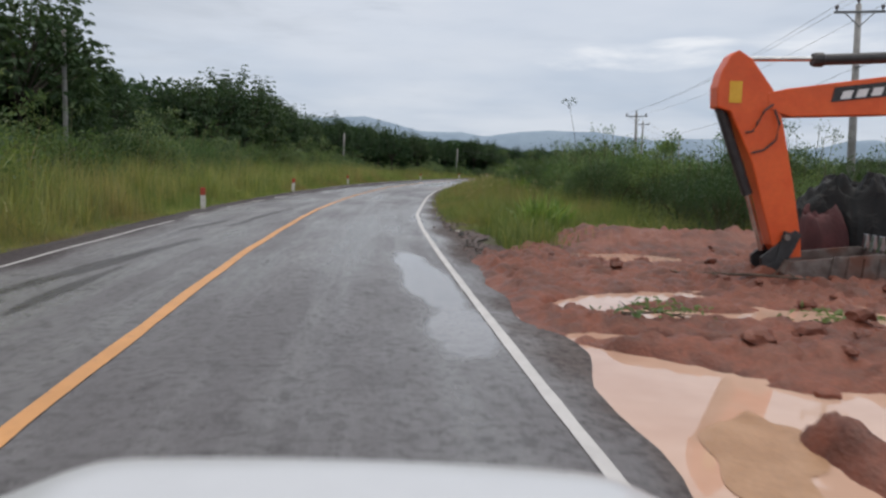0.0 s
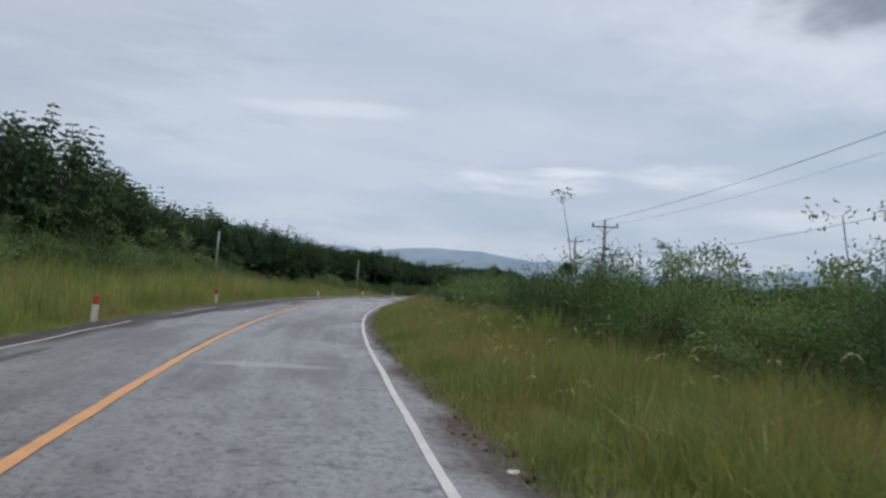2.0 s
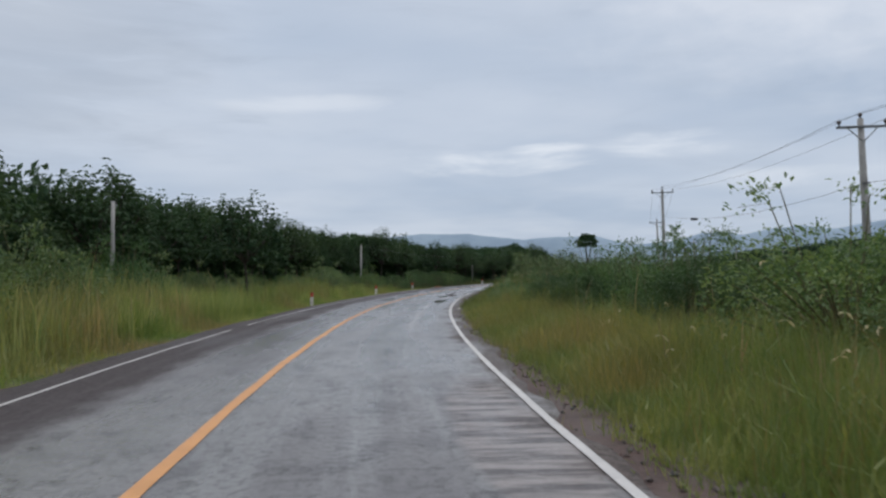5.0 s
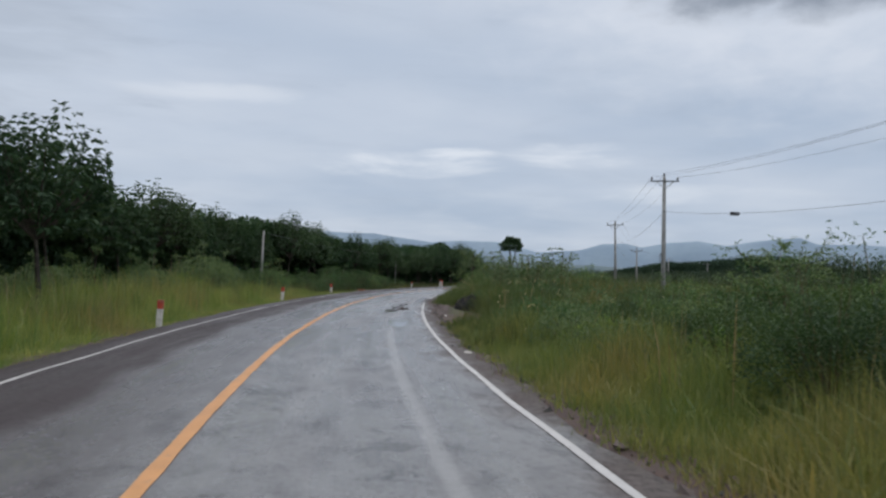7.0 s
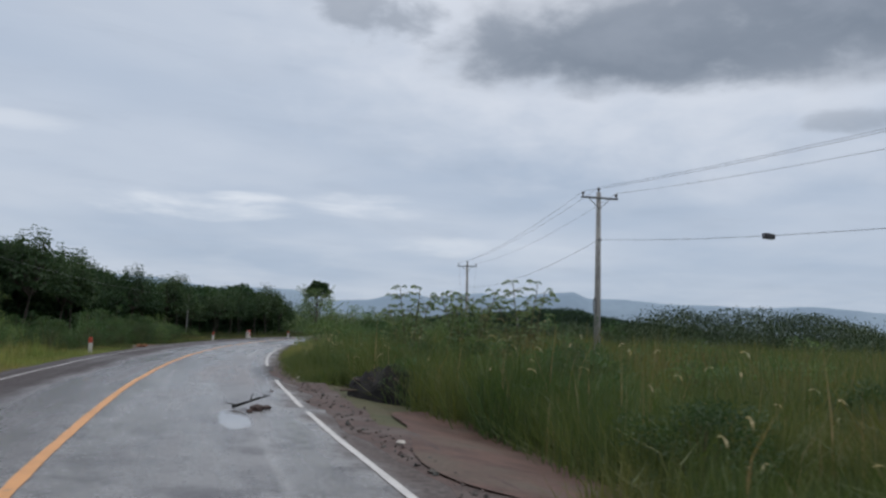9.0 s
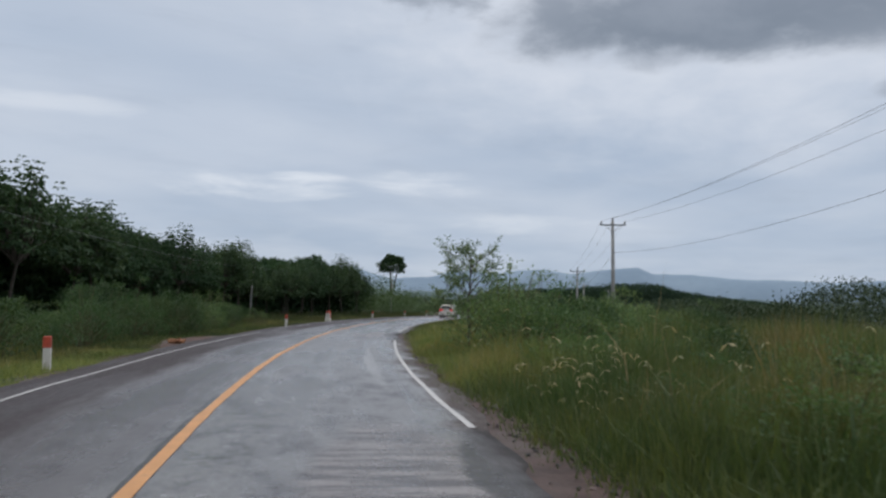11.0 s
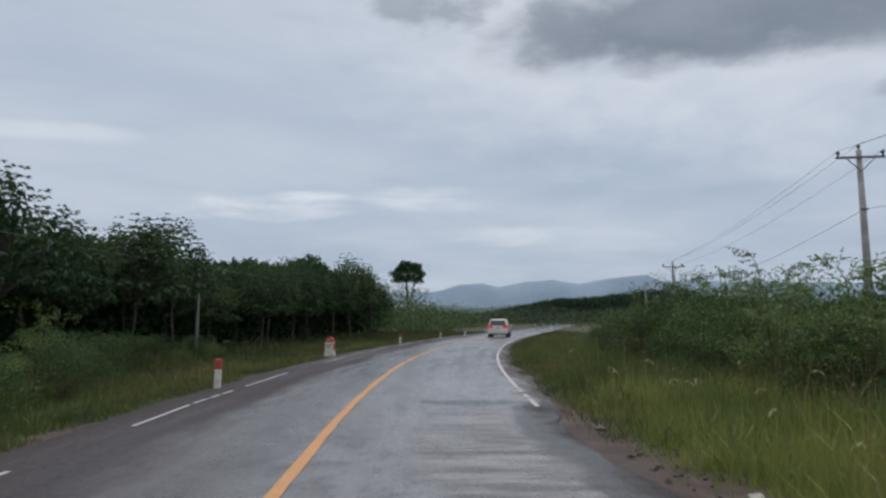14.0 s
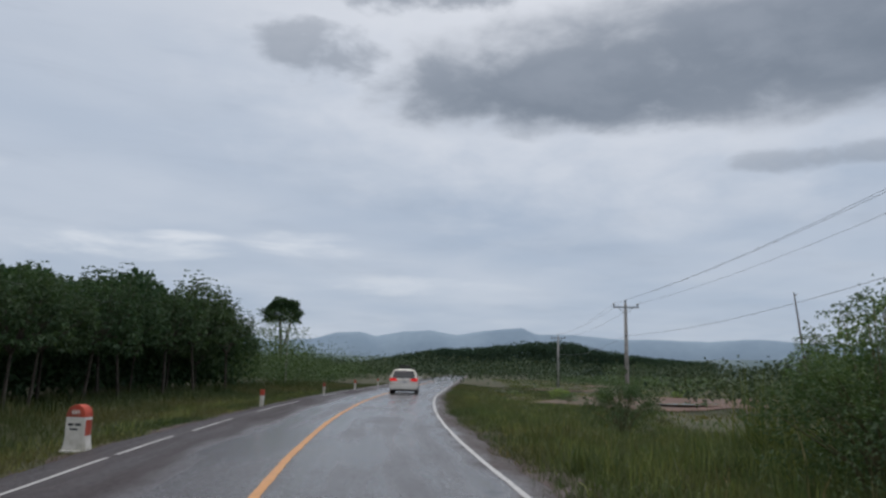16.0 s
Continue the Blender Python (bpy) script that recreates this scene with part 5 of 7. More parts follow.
def build_shrubs():
    rng = np.random.RandomState(17)
    lab = "leafy green roadside bush among tall grass"
    protos = [shrub(rng, "bush", lab, "bush", 2.0, 1.5, 3600, 0.092, M["leaf"], group="roadside bushes", wisps=4),
              shrub(rng, "bush", lab, "bush", 1.7, 1.3, 2600, 0.090, M["leaf"], group="roadside bushes", wisps=3),
              shrub(rng, "bush", "pale young bush beside the verge grass", "bush", 1.5, 1.1, 3200, 0.085, M["leaf_bright"], group="roadside bushes"),
              shrub(rng, "bush", "tall bush with thin arching shoots", "bush", 2.4, 1.5, 3800, 0.090, M["leaf"], group="roadside bushes", wisps=7),
              shrub(rng, "bush", lab, "bush", 2.1, 1.6, 2000, 0.12, M["leaf"], group="roadside bushes", wisps=2),
              shrub(rng, "bush", "dense deep green bush standing in the grass", "bush", 2.0, 1.25, 3200, 0.098, M["leaf_deep"], group="roadside bushes"),
              shrub(rng, "bush", "large dense dark bush with fine leaves", "bush", 2.2, 1.3, 6500, 0.082, M["leaf_deep"], group="roadside bushes", wisps=6),
              shrub(rng, "bush", "broad pale-leaved bush in front of the wood", "bush", 2.2, 1.5, 2400, 0.135, M["leaf_pale"], group="roadside bushes", wisps=2)]
    P_ = []

    def add(k, y, lat, h, wide=1.0):
        base = (2.0, 1.7, 1.5, 2.4, 2.1, 2.0, 2.2, 2.2)[k]
        p = road(y, lat)
        P_.append((k, (p.x, p.y, rng.uniform(0, 6.28), h / base * wide, 1.0 / wide)))

    # behind the left verge
    y = 4.0
    while y < 172:
        k = rng.choice((0, 7, 2, 3, 4, 5), p=(0.16, 0.24, 0.1, 0.16, 0.18, 0.16))
        h = float(np.interp(y, [0, 60, 95, 130, 148, 172], [3.1, 3.2, 2.2, 1.6, 1.2, 0.8])) * rng.uniform(0.7, 1.15)
        add(k, y, -rng.uniform(8.6, 12.0), h, 1.1)
        y += rng.uniform(1.8, 3.6)
    for y, lat, h in ((141, -6.9, 2.0), (142.4, -6.3, 2.2), (144, -6.6, 1.9), (146.7, -6.3, 1.7), (150, -6.8, 1.5), (153.4, -6.9, 1.4), (134, -6.6, 1.9), (136.5, -7.2, 2.3), (139, -6.9, 2.0), (142.5, -7.6, 1.8), (146, -8.2, 1.6), (130, -7.4, 2.0), (9, -10, 2.8), (14, -11, 2.6), (145, -7.0, 1.7), (148, -7.3, 1.9), (151, -7.6, 1.8), (154, -8.0, 1.8), (157.5, -8.6, 1.7), (161, -9.6, 1.5), (165, -10.5, 1.3), (169, -11, 1.2), (46, -8.8, 2.0), (49, -9.4, 2.4), (53, -9.0, 2.2), (120, -8.6, 1.9), (117, -9, 2.2), (58, -8.4, 2.3), (63, -9, 2.7), (66, -8.6, 2.4), (70, -9.2, 2.6), (75, -8.8, 2.3), (80, -9, 2.2), (124, -8.4, 2.0), (127, -9, 2.2)):
        add(rng.choice((0, 3, 5) if y < 118 else (5, 5, 3)), y, lat, h, 1.0)
    # right: thicket along the first bend
    for y0, y1, lats, h0, h1, gap in ((29, 47, (11.0, 13.4, 16.5), 2.35, 2.85, 2.0), (60, 68, (10.0, 12.4), 2.2, 2.7, 1.9),
                                      (67.5, 80, (9.6, 11.6), 1.9, 2.35, 1.6), (80, 90, (10.2, 12.2), 1.6, 2.0, 1.8)):
        y = y0
        while y < y1:
            for lat in lats:
                add(rng.choice((0, 3, 5, 6)) if lat == lats[0] else rng.choice((4, 5)), y + rng.uniform(-0.8, 0.8), lat + rng.uniform(-0.9, 0.9), rng.uniform(h0, h1) * (1.0 if lat == lats[0] else 1.08) * rng.uniform(0.72, 1.12), rng.uniform(0.9, 1.3))
            y += gap * rng.uniform(0.85, 1.25)
    for y, lat, h, k in ((75.2, 7.6, 1.7, 5), (76.6, 8.2, 2.1, 6), (78.2, 7.4, 1.8, 6), (79.6, 8.4, 1.9, 5), (73.4, 8.8, 2.0, 6), (81.5, 7.8, 1.6, 5), (72.0, 9.6, 2.2, 0), (84.5, 7.6, 1.4, 5), (87, 8.2, 1.5, 6), (55.0, 14.4, 3.0, 6), (56.6, 15.6, 3.2, 6), (54.2, 15.8, 2.8, 5), (57.6, 17.0, 2.9, 0)):
        add(k, y, lat, h, 1.0)
    for x in np.arange(7.6, 24.0, 1.5):
        for y0 in (21.4, 24.6):
            k = rng.choice((0, 3, 5, 6))
            base = (2.0, 1.7, 1.5, 2.4, 2.1, 2.0, 2.2, 2.2)[k]
            P_.append((k, (x + rng.uniform(-0.5, 0.5), y0 + rng.uniform(-0.8, 0.8), rng.uniform(0, 6.28), rng.uniform(1.7, 2.5) / base, 1.0)))
    for x, y, h in ((11.3, 27.0, 3.2), (13.2, 27.6, 3.0), (15.5, 26.5, 2.8), (18.0, 25.8, 2.9)):
        P_.append((6, (x, y, rng.uniform(0, 6.28), h / 2.2, 1.0)))
    for _ in range(12):
        add(rng.choice((2, 7)), rng.uniform(80, 93), rng.uniform(6.4, 8.6), rng.uniform(0.8, 1.25), 1.1)
    for y, lat, h, k in ((38, -8.4, 2.9, 0), (44, -8.6, 3.1, 7), (50, -8.8, 3.0, 0), (55.5, -8.6, 3.3, 7), (61, -8.8, 3.0, 7), (67.5, -8.7, 3.1, 0), (73.5, -8.6, 2.8, 7), (80, -9.0, 2.8, 3), (20, -8.6, 3.0, 7), (27, -8.8, 3.1, 0), (33, -8.6, 2.9, 7), (12.5, -9.0, 3.2, 7), (111, -8.4, 2.5, 7), (114, -8.8, 2.3, 7)):
        add(k, y, lat, h, 1.0)
    for y, lat, h, sd in ((20.4, 6.7, 1.55, 3), (21.8, 7.4, 1.35, 4), (42.4, 9.0, 1.8, 5), (46.6, 8.6, 1.4, 6)):
        p = road(y, lat)
        r = np.random.RandomState(sd)
        root = thing("grass_clump", "bright green clump of broad-bladed cane grass", "grass clump", "broad grass clumps", put(None, p.x, p.y, 0.0))
        n = 90
        v, t = blades(r.normal(0, 0.22, n), r.normal(0, 0.22, n), np.zeros(n), np.full(n, h), 3, 0.042, 0.42, r, 0.06)
        part_me("foliage", mesh_np("foliage", v, t, M["leaf_bright"]), root)
        for k in range(5):
            a_ = k * 1.3
            bm = bmesh.new()
            tube(bm, [(0.1 * math.cos(a_), 0.1 * math.sin(a_), -0.1), (0.16 * math.cos(a_), 0.16 * math.sin(a_), h * 0.5), (0.3 * math.cos(a_), 0.3 * math.sin(a_), h * 0.95)], [0.012, 0.010, 0.004], 5)
            part("stalk", bm, M["stem"], root, "thin jointed cane stalk")
    # low leafy shrubs in the grass field
    for _ in range(30):
        add(rng.choice((1, 4, 5, 6)), rng.uniform(82, 128), rng.uniform(7.0, 17), rng.uniform(1.2, 1.8), 1.1)
    for _ in range(34):
        add(4, rng.uniform(82, 128), rng.uniform(6.6, 13), rng.uniform(1.1, 1.55), 1.2)
    # bushes behind the verge further on
    y = 140.0
    while y < 172:
        for lat in (10.2, 13.2, 16.5):
            if y > 160 + (lat - 9) * 1.4:
                continue
            add(rng.choice((0, 3, 5) if y < 150 else (3, 5, 5)) if lat < 11 else rng.choice((4, 5)), y + rng.uniform(-1, 1), lat + rng.uniform(-0.5, 0.8), rng.uniform(1.9, 2.4) if y < 147 else rng.uniform(2.3, 2.8), 1.1)
        y += rng.uniform(2.0, 2.8)
    for y, lat, h, k in ((134, 11, 1.8, 0), (137, 12, 2.0, 1), (164.6, 9.2, 2.7, 6), (165.8, 10.7, 3.0, 6), (150.5, 9.4, 2.0, 5), (108, 9.0, 1.6, 5), (109.5, 7.9, 1.5, 5), (111.5, 9.6, 1.7, 0), (113.5, 8.2, 1.5, 5), (106.5, 10.5, 1.7, 0), (131.8, 6.9, 2.5, 0), (133.2, 7.8, 2.4, 3), (130.4, 7.8, 2.3, 0), (132.2, 9.2, 2.5, 5), (134.6, 9.0, 2.2, 0), (177.2, 9.6, 1.95, 6)):
        add(k, y, lat, h, 1.1)
    for _ in range(14):
        add(rng.choice((1, 2)), rng.uniform(182, 225), rng.uniform(9, 50), rng.uniform(0.5, 0.9), 1.4)
    spread_copies(protos, P_)

    c1 = [cassava(rng, 3.5), cassava(rng, 3.2), cassava(rng, 3.6)]
    for ob, (x, y), s in zip(c1, ((14.5, 110.7), (15.7, 109.3), (16.7, 110.6)), (0.96, 1.0, 0.94)):
        ob.matrix_basis = put(ob, x, y, rng.uniform(0, 6.28), s)
    copy_thing(c1[0], Matrix.Identity(4)).matrix_basis = put(c1[0], 17.0, 108.0, 2.0, 1.0)
    tall_sapling()
    airy_tree(put(None, 20.0, 131.5, 0.4, 0.92), 5)
    tall = [arching_shrub(rng, 3.7, 2.0, 11, M["leaf"]), arching_shrub(rng, 3.3, 1.7, 9, M["leaf_pale"], 0.13, 0.045), arching_shrub(rng, 4.2, 1.5, 8, M["leaf_deep"], 0.14, 0.05)]
    spread_copies(tall, [(k, (x, y, rng.uniform(0, 6.28), size, 1.0)) for k, x, y, size in (
        (2, 8.6, 42.0, 0.92), (0, 10.4, 44.0, 0.95), (1, 7.6, 45.5, 1.0), (0, 12.0, 41.0, 0.9), (1, 10.6, 38.0, 1.0), (0, 9.6, 33.5, 0.9), (2, 13.5, 46.0, 0.9),
        (0, 10.6, 55.2, 1.12), (0, 12.2, 56.4, 1.08), (1, 9.8, 56.6, 1.1), (0, 10.0, 75.0, 0.95), (1, 11.2, 77.2, 0.95), (0, 10.8, 71.8, 0.9), (1, 12.4, 85.0, 0.95), (0, 13.6, 87.0, 0.85),
        (2, 34.0, 150.6, 0.92), (1, 36.2, 152.8, 1.05), (0, 38.2, 156.0, 1.0), (2, 40.2, 159.2, 0.9), (1, 31.6, 148.6, 0.95), (0, 41.5, 161.5, 0.95), (1, 27.2, 142.4, 1.0), (2, 43.6, 163.6, 1.0), (0, 29.4, 145.0, 0.85))])
    lone_tree(Matrix.Translation((78.1, 269.4, 0.0)))


def grass_patch(name, label, spots, per, width, lean, material, seed, spread=0.12, plain=False):
    rng = np.random.RandomState(seed)
    x, y, h = spots
    z = ground_z(x, y)
    v, t = blades(x, y, z, h, per, width, lean, rng, spread, plain)
    tagged(new(name, mesh_np(name, v, t, material)), label, "grass", kind="stuff")


def build_grass():
    rng = np.random.RandomState(23)

    def spots(n, y0, y1, l0, l1, hfun, power=1.0):
        y = rng.uniform(y0, y1, n)
        lat = l0 + (l1 - l0) * rng.rand(n) ** power
        x, yy = road_np(y, lat)
        h = hfun(y, lat) * (1 + 0.30 * wave(x, yy, 1.2, 61) + 0.15 * wave(x, yy, 4.0, 62))
        # trampled bare place by the burnt heaps
        bare = ((y > 95.5) & (y < 109.5) & (lat > 4) & (lat < 7.2 - 0.12 * np.abs(y - 101))) | ((y >= 107) & (y < 112) & (lat > 4) & (lat < 6.2))
        bare |= (y > 134) & (y < 142.5) & (lat < -3.7) & (lat > -5.5 + 0.25 * np.abs(y - 138))
        # the opened red field
        for fx, fy, frx, fry, ft in FIELD:
            qx, qy = (x - fx) * math.cos(ft) + (yy - fy) * math.sin(ft), (yy - fy) * math.cos(ft) - (x - fx) * math.sin(ft)
            bare |= (qx / frx) ** 2 + (qy / fry) ** 2 < 0.95
        # low growth only, where the puddles are seen across it
        h = np.where((y > 178) & (lat > 8), np.minimum(h, 0.28), h)
        return x[~bare], yy[~bare], np.maximum(h, 0.08)[~bare]

    def left_h(y, lat):
        t = np.clip((-4.3 - lat) / np.interp(y, [0, 82, 98, 150], [2.3, 2.5, 4.5, 4.5]), 0, 1)
        back = np.interp(y, [0, 22, 45, 55, 75, 110, 135, 150, 160, 230], [2.0, 2.0, 1.9, 2.1, 1.9, 1.4, 0.6, 0.6, 0.6, 0.6])
        return 0.16 + (back - 0.16) * t ** 0.75

    def right_h(y, lat):
        t = np.clip((lat - 4.45) / 2.3, 0, 1)
        back = np.interp(y, [15, 25, 60, 75, 90, 105, 118, 128, 150, 168, 180, 230], [0.8, 1.15, 1.2, 1.3, 1.2, 1.7, 1.7, 1.35, 1.15, 0.8, 0.5, 0.45])
        return 0.22 + (back - 0.22) * t ** 0.7

    def verge(label, n, y0, y1, l0, l1, hf, material, seed, bent=3, straight=15, width=0.016, lean=0.55):
        """Fine arching blades with straight ones among them."""
        x, y, h = spots(n, y0, y1, l0, l1, hf)
        r = np.random.RandomState(seed)
        z = ground_z(x, y)
        a_ = blades(x, y, z, h, bent, width * 1.15, lean, r, 0.13)
        b_ = blades(x, y, z, h * 0.95, straight, width, lean, r, 0.2, True)
        tagged(new("verge_grass", mesh_np("verge_grass", *merged([a_, b_]), material)), label, "grass", kind="stuff")

    verge("tall yellow-green verge grass", 7600, -6, 120, -10.4, -3.88, left_h, M["reed"], 1, 3, 13, 0.019)
    verge("green verge grass in front of the wood", 1500, 118, 133, -10.5, -3.88, left_h, M["grass"], 2)
    verge("thinning green grass at the foot of the wood", 1500, 129, 158, -9.0, -3.88, left_h, M["field"], 22)
    verge("sparse pale grass along the gravel edge", 900, 128, 205, -7.0, -3.95, left_h, M["grass"], 23, 2, 12)
    verge("short green grass darkened as shade at the foot of the wood", 8000, 129, 232, -12.5, -3.88, left_h, M["shade_grass"], 12, 2, 16, 0.018, 0.85)
    verge("tall brown-green grass crowding the road edge", 9400, 23, 92, 4.4, 10.5, right_h, M["grass"], 3)
    verge("yellowing tall grass along the road bend", 3300, 124, 152, 4.3, 11, right_h, M["grass"], 15)
    verge("tall green grass at the edge of the field", 5400, 87, 125, 4.3, 11, right_h, M["field"], 4, 3, 14, 0.018)
    verge("mixed tall grass on the outside of the bend", 3600, 146, 206, 4.3, 13, right_h, M["field"], 25)
    verge("scattered yellowing grass beyond the bend", 900, 150, 215, 4.4, 12, right_h, M["grass"], 26, 2, 12)
    verge("short green verge grass toned darker as shade", 5200, 147, 240, 4.15, 14, right_h, M["shade_grass"], 5, 2, 16, 0.017, 0.85)
    grass_patch("field_grass", "wide field of tall green grass", spots(9500, 70, 172, 11, 80, lambda y, l: np.interp(y, [70, 90, 104], [0.5, 0.7, 1.9]) + 0 * l, 1.6), 15, 0.055, 0.5, M["field"], 6, 0.35, True)
    grass_patch("field_grass", "low green growth over the open field", spots(6000, 165, 330, 12, 120, lambda y, l: 0.45 + 0 * y, 1.4), 14, 0.07, 0.6, M["field"], 7, 0.6, True)
    # undergrowth in the grass colour that carries painted shade
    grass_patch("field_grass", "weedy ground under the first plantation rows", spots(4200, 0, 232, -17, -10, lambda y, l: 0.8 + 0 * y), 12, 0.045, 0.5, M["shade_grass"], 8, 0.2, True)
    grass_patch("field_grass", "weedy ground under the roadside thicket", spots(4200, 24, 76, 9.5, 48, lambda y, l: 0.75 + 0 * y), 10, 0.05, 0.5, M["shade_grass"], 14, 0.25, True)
    # low fringe where the grass meets the gravel
    for label, y0, y1, l0, l1, n, m_, sd in (("short grass creeping onto the gravel", -6, 132, -5.0, -3.86, 3600, "reed", 41), ("short shade-darkened grass creeping onto the gravel", 132, 232, -5.0, -3.86, 2600, "shade_grass", 42),
                                             ("low grass along the shoulder", 20, 160, 4.55, 5.5, 3300, "grass", 43), ("low shade-darkened grass along the shoulder", 148, 232, 4.1, 5.3, 2600, "shade_grass", 44)):
        x, y, h = spots(n, y0, y1, l0, l1, lambda y, l: 0.17 + 0.12 * (np.abs(l) - 4.0))
        grass_patch("verge_grass", label, (x, y, h), 12, 0.011, 0.8, M[m_], sd, 0.16, True)
    # the corner between mud and verge
    x, y = rng.uniform(1.4, 24.0, 4600), rng.uniform(14.5, 30, 4600)
    ok = (lateral(x, y) > 4.7) & (y > np.minimum(14.6 + 1.3 * (lateral(x, y) - 5.2), 18.9) + 0.8 * wave(x, y, 1.5, 66))
    x, y = x[ok], y[ok]
    grass_patch("verge_grass", "brownish tall grass beside the digging site", (x, y, 0.5 + 0.6 * rng.rand(len(x))), 12, 0.02, 0.35, M["grass"], 9)
    # upright tussocks of cane grass that stand above the left verge
    for label, n, y0, y1, h0, h1, m_, sd in (("tall feathery cane grass in upright tussocks", 440, 2, 84, 1.5, 2.6, "cane", 71), ("tall dry-tipped cane grass in upright tussocks", 150, 2, 120, 1.3, 2.2, "grass", 72),
                                             ("scattered tussocks of cane grass", 70, 82, 126, 1.1, 1.8, "reed", 73)):
        y = rng.uniform(y0, y1, n)
        lat = -rng.uniform(4.9, 9.2, n)
        x, yy = road_np(y, lat)
        h = rng.uniform(h0, h1, n) * np.interp(lat, [-6.8, -5.1], [1.0, 0.70])
        grass_patch("cane_grass", label, (x, yy, h), 48, 0.020, 0.20, M[m_], sd, 0.24)
    # foxtail grass: thin stalks with nodding pale heads
    for y0, y1, l0, l1, n, sd in ((28, 66, 5.4, 9.5, 150, 81), (84, 156, 5.2, 10.5, 240, 82), (119.0, 121.8, 5.0, 6.6, 60, 83)):
        x, y, h = spots(n, y0, y1, l0, l1, right_h)
        if sd == 83:
            h = 0.35 + 0.35 * h
        r = np.random.RandomState(sd)
        z = ground_z(x, y)
        a_ = blades(x, y, z, h * 1.1 + 0.2, 1, 0.008, 0.12, r, 0.02, True)
        tip = a_[0].reshape(-1, 3, 3)[:, 2]
        t_ = r.uniform(0, 6.283, n)[:len(tip)]
        ax = np.stack([np.cos(t_), np.sin(t_), 0.35 + 0 * t_], 1)
        heads = leaves(tip, unit(ax), np.full(len(tip), 0.12), np.full(len(tip), 0.032), r, 0.4)
        nod = leaves(tip + unit(ax) * 0.11, unit(ax * (1, 1, -2.2)), np.full(len(tip), 0.15), np.full(len(tip), 0.030), r, 0.4)
        tagged(new("foxtail_grass", mesh_np("foxtail_grass", *merged([a_, heads, nod]), M["foxtail"])), "nodding pale foxtail heads above the verge grass", "grass", kind="stuff")
    # a rusty haze of fine seed heads over the right verge
    for y0, y1, n, sd in ((22, 60, 700, 91), (122, 152, 350, 92)):
        x, y, h = spots(n, y0, y1, 5.0, 9.0, right_h)
        grass_patch("seed_grass", "rusty haze of fine seed heads above the grass", (x, y, h * 1.15 + 0.15), 6, 0.007, 0.32, M["rust"], sd, 0.2, True)
    # seed heads that catch the light
    for name, y0, y1, l0, l1, n, hf, sd in (("grass_plumes", 2, 120, -9.8, -5.5, 520, left_h, 31), ("grass_plumes", 26, 168, 5.6, 10, 420, right_h, 32)):
        x, y, h = spots(n, y0, y1, l0, l1, hf)
        grass_patch(name, "pale dry seed heads over the grass", (x, y, h * 1.25 + 0.25), 2, 0.018, 0.28, M["straw"], sd, 0.05)


build_plantation()
build_far_woods()
build_shrubs()
build_grass()

# ---------------------------------------------------------------- posts, poles and lines


def marker_post():
    root = thing("marker_post", "white concrete marker post with a faded red top", "marker post", "roadside marker posts")
    bm = bmesh.new()
    box(bm, 0, 0, 0.09, 0.15, 0.13, 0.88, 0.012)
    part("shaft", bm, M["post_white"], root)
    bm = bmesh.new()
    box(bm, 0, 0, 0.63, 0.156, 0.136, 0.25, 0.014)
    part("cap", bm, M["post_red"], root, "faded red painted top")
    return root


def build_posts():
    first = marker_post()
    spots_ = ((25.7, -3.68, 3, 0), (43.5, -4.0, -2, 2), (62.0, -4.35, 2, -3), (91.5, -4.0, 0, 2), (110.9, -4.1, -3, 0), (126.0, -4.3, 2, -2), (154.2, -3.68, 1, 2),
              (183.2, -3.7, -2, 1), (197.5, -3.7, 2, 0), (208.5, -3.7, 0, 2), (221.0, -3.7, 0, -2))
    for i, (y, lat, tx, ty) in enumerate(spots_):
        p = road(y, lat)
        m = pose(p.x, p.y, float(ground_z(p.x, p.y)) + 0.02, tx, ty, heading(y) + tx * 3)
        if i:
            copy_thing(first, m)
        else:
            first.matrix_basis = m


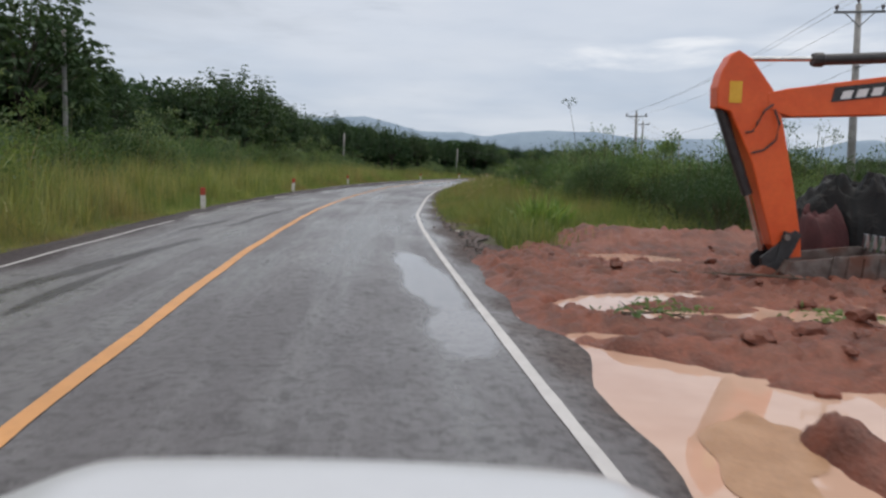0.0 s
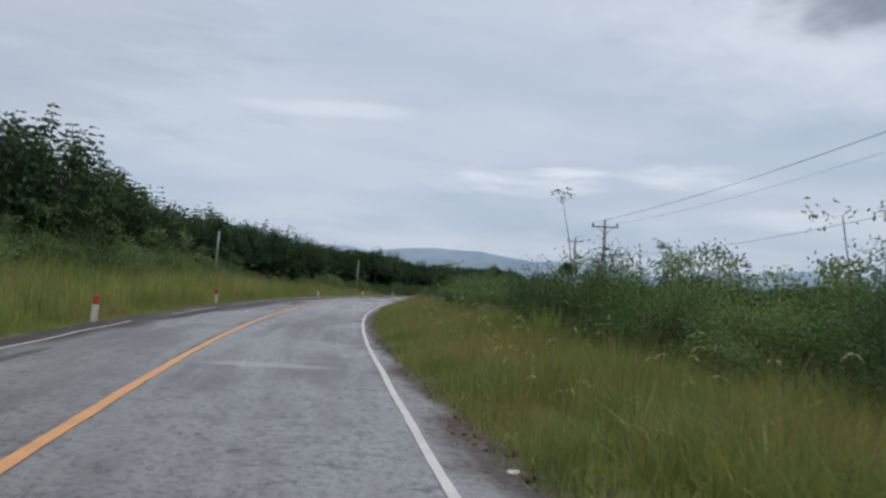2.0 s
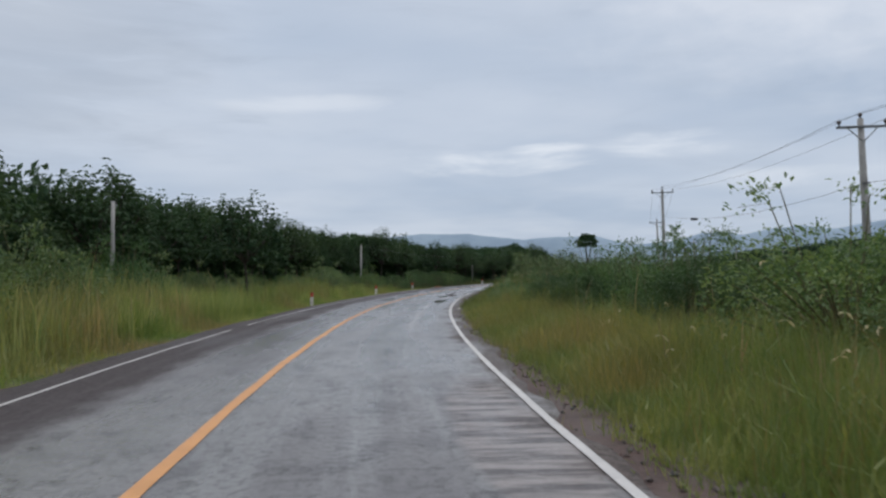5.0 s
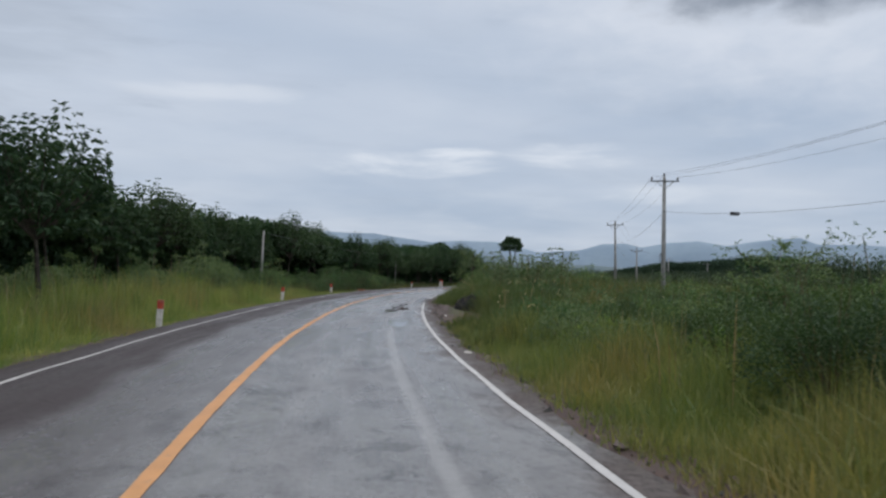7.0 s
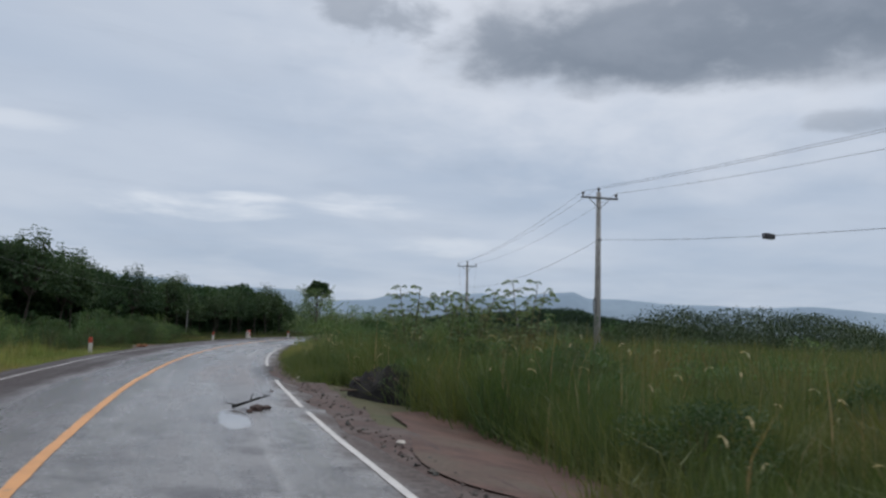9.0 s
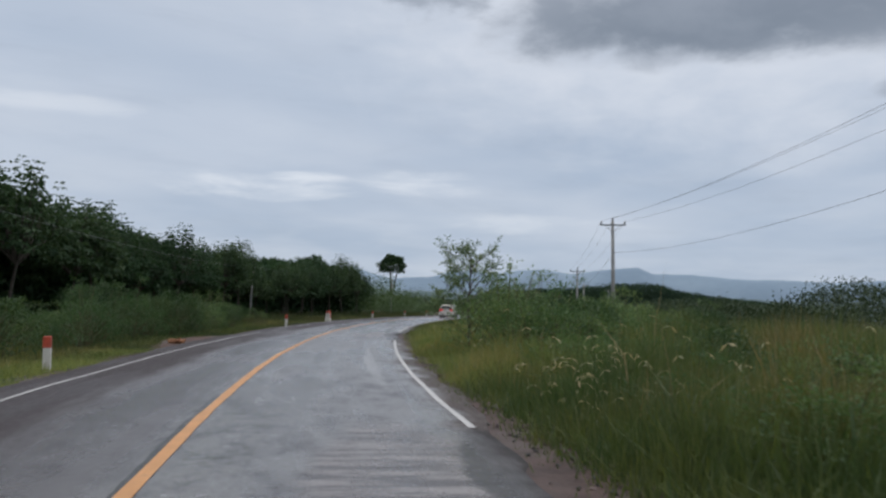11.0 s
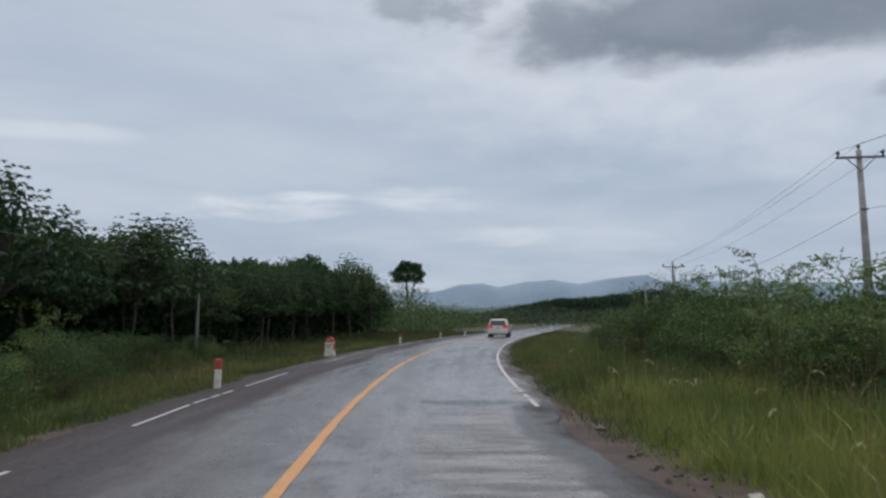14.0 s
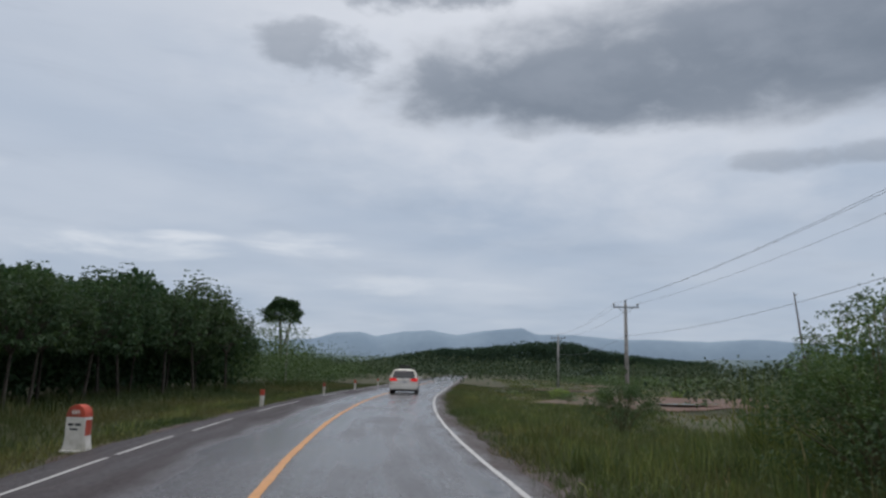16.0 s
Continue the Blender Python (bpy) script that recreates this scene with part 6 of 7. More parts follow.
def kilometre_stone():
    p = road(168.9, -4.2)
    root = thing("kilometre_stone", "white kilometre stone with a rounded red head", "kilometre stone", at=pose(p.x, p.y, -0.10, 0, 0, heading(168.9) - 12))
    # front faces -y
    bm = bmesh.new()
    prism(bm, [(-0.2, 0.0), (0.2, 0.0), (0.2, 0.70), (-0.2, 0.70)], 0.26, "y", 0, 0.015)
    part("body", bm, M["post_white"], root)
    bm = bmesh.new()
    w = 0.2
    prism(bm, [(-w, 0.70), (w, 0.70)] + [(w * math.cos(k * math.pi / 12), 0.72 + 0.22 * math.sin(k * math.pi / 12)) for k in range(0, 13)], 0.265, "y", 0, 0.012)
    part("head", bm, M["post_red"], root, "rounded red painted head")
    bm = bmesh.new()
    for s in (-1, 1):
        prism(bm, [(s * 0.2, -0.05), (s * 0.2, 0.34), (s * 0.28, -0.05)], 0.22, "y", 0, 0.012)
    box(bm, 0, 0, 0.0, 0.54, 0.36, 0.14, 0.02)
    part("footing", bm, M["post_white"], root, "splayed whitewashed concrete footing")
    bm = bmesh.new()
    box(bm, 0.203, 0.0, 0.50, 0.008, 0.21, 0.30)
    part("side_panel", bm, M["post_red"], root, "red painted side panel")
    bm = bmesh.new()
    for k in range(3):
        box(bm, -0.06 + 0.06 * k, -0.137, 0.80, 0.035, 0.006, 0.075)
    part("number", bm, M["post_white"], root, "white numerals worn to bars")
    bm = bmesh.new()
    box(bm, -0.09, -0.134, 0.56, 0.11, 0.006, 0.05)
    box(bm, 0.06, -0.134, 0.56, 0.12, 0.006, 0.05)
    box(bm, -0.02, -0.134, 0.47, 0.16, 0.006, 0.035)
    part("lettering", bm, M["ink"], root, "faint dark lettering worn to bars")


UTILITY = ((17.6, 33.0, 9.0, 2.2), (19.4, 77.5, 7.6, 1.5), (30.65, 119.05, 9.4, 0.5), (48.2, 157.3, 9.0, 1.5), (73.8, 195.2, 7.4, 0.5), (107.0, 236.0, 7.2, 0.0), (147, 276, 7.5, 0))
ARM = 0.95


def utility_pole(x, y, h, lean, turn, label):
    root = thing("utility_pole", label, "utility pole", "power line poles", pose(x, y, -0.45, 0, -lean, turn))
    h += 0.45
    bm = bmesh.new()
    tube(bm, [(0, 0, -0.2), (0, 0, h * 0.5), (0, 0, h)], [0.19, 0.155, 0.115], 10)
    part("shaft", bm, M["concrete"], root, smooth_shade=True)
    bm = bmesh.new()
    box(bm, 0, -0.13, h - 0.35, 2 * ARM + 0.2, 0.09, 0.10, 0.01)
    part("crossarm", bm, M["steel"], root)
    for s in (-1, 1):
        bm = bmesh.new()
        tube(bm, [(0, -0.13, h - 0.95), (s * 0.62, -0.13, h - 0.38)], 0.022, 6)
        part("brace", bm, M["steel"], root)
    for px, pz in ((-ARM, h - 0.30), (ARM, h - 0.30), (0, h)):
        bm = bmesh.new()
        tube(bm, [(px, -0.13 if px else 0, pz), (px, -0.13 if px else 0, pz + 0.08), (px, -0.13 if px else 0, pz + 0.12), (px, -0.13 if px else 0, pz + 0.19), (px, -0.13 if px else 0, pz + 0.24)],
             [0.03, 0.04, 0.085, 0.085, 0.04], 8)
        part("insulator", bm, M["porcelain"], root)
    bm = bmesh.new()
    box(bm, 0, -0.15, h - 2.6, 0.30, 0.08, 0.07, 0.01)
    part("cable_bracket", bm, M["steel"], root)
    return root, h


def build_lines():
    feet = []
    for i, (x, y, h, lean) in enumerate(UTILITY):
        j = min(i + 1, len(UTILITY) - 1)
        k = max(i - 1, 0)
        d = math.degrees(math.atan2(UTILITY[j][1] - UTILITY[k][1], UTILITY[j][0] - UTILITY[k][0])) - 90
        root, hh = utility_pole(x, y, h, lean, d, "tall grey concrete power pole with a crossarm")
        feet.append((root, hh))
        if i in (2, 3):
            bm = bmesh.new()
            tube(bm, [(-0.20 + 0.09 * math.cos(t_ * 0.45), -0.12, hh - 6.1 + 0.42 * math.sin(t_ * 0.45)) for t_ in range(15)], 0.03, 6)
            part("cable_coil", bm, M["wire"], root, "dark coil of spare cable")
    bpy.context.view_layer.update()
    for off, dz_, sag, r_ in ((-ARM, -0.05, 0.55, 0.008), (0.0, 0.25, 0.5, 0.008), (ARM, -0.05, 0.6, 0.008), (0.0, -2.6, 0.75, 0.010)):
        bm = bmesh.new()
        pts = []
        anchors = [Vector((9.0, -12.0, 8.9 + dz_))] + [f.matrix_basis @ Vector((off, -0.13, hh + dz_)) for f, hh in feet]
        for p, q in zip(anchors, anchors[1:]):
            for k in range(10):
                u = k / 10
                pts.append(p.lerp(q, u) - Vector((0, 0, 4 * sag * u * (1 - u))))
        pts.append(anchors[-1])
        tube(bm, pts, r_, 5)
        ob = part("overhead_wire", bm, M["wire"])
        tagged(ob, "thin dark overhead cable sagging between the poles", "cable", "power line cables")
    bm = bmesh.new()
    p = feet[2][0].matrix_basis @ Vector((0, -0.13, feet[2][1] - 2.6))
    q = feet[1][0].matrix_basis @ Vector((0, -0.13, feet[1][1] - 2.6))
    c = p.lerp(q, 0.3) - Vector((0, 0, 4 * 0.75 * 0.21))
    box(bm, c.x, c.y, c.z - 0.02, 0.5, 0.22, 0.20, 0.03)
    tagged(part("splice_box", bm, M["ink"]), "black splice box clamped on the lower cable", "splice box")

    # bare grey poles on the wood side, joined by one thin cable
    tops = []
    for x, y, h, lx, ly in ((-14.2, 29.0, 6.5, 0, 0), (-11.0, 84.6, 5.0, 1, 1), (2.3, 131.5, 4.9, 0, 1), (24.2, 179.2, 4.7, -1, 1), (61.5, 231.5, 6.4, 0, 0)):
        m = pose(x, y, float(ground_z(x, y)), lx, ly, 0)
        root = thing("bare_pole", "thin bare grey pole at the edge of the wood", "pole", "bare wood-side poles", m)
        bm = bmesh.new()
        tube(bm, [(0, 0, -0.4), (0, 0, h * 0.5), (0, 0, h + 0.2)], [0.11, 0.095, 0.075], 9)
        part("shaft", bm, M["concrete"], root, smooth_shade=True)
        bm = bmesh.new()
        tube(bm, [(-0.12, 0, h + 0.02), (0.12, 0, h + 0.02)], 0.018, 6)
        part("pin", bm, M["steel"], root)
        tops.append(m @ Vector((0.1, 0, h + 0.05)))
    pts = []
    tops = tops[2:]
    for p, q in zip(tops, tops[1:]):
        for k in range(12):
            u = k / 12
            pts.append(p.lerp(q, u) - Vector((0, 0, 4 * 0.5 * u * (1 - u))))
    bm = bmesh.new()
    tube(bm, pts + [tops[-1]], 0.007, 5)
    tagged(part("overhead_wire", bm, M["wire"]), "thin dark cable strung along the wood-side poles", "cable", "wood-side cable")


build_posts()
kilometre_stone()
build_lines()

# ---------------------------------------------------------------- vehicles and loose things


def loft(bm, sections):
    """Closed skin through equal rings of points."""
    rings = [[bm.verts.new(p) for p in s] for s in sections]
    n = len(rings[0])
    for a_, b_ in zip(rings, rings[1:]):
        for k in range(n):
            bm.faces.new((a_[k], a_[(k + 1) % n], b_[(k + 1) % n], b_[k]))
    bm.faces.new(rings[0][::-1])
    bm.faces.new(rings[-1])
    return bm


def wheel(parent, x, y, r, side, w=0.22):
    bm = bmesh.new()
    tube(bm, [(x - w / 2, y, r), (x - w / 2 + 0.03, y, r), (x + w / 2 - 0.03, y, r), (x + w / 2, y, r)], [r - 0.03, r, r, r - 0.03], 24)
    ob = part("wheel", bm, M["tyre"], parent)
    bm = bmesh.new()
    xo = x + side * (w / 2 + 0.004)
    tube(bm, [(xo - side * 0.02, y, r), (xo, y, r)], [r * 0.66, r * 0.62], 20)
    for k in range(5):
        a_ = k * 1.2566
        tube(bm, [(xo + side * 0.008, y, r), (xo + side * 0.008, y + math.cos(a_) * r * 0.55, r + math.sin(a_) * r * 0.55)], [0.03, 0.022], 5)
    part("rim", bm, M["alloy"], ob)
    return ob


def van():
    """A white seven-seat van, built along +y from its tailgate."""
    p = road(200.0, 1.25)
    root = thing("minivan", "dusty white minivan with tinted glass and lit brake lights", "car", at=pose(p.x, p.y, 0.0, 0, 0, heading(200.0) + 2))
    ring = ((0.0, 0.30), (0.62, 0.30), (0.88, 0.34), (0.955, 0.46), (0.98, 0.72), (0.965, 0.95), (0.93, 1.06), (0.84, 1.40), (0.755, 1.60), (0.62, 1.69), (0.3, 1.725), (0.0, 1.73))

    def section(y, k, squeeze=1.0, low=0.0):
        half = []
        for x, z in ring:
            if z > 1.06:
                z = 1.06 + (z - 1.06) * k
                x = x + (0.90 - x) * (1 - k) * 0.35
            half.append((x * squeeze, y, max(z, 0.30 + low)))
        return half + [(-x, yy, z) for x, yy, z in half[-2:0:-1]]

    bm = bmesh.new()
    loft(bm, [section(0.02, 0.03, 0.93, 0.06), section(0.06, 0.06, 0.965), section(0.14, 0.22, 0.985), section(0.30, 0.62), section(0.46, 0.95), section(0.62, 1.0), section(2.2, 1.02),
              section(3.35, 0.97), section(3.75, 0.75), section(4.25, 0.22), section(4.42, 0.08, 0.99), section(4.8, -0.14, 0.96), section(5.02, -0.38, 0.88), section(5.08, -0.5, 0.8, 0.1)])
    part("body", bm, M["car_white"], root, smooth_shade=True)
    bm = bmesh.new()
    prism(bm, [(-0.92, 0.33), (0.92, 0.33), (0.97, 0.48), (0.95, 0.62), (-0.95, 0.62), (-0.97, 0.48)], 0.16, "y", -0.03, 0.03)
    part("rear_bumper", bm, M["car_white"], root, "dusty white bumper smeared with mud")
    bm = bmesh.new()
    prism(bm, [(-0.80, 0.20), (0.80, 0.20), (0.84, 0.33), (-0.84, 0.33)], 0.2, "y", 0.12, 0.02)
    part("underbody", bm, M["plastic"], root)

    def slope(x, z):
        return 0.02 + (z - 1.06) / 0.60 * 0.40 - 0.03

    bm = bmesh.new()
    v = []
    for z, w in ((1.09, 0.80), (1.60, 0.66)):
        v.append([bm.verts.new((s * w, slope(0, z) + d, z)) for s, d in ((-1, 0), (1, 0), (1, 0.05), (-1, 0.05))])
    for k in range(4):
        bm.faces.new((v[0][k], v[0][(k + 1) % 4], v[1][(k + 1) % 4], v[1][k]))
    bm.faces.new(v[0][::-1])
    bm.faces.new(v[1])
    part("rear_window", bm, M["glass_dark"], root, "dark tinted rear window")
    bm = bmesh.new()
    tube(bm, [(0.02, slope(0, 1.12) - 0.03, 1.12), (0.42, slope(0, 1.13) - 0.035, 1.13)], 0.012, 6)
    part("wiper", bm, M["plastic"], root)
    bm = bmesh.new()
    box(bm, 0, slope(0, 1.645) + 0.0, 1.645, 0.28, 0.03, 0.03, 0.006)
    part("high_brake_light", bm, M["plastic"], root)
    for s in (-1, 1):
        bm = bmesh.new()
        prism(bm, [(s * 0.955, 0.88), (s * 0.955, 1.10), (s * 0.80, 1.10), (s * 0.50, 1.07), (s * 0.46, 0.90)], 0.13, "y", 0.04, 0.015)
        part("tail_light", bm, M["lamp_red"], root, "red tail light, lit")
        for y0, y1, z0 in ((0.72, 1.72, 1.10), (1.80, 2.78, 1.10), (2.86, 3.62, 1.10)):
            bm = bmesh.new()
            top = 1.54 if y1 < 3 else 1.50
            a_ = [(s * 0.925, y0, z0), (s * 0.925, y1, z0), (s * 0.795, y1 - (0.38 if y1 > 3 else 0.02), top), (s * 0.79, y0 + (0.12 if y0 < 1 else 0.02), top)]
            b_ = [(x - s * 0.05, y, z) for x, y, z in a_]
            va, vb = [bm.verts.new(q) for q in a_], [bm.verts.new(q) for q in b_]
            bm.faces.new(va)
            bm.faces.new(vb[::-1])
            for k in range(4):
                bm.faces.new((va[k], vb[k], vb[(k + 1) % 4], va[(k + 1) % 4]))
            part("side_window", bm, M["glass_dark"], root, "tinted side window")
        bm = bmesh.new()
        box(bm, s * 1.06, 3.55, 1.12, 0.20, 0.10, 0.15, 0.03)
        tube(bm, [(s * 0.90, 3.56, 1.08), (s * 1.0, 3.56, 1.10)], 0.03, 6)
        part("wing_mirror", bm, M["car_white"], root)
        bm = bmesh.new()
        tube(bm, [(s * 0.66, 0.62, 1.70), (s * 0.66, 0.72, 1.775), (s * 0.66, 2.9, 1.785), (s * 0.66, 3.0, 1.71)], 0.022, 7)
        part("roof_rail", bm, M["plastic"], root)
        bm = bmesh.new()
        box(bm, s * 0.982, 2.2, 0.60, 0.02, 2.2, 0.05, 0.008)
        part("side_strip", bm, M["car_white"], root)
        for yy in (1.02, 4.06):
            wheel(root, s * 0.845, yy, 0.335, s)
            bm = bmesh.new()
            tube(bm, [(s * 0.975 - s * 0.04, yy, 0.36), (s * 0.975 + s * 0.012, yy, 0.36)], 0.40, 20)
            part("wheel_arch", bm, M["plastic"], root)
    for yy in (1.0, 2.3):
        bm = bmesh.new()
        tube(bm, [(-0.66, yy, 1.79), (0.66, yy, 1.79)], 0.016, 6)
        part("roof_bar", bm, M["plastic"], root)
    bm = bmesh.new()
    prism(bm, [(-0.40, 1.80), (0.36, 1.80), (0.40, 1.86), (0.36, 1.98), (-0.34, 2.0), (-0.41, 1.9)], 0.75, "y", 1.9, 0.04)
    part("roof_bundle", bm, M["tyre"], root, "dark bundle tied on the roof")
    bm = bmesh.new()
    box(bm, 0, -0.005, 0.93, 0.92, 0.05, 0.035, 0.01)
    part("hatch_trim", bm, M["chrome"], root)
    bm = bmesh.new()
    tube(bm, [(0.075 * math.cos(k * 0.5236), -0.015, 1.01 + 0.05 * math.sin(k * 0.5236)) for k in range(13)], 0.012, 5, cap=False)
    part("badge", bm, M["chrome"], root, "plain oval badge")
    bm = bmesh.new()
    box(bm, 0, -0.01, 0.825, 0.46, 0.03, 0.135, 0.006)
    plate = part("number_plate", bm, M["decal_white"], root, "white number plate")
    for k in range(7):
        bm = bmesh.new()
        box(bm, -0.08 + 0.043 * k, -0.028, 0.825, 0.026, 0.004, 0.07)
        part("bar", bm, M["ink"], plate)
    for s in (-0.72, 0.68):
        bm = bmesh.new()
        box(bm, s, -0.01, 0.70, 0.20, 0.02, 0.025, 0.004)
        part("model_badge", bm, M["chrome"], root)


def own_bonnet():
    """The front of the car that carries the camera, left where the drive begins."""
    cx_ = -0.16
    root = thing("car_front", "white bonnet and front wings of a car standing in its lane", "car", at=pose(cx_, 0, 0))
    ny, nx = 20, 33
    us = np.linspace(-1, 1, nx)
    rows = []
    for j, t_ in enumerate(np.linspace(0, 1, ny)):
        for u in us:
            front = 1.56 - 0.10 * abs(u) ** 2.2 - 0.10 * max(0, abs(u) - 0.75) * 4 * 0.5
            y = 0.30 + (front - 0.30) * t_
            plateau = 1.0 if abs(u) < 0.58 else 0.5 + 0.5 * math.cos(min(1, (abs(u) - 0.58) / 0.30) * math.pi)
            z = 1.035 + 0.055 * plateau - 0.10 * max(0, abs(u) - 0.6) ** 1.5 - 0.02 * t_ - 0.16 * max(0, t_ - 0.88) ** 1.5 * 20 * 0.25
            rows.append((u * 0.82, y, z))
    me = mesh_np("bonnet", np.array(rows), grid_tris(ny, nx)[:, ::-1], M["own_white"], True)
    part_me("bonnet", me, root)
    bm = bmesh.new()
    prism(bm, [(-0.84, 0.34), (0.84, 0.34), (0.90, 0.55), (0.86, 0.86), (-0.86, 0.86), (-0.90, 0.55)], 0.30, "y", 1.52, 0.05)
    part("front_bumper", bm, M["own_white"], root)
    bm = bmesh.new()
    box(bm, 0, 1.60, 0.72, 0.95, 0.16, 0.18, 0.03)
    part("grille", bm, M["plastic"], root)
    for s in (-1, 1):
        bm = bmesh.new()
        prism(bm, [(0.26, 0.40), (0.38, 0.72), (0.62, 0.86), (0.92, 0.86), (1.18, 0.72), (1.30, 0.45), (1.44, 0.45), (1.44, 0.93), (0.26, 1.0)], 0.10, "x", s * 0.83, 0.02)
        part("wing", bm, M["own_white"], root)
        bm = bmesh.new()
        box(bm, s * 0.66, 1.60, 0.76, 0.32, 0.12, 0.15, 0.03)
        part("headlight", bm, M["chrome"], root)
        wheel(root, s * 0.74, 0.78, 0.35, s)
    bm = bmesh.new()
    box(bm, 0, 0.85, 0.62, 1.36, 1.1, 0.5, 0.04)
    part("engine_bay", bm, M["plastic"], root)


def excavator():
    root = thing("excavator", "orange tracked excavator with its bucket resting on mud", "excavator", at=pose(0, 12.5, 0))
    # stick: a plated box beam, lying in the plane y = 0 of the machine
    bm = bmesh.new()
    prism(bm, [(4.62, 3.64), (4.50, 3.56), (4.36, 3.28), (4.31, 3.06), (4.33, 2.74), (4.55, 2.67), (4.95, 1.87), (5.37, 0.55), (5.56, 0.34), (5.86, 0.38), (5.83, 0.66), (5.65, 1.51), (5.42, 2.43), (5.34, 2.69), (5.21, 3.03), (4.83, 3.51)], 0.36, "y", 0, 0.02)
    stick = part("stick", bm, M["machine"], root)
    bm = bmesh.new()
    box(bm, 4.60, -0.19, 2.98, 0.20, 0.008, 0.34, 0, None)
    part("warning_sticker", bm, M["decal_yellow"], stick, "yellow warning sticker")
    bm = bmesh.new()
    tube(bm, [(5.19, -0.24, 2.80), (5.05, -0.27, 2.70), (4.96, -0.25, 2.50), (4.90, -0.23, 2.37), (4.80, -0.20, 2.35)], 0.018, 6)
    part("hose", bm, M["plastic"], stick)
    bm = bmesh.new()
    tube(bm, [(5.22, -0.24, 2.72), (5.30, -0.27, 2.50), (5.27, -0.25, 2.24), (5.10, -0.22, 2.08), (4.92, -0.2, 2.03)], 0.018, 6)
    part("hose", bm, M["plastic"], stick)
    # boom: from the stick's pin back over the house
    bm = bmesh.new()
    prism(bm, [(5.10, 2.98), (5.42, 3.06), (7.1, 3.32), (8.6, 3.62), (9.6, 3.52), (11.4, 1.75), (11.6, 1.35), (11.2, 1.3), (9.5, 2.75), (8.5, 2.85), (7.1, 2.70), (5.50, 2.62), (5.14, 2.72)], 0.42, "y", 0.02, 0.02)
    boom = part("boom", bm, M["machine"], root)
    bm = bmesh.new()
    prism(bm, [(6.12, 2.87), (6.16, 3.10), (7.30, 3.26), (8.4, 3.42), (8.4, 3.14), (7.24, 3.02)], 0.01, "y", -0.199, 0)
    part("name_panel", bm, M["plastic"], boom, "black name panel with white bars")
    for k in range(6):
        bm = bmesh.new()
        x0 = 6.26 + 0.24 * k
        z0 = 2.915 + 0.034 * k
        prism(bm, [(x0, z0), (x0 + 0.16, z0 + 0.02), (x0 + 0.20, z0 + 0.15), (x0 + 0.04, z0 + 0.13)], 0.006, "y", -0.207, 0)
        part("letter_bar", bm, M["decal_white"], boom, "white bar")
    bm = bmesh.new()
    tube(bm, [(4.72, 0, 3.52), (5.95, 0, 3.56)], 0.04, 10)
    part("piston_rod", bm, M["chrome"], root)
    bm = bmesh.new()
    tube(bm, [(5.86, 0, 3.545), (5.90, 0, 3.545), (6.02, 0, 3.55), (6.04, 0, 3.55), (8.3, 0, 3.70)], [0.10, 0.115, 0.115, 0.09, 0.09], 12)
    part("stick_cylinder", bm, M["plastic"], root)
    bm = bmesh.new()
    tube(bm, [(4.42, 0, 2.90), (4.44, 0, 2.72), (4.98, 0, 1.36)], [0.08, 0.085, 0.085], 10)
    part("bucket_cylinder", bm, M["plastic"], root)
    bm = bmesh.new()
    tube(bm, [(4.98, 0, 1.36), (5.28, 0, 0.46)], 0.045, 10)
    part("piston_rod", bm, M["chrome"], root)
    bm = bmesh.new()
    for s in (-0.2, 0.2):
        prism(bm, [(5.18, 0.36), (5.30, 0.46), (5.72, 0.82), (5.82, 0.74), (5.62, 0.30), (5.40, 0.02), (5.22, 0.10)], 0.06, "y", s, 0.01)
    part("bucket_link", bm, M["plastic"], root, "black greasy bucket linkage")
    for s in (-0.24, 0.24):
        bm = bmesh.new()
        prism(bm, [(5.52, 0.80), (5.62, 0.78), (5.60, 0.55), (5.50, 0.10), (5.36, -0.02), (5.24, 0.04), (5.22, 0.20), (5.40, 0.30)], 0.05, "y", s, 0.01)
        part("rocker", bm, M["plastic"], root, "black steel rocker arm")
    bm = bmesh.new()
    tube(bm, [(5.30, -0.30, 0.10), (5.30, 0.30, 0.10)], 0.06, 10)
    tube(bm, [(5.56, -0.30, 0.70), (5.56, 0.30, 0.70)], 0.05, 10)
    part("pin", bm, M["worn_steel"], root)
    # bucket, opening towards the machine
    bm = bmesh.new()
    outline = [(5.55, 0.34), (5.45, 0.16), (5.50, -0.02), (5.75, -0.14), (6.15, -0.17), (6.62, -0.13), (7.0, 0.02), (7.28, 0.30), (7.30, 0.52)]
    inner = [(x * 0.97 + 0.19, z * 0.9 + 0.045) for x, z in outline[::-1]]
    prism(bm, outline + inner, 1.05, "y", 0.05, 0.008)
    for s in (-0.50, 0.60):
        prism(bm, outline + [(7.0, 0.50), (6.3, 0.42)], 0.04, "y", s, 0.0)
    bucket = part("bucket", bm, M["worn_steel"], root, "muddy worn steel bucket")
    for k in range(4):
        bm = bmesh.new()
        prism(bm, [(6.12 + 0.26 * k, -0.20), (6.24 + 0.26 * k, -0.20), (6.28 + 0.25 * k, 0.44), (6.20 + 0.25 * k, 0.44)], 0.03, "y", -0.535, 0.008)
        part("wear_strip", bm, M["worn_steel"], bucket, "pale scraped wear strip")
    for k in range(5):
        bm = bmesh.new()
        prism(bm, [(7.22, 0.46), (7.34, 0.46), (7.30, 0.74), (7.26, 0.74)], 0.10, "y", -0.42 + 0.235 * k, 0.01)
        part("tooth", bm, M["chrome"], bucket, "polished steel tooth")
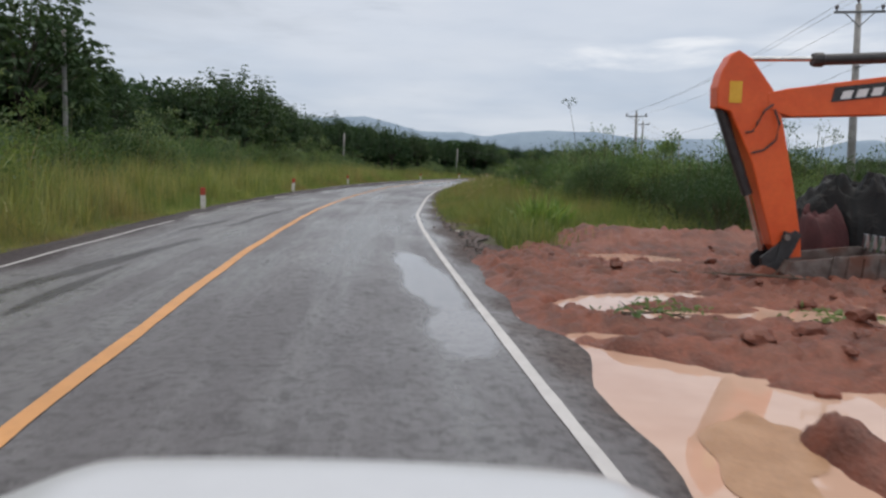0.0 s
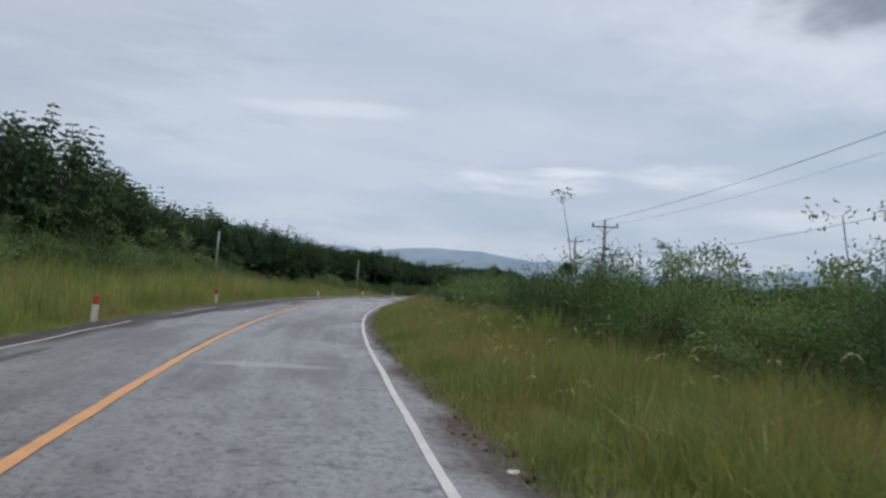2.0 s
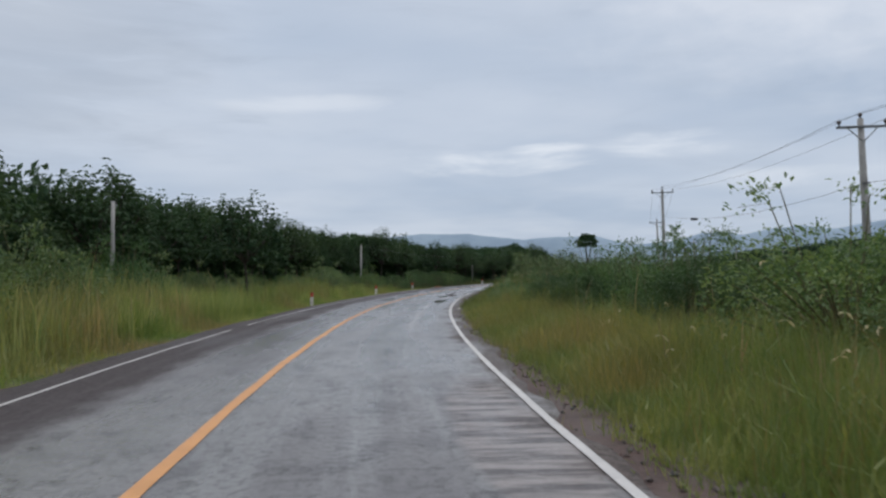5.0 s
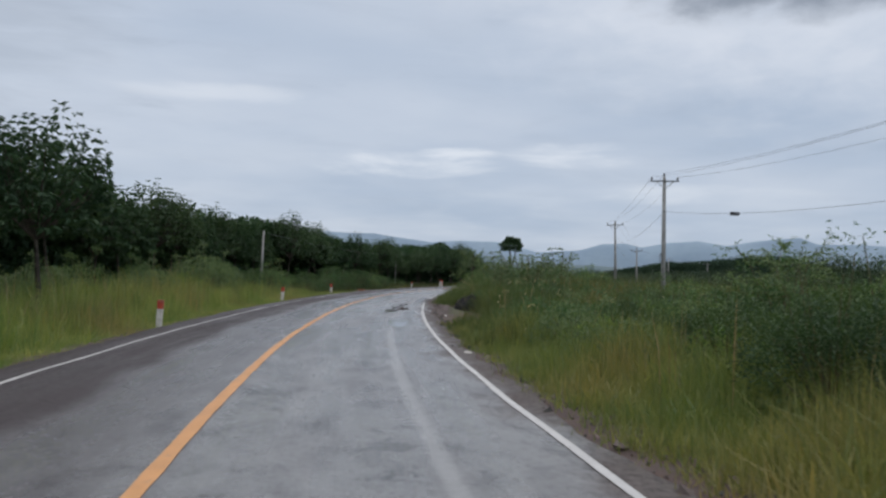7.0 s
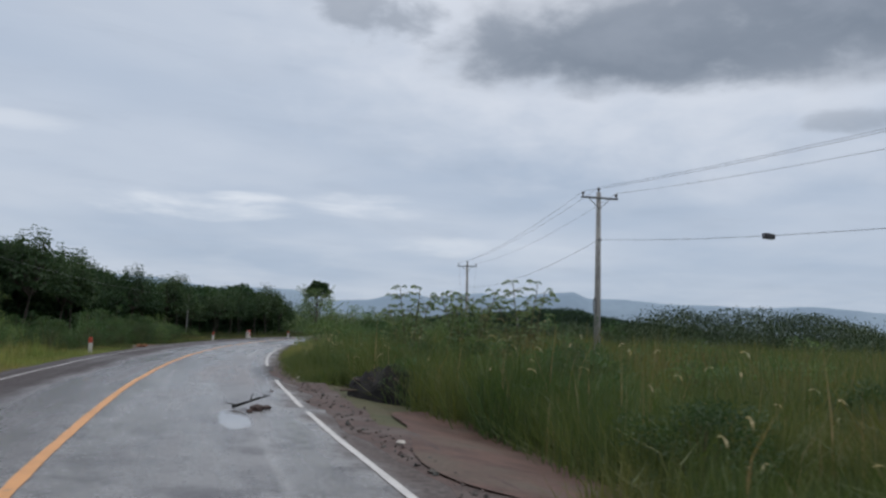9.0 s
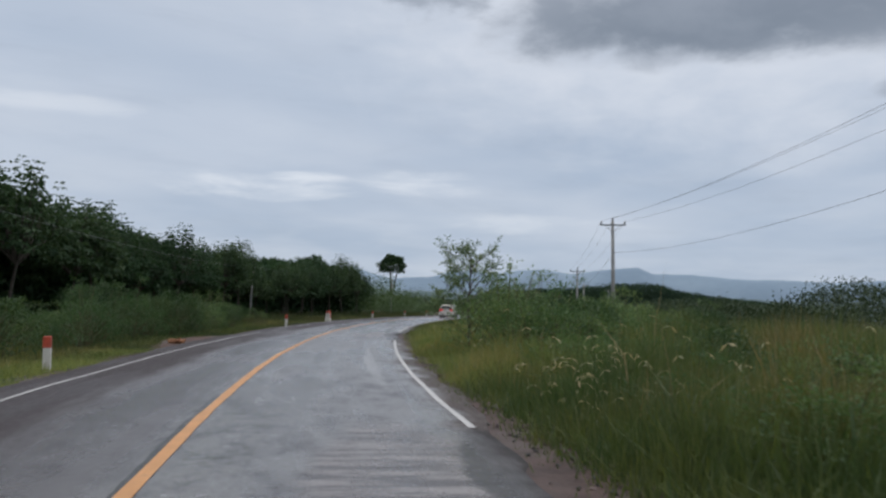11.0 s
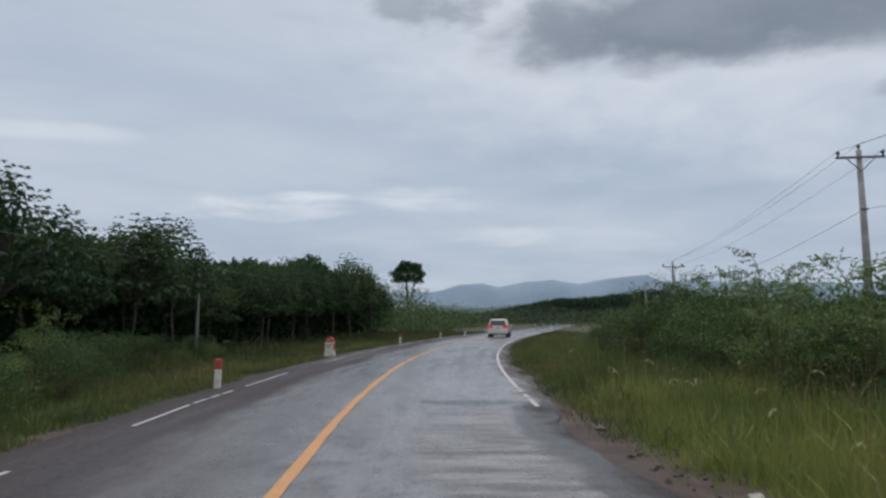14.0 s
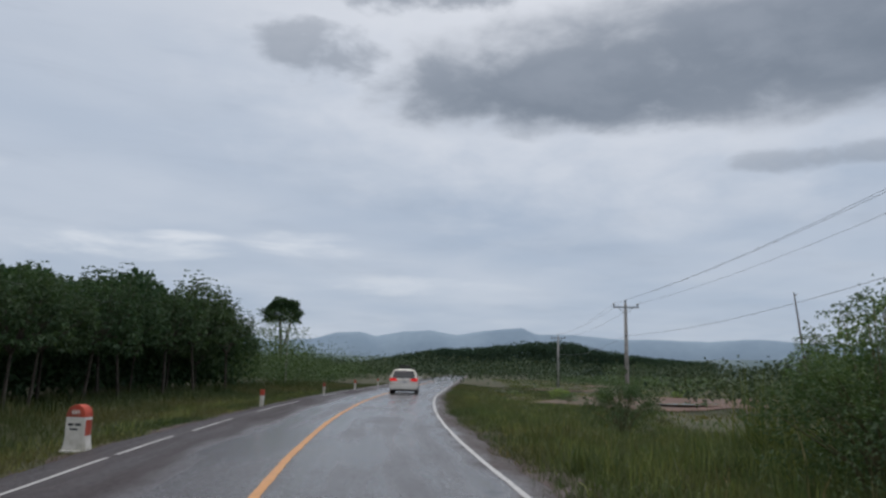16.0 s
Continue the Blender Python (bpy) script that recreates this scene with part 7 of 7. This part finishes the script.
    # running gear and house
    for s in (-1.1, 1.1):
        bm = bmesh.new()
        prism(bm, [(9.6, 0.35), (9.85, 0.0), (13.2, 0.0), (13.5, 0.35), (13.3, 0.75), (12.9, 0.86), (10.1, 0.86), (9.75, 0.75)], 0.55, "y", s, 0.04)
        part("track", bm, M["worn_steel"], root, "muddy steel crawler track")
    bm = bmesh.new()
    box(bm, 12.1, 0, 1.45, 3.4, 2.4, 1.0, 0.08)
    part("house", bm, M["machine"], root)
    bm = bmesh.new()
    box(bm, 11.5, 0, 0.9, 1.4, 1.4, 0.3, 0.03)
    part("turntable", bm, M["plastic"], root)
    bm = bmesh.new()
    box(bm, 11.15, 0.75, 2.35, 1.4, 0.9, 1.1, 0.08)
    part("cab", bm, M["glass_dark"], root, "dark glazed cab")
    bm = bmesh.new()
    box(bm, 13.4, 0, 1.6, 0.6, 2.5, 0.9, 0.12)
    part("counterweight", bm, M["plastic"], root)


def tarp_heap():
    """A heap under a rumpled sheet, behind the bucket."""
    def heap(name, label, x0, y0, rx, ry, h, seed, material):
        n = 60
        u, a_ = np.meshgrid(np.linspace(0, 1, 30), np.linspace(0, 6.2832, n + 1), indexing="ij")
        r = u * (1 + 0.12 * np.sin(3 * a_ + seed) + 0.08 * np.sin(5 * a_ + 2 * seed))
        x, y = r * np.cos(a_) * rx, r * np.sin(a_) * ry
        z = h * np.sqrt(np.clip(1 - u ** 2.2, 0, 1)) * (1 + 0.22 * lumps(x, y, 0.5, seed)) + (0.22 * np.abs(lumps(x, y, 0.30, seed + 1)) - 0.16 * np.abs(lumps(x, y, 0.16, seed + 2))) * (u < 0.97) - 0.08 * (u > 0.97)
        zb = float(mud_z(np.array(x0), np.array(y0)))
        me = mesh_np(name, np.stack([x + x0, y + y0, z + zb], -1).reshape(-1, 3), grid_tris(30, n + 1), material, False)
        tagged(new(name, me), label, "heap")
    heap("tarpaulin", "rumpled black plastic tarpaulin thrown over a mound", 7.95, 14.7, 1.25, 0.9, 1.6, 5, M["tarp"])
    heap("cloth_sack", "dark maroon cloth sack slumped on the mud", 7.0, 14.2, 0.5, 0.5, 1.1, 9, M["tarp_red"])


def branch(name, label, pts, radius, leafy, seed, category="branch", material="dead_wood"):
    rng = np.random.RandomState(seed)
    pts = [Vector(p) for p in pts]
    root = thing(name, label, category, at=Matrix.Translation(pts[0]))
    bm = bmesh.new()
    loc = [p - pts[0] for p in pts]
    tube(bm, loc, list(np.linspace(radius, radius * 0.4, len(loc))), 6)
    for k in range(5):
        i = rng.randint(0, len(loc) - 1)
        p = loc[i].lerp(loc[i + 1], rng.rand())
        tube(bm, [p, p + Vector((rng.normal(0, 0.15), rng.normal(0, 0.15), abs(rng.normal(0.06, 0.05))))], [radius * 0.5, radius * 0.2], 5)
    part("wood", bm, M[material], root)
    if leafy:
        n = leafy
        t_ = np.array([list(loc[i].lerp(loc[i + 1], f)) for i, f in zip(rng.randint(0, len(loc) - 1, n), rng.rand(n))])
        b = t_ + rng.normal(0, 1, (n, 3)) * (0.16, 0.16, 0.05) + (0, 0, 0.06)
        v, t = leaves(b, unit(rng.normal(0, 1, (n, 3)) * (1, 1, 0.4)), 0.13 * rng.uniform(0.6, 1.2, n), 0.05 * rng.uniform(0.7, 1.2, n), rng)
        part_me("foliage", mesh_np("foliage", v, t, M["leaf"]), root)
    return root


def brush_heap(x0, y0, rx, ry, h, turn, seed, label):
    rng = np.random.RandomState(seed)
    root = thing("brush_heap", label, "brush heap", "charred brush heaps", pose(x0, y0, float(ground_z(x0, y0)), 0, 0, turn))
    n = 30
    u, a_ = np.meshgrid(np.linspace(0, 1, 14), np.linspace(0, 6.2832, n + 1), indexing="ij")
    x, y = u * np.cos(a_) * rx, u * np.sin(a_) * ry
    z = h * np.clip(1 - u ** 3, 0, 1) ** 0.6 * (1 + 0.45 * lumps(x, y, 0.45, seed)) + 0.12 * lumps(x, y, 0.18, seed + 1) - 0.1 * (u > 0.95)
    part_me("core", mesh_np("core", np.stack([x, y, z], -1).reshape(-1, 3), grid_tris(14, n + 1), M["char"]), root)
    for k in range(34):
        a1 = rng.uniform(0, 6.28)
        r1 = rng.uniform(0.2, 0.95)
        p = Vector((math.cos(a1) * rx * r1, math.sin(a1) * ry * r1, h * (1 - r1 ** 3) ** 0.6 * rng.uniform(0.6, 1.05)))
        d = Vector((rng.normal(0, 1), rng.normal(0, 0.4), rng.normal(0, 0.22))).normalized() * rng.uniform(0.4, 0.9)
        bm = bmesh.new()
        tube(bm, [p - d * 0.5, p + Vector((0, 0, 0.03)), p + d * 0.5], [0.028, 0.024, 0.014], 5)
        part("stick", bm, M["char" if k % 3 else "dead_wood"], root)


def stones_and_litter():
    rng = np.random.RandomState(41)

    def stone(name, label, category, x, y, z, sx, sy, sz, material, group=""):
        bm = bmesh.new()
        bmesh.ops.create_icosphere(bm, subdivisions=2, radius=1.0)
        for v in bm.verts:
            f = 1 + 0.45 * noise.noise(v.co * 1.7 + Vector((x, y, 0)))
            v.co = Vector((v.co.x * sx * f, v.co.y * sy * f, max(v.co.z, -0.4) * sz * f))
        ob = part(name, bm, M[material])
        ob.location = (x, y, z + sz * 0.35)
        ob.rotation_euler.z = rng.uniform(0, 6.28)
        tagged(ob, label, category, group)

    for y, lat, s in ((104.2, 2.75, 0.16), (104.5, 2.95, 0.10), (103.9, 2.6, 0.08), (108.2, 3.3, 0.06), (88.4, 4.4, 0.07), (93.0, 4.3, 0.06), (27.0, 4.3, 0.10), (51, 4.5, 0.08), (119.5, 4.5, 0.10), (126.8, 4.3, 0.09)):
        p = road(y, lat)
        stone("broken_asphalt", "loose dark lump of broken asphalt by the road edge", "rubble", p.x, p.y, 0.0 if lat < 3.9 else -0.05, s, s * 0.8, s * 0.6, "gravel", "road rubble")
    for y, lat in ((85.9, 4.1), (100.4, 4.6), (114.0, 4.5), (118.0, 5.0), (27.2, 4.25), (19.8, 4.4), (12.9, 4.9), (144, 4.6)):
        p = road(y, lat)
        stone("litter", "crumpled pale litter on the gravel edge", "litter", p.x, p.y, -0.04, 0.15 if y == 85.9 else 0.08, 0.07, 0.035, "litter", "roadside litter")
    for k in range(170):
        x, y = rng.uniform(1.2, 13), rng.uniform(4, 24)
        la = float(lateral(x, y))
        if la < 4.6 or y > 14.0 + 1.1 * (la - 5.2):
            continue
        s = rng.uniform(0.03, 0.17) ** 1.0
        stone("clod", "wet red clod of earth on the churned mud", "clod", x, y, float(mud_z(np.array(x), np.array(y))), s * 1.2, s, s * 0.7, "mud", "mud clods")


def edge_rubble():
    """Crumbs of asphalt and stone strewn along the broken right edge."""
    rng = np.random.RandomState(51)
    n = 2600
    y = 14 + 142 * rng.rand(n) ** 1.3
    lat = 4.4 + 0.28 * rng.normal(0, 1, n)
    x, yy = road_np(y, lat)
    s = rng.uniform(0.012, 0.05, n) * (1 + (rng.rand(n) < 0.06))
    o = np.array([(1, 0, 0), (0, 1, 0), (-1, 0, 0), (0, -1, 0), (0, 0, 1), (0, 0, -1)], float)
    v = o[None] * s[:, None, None] * rng.uniform(0.5, 1.3, (n, 6, 1)) + rng.normal(0, 0.2, (n, 6, 3)) * s[:, None, None]
    v[:, :, 2] *= 0.7
    v += np.stack([x, yy, -0.04 + 0.2 * s], 1)[:, None, :]
    f = np.array([(0, 1, 4), (1, 2, 4), (2, 3, 4), (3, 0, 4), (1, 0, 5), (2, 1, 5), (3, 2, 5), (0, 3, 5)])
    t = (np.arange(n)[:, None, None] * 6 + f[None]).reshape(-1, 3)
    tagged(new("edge_rubble", mesh_np("edge_rubble", v.reshape(-1, 3), t, M["rubble"])), "crumbs of asphalt and stone on the shoulder", "rubble", kind="stuff")


van()
own_bonnet()
excavator()
tarp_heap()
zz = lambda x, y: float(mud_z(np.array(x), np.array(y))) + 0.03
branch("fallen_branch", "bare stick lying across the red mud", [(3.9, 12.3, zz(3.9, 12.3)), (4.8, 11.7, zz(4.8, 11.7)), (5.5, 11.2, zz(5.5, 11.2))], 0.035, 0, 3)
branch("fallen_branch", "torn leafy branch lying in the mud", [(4.2, 8.5, zz(4.2, 8.5)), (4.9, 8.9, zz(4.9, 8.9)), (5.6, 9.3, zz(5.6, 9.3))], 0.02, 120, 4)
branch("fallen_branch", "torn leafy branch lying in the mud", [(2.0, 8.2, zz(2.0, 8.2)), (2.5, 8.5, zz(2.5, 8.5)), (2.9, 8.6, zz(2.9, 8.6))], 0.02, 80, 5)
p_ = road(104.6, 2.6)
branch("fallen_branch", "dark broken branch lying on the wet asphalt", [(p_.x - 0.3, p_.y, 0.03), (p_.x, p_.y + 0.1, 0.10), (p_.x + 0.45, p_.y + 0.05, 0.24)], 0.035, 0, 6, material="char")
branch("cut_log", "short cut log with an orange-brown end", [(11.4, 138.2, -0.02), (11.6, 137.9, 0.02), (11.75, 137.6, 0.02)], 0.14, 0, 8, "log", "cut_wood")
branch("dead_trunk", "bare dead trunk standing among the bushes", [(44.8, 165.0, -0.4), (44.85, 165.0, 1.8), (44.75, 165.1, 3.2), (44.6, 165.1, 3.9)], 0.04, 0, 12, "dead tree")
brush_heap(11.7, 106.6, 1.35, 0.8, 0.7, -60, 5, "black charred heap of brushwood beside the road")
brush_heap(13.2, 105.7, 1.2, 0.7, 0.85, -40, 6, "black charred heap of brushwood in tall grass")
stones_and_litter()
edge_rubble()
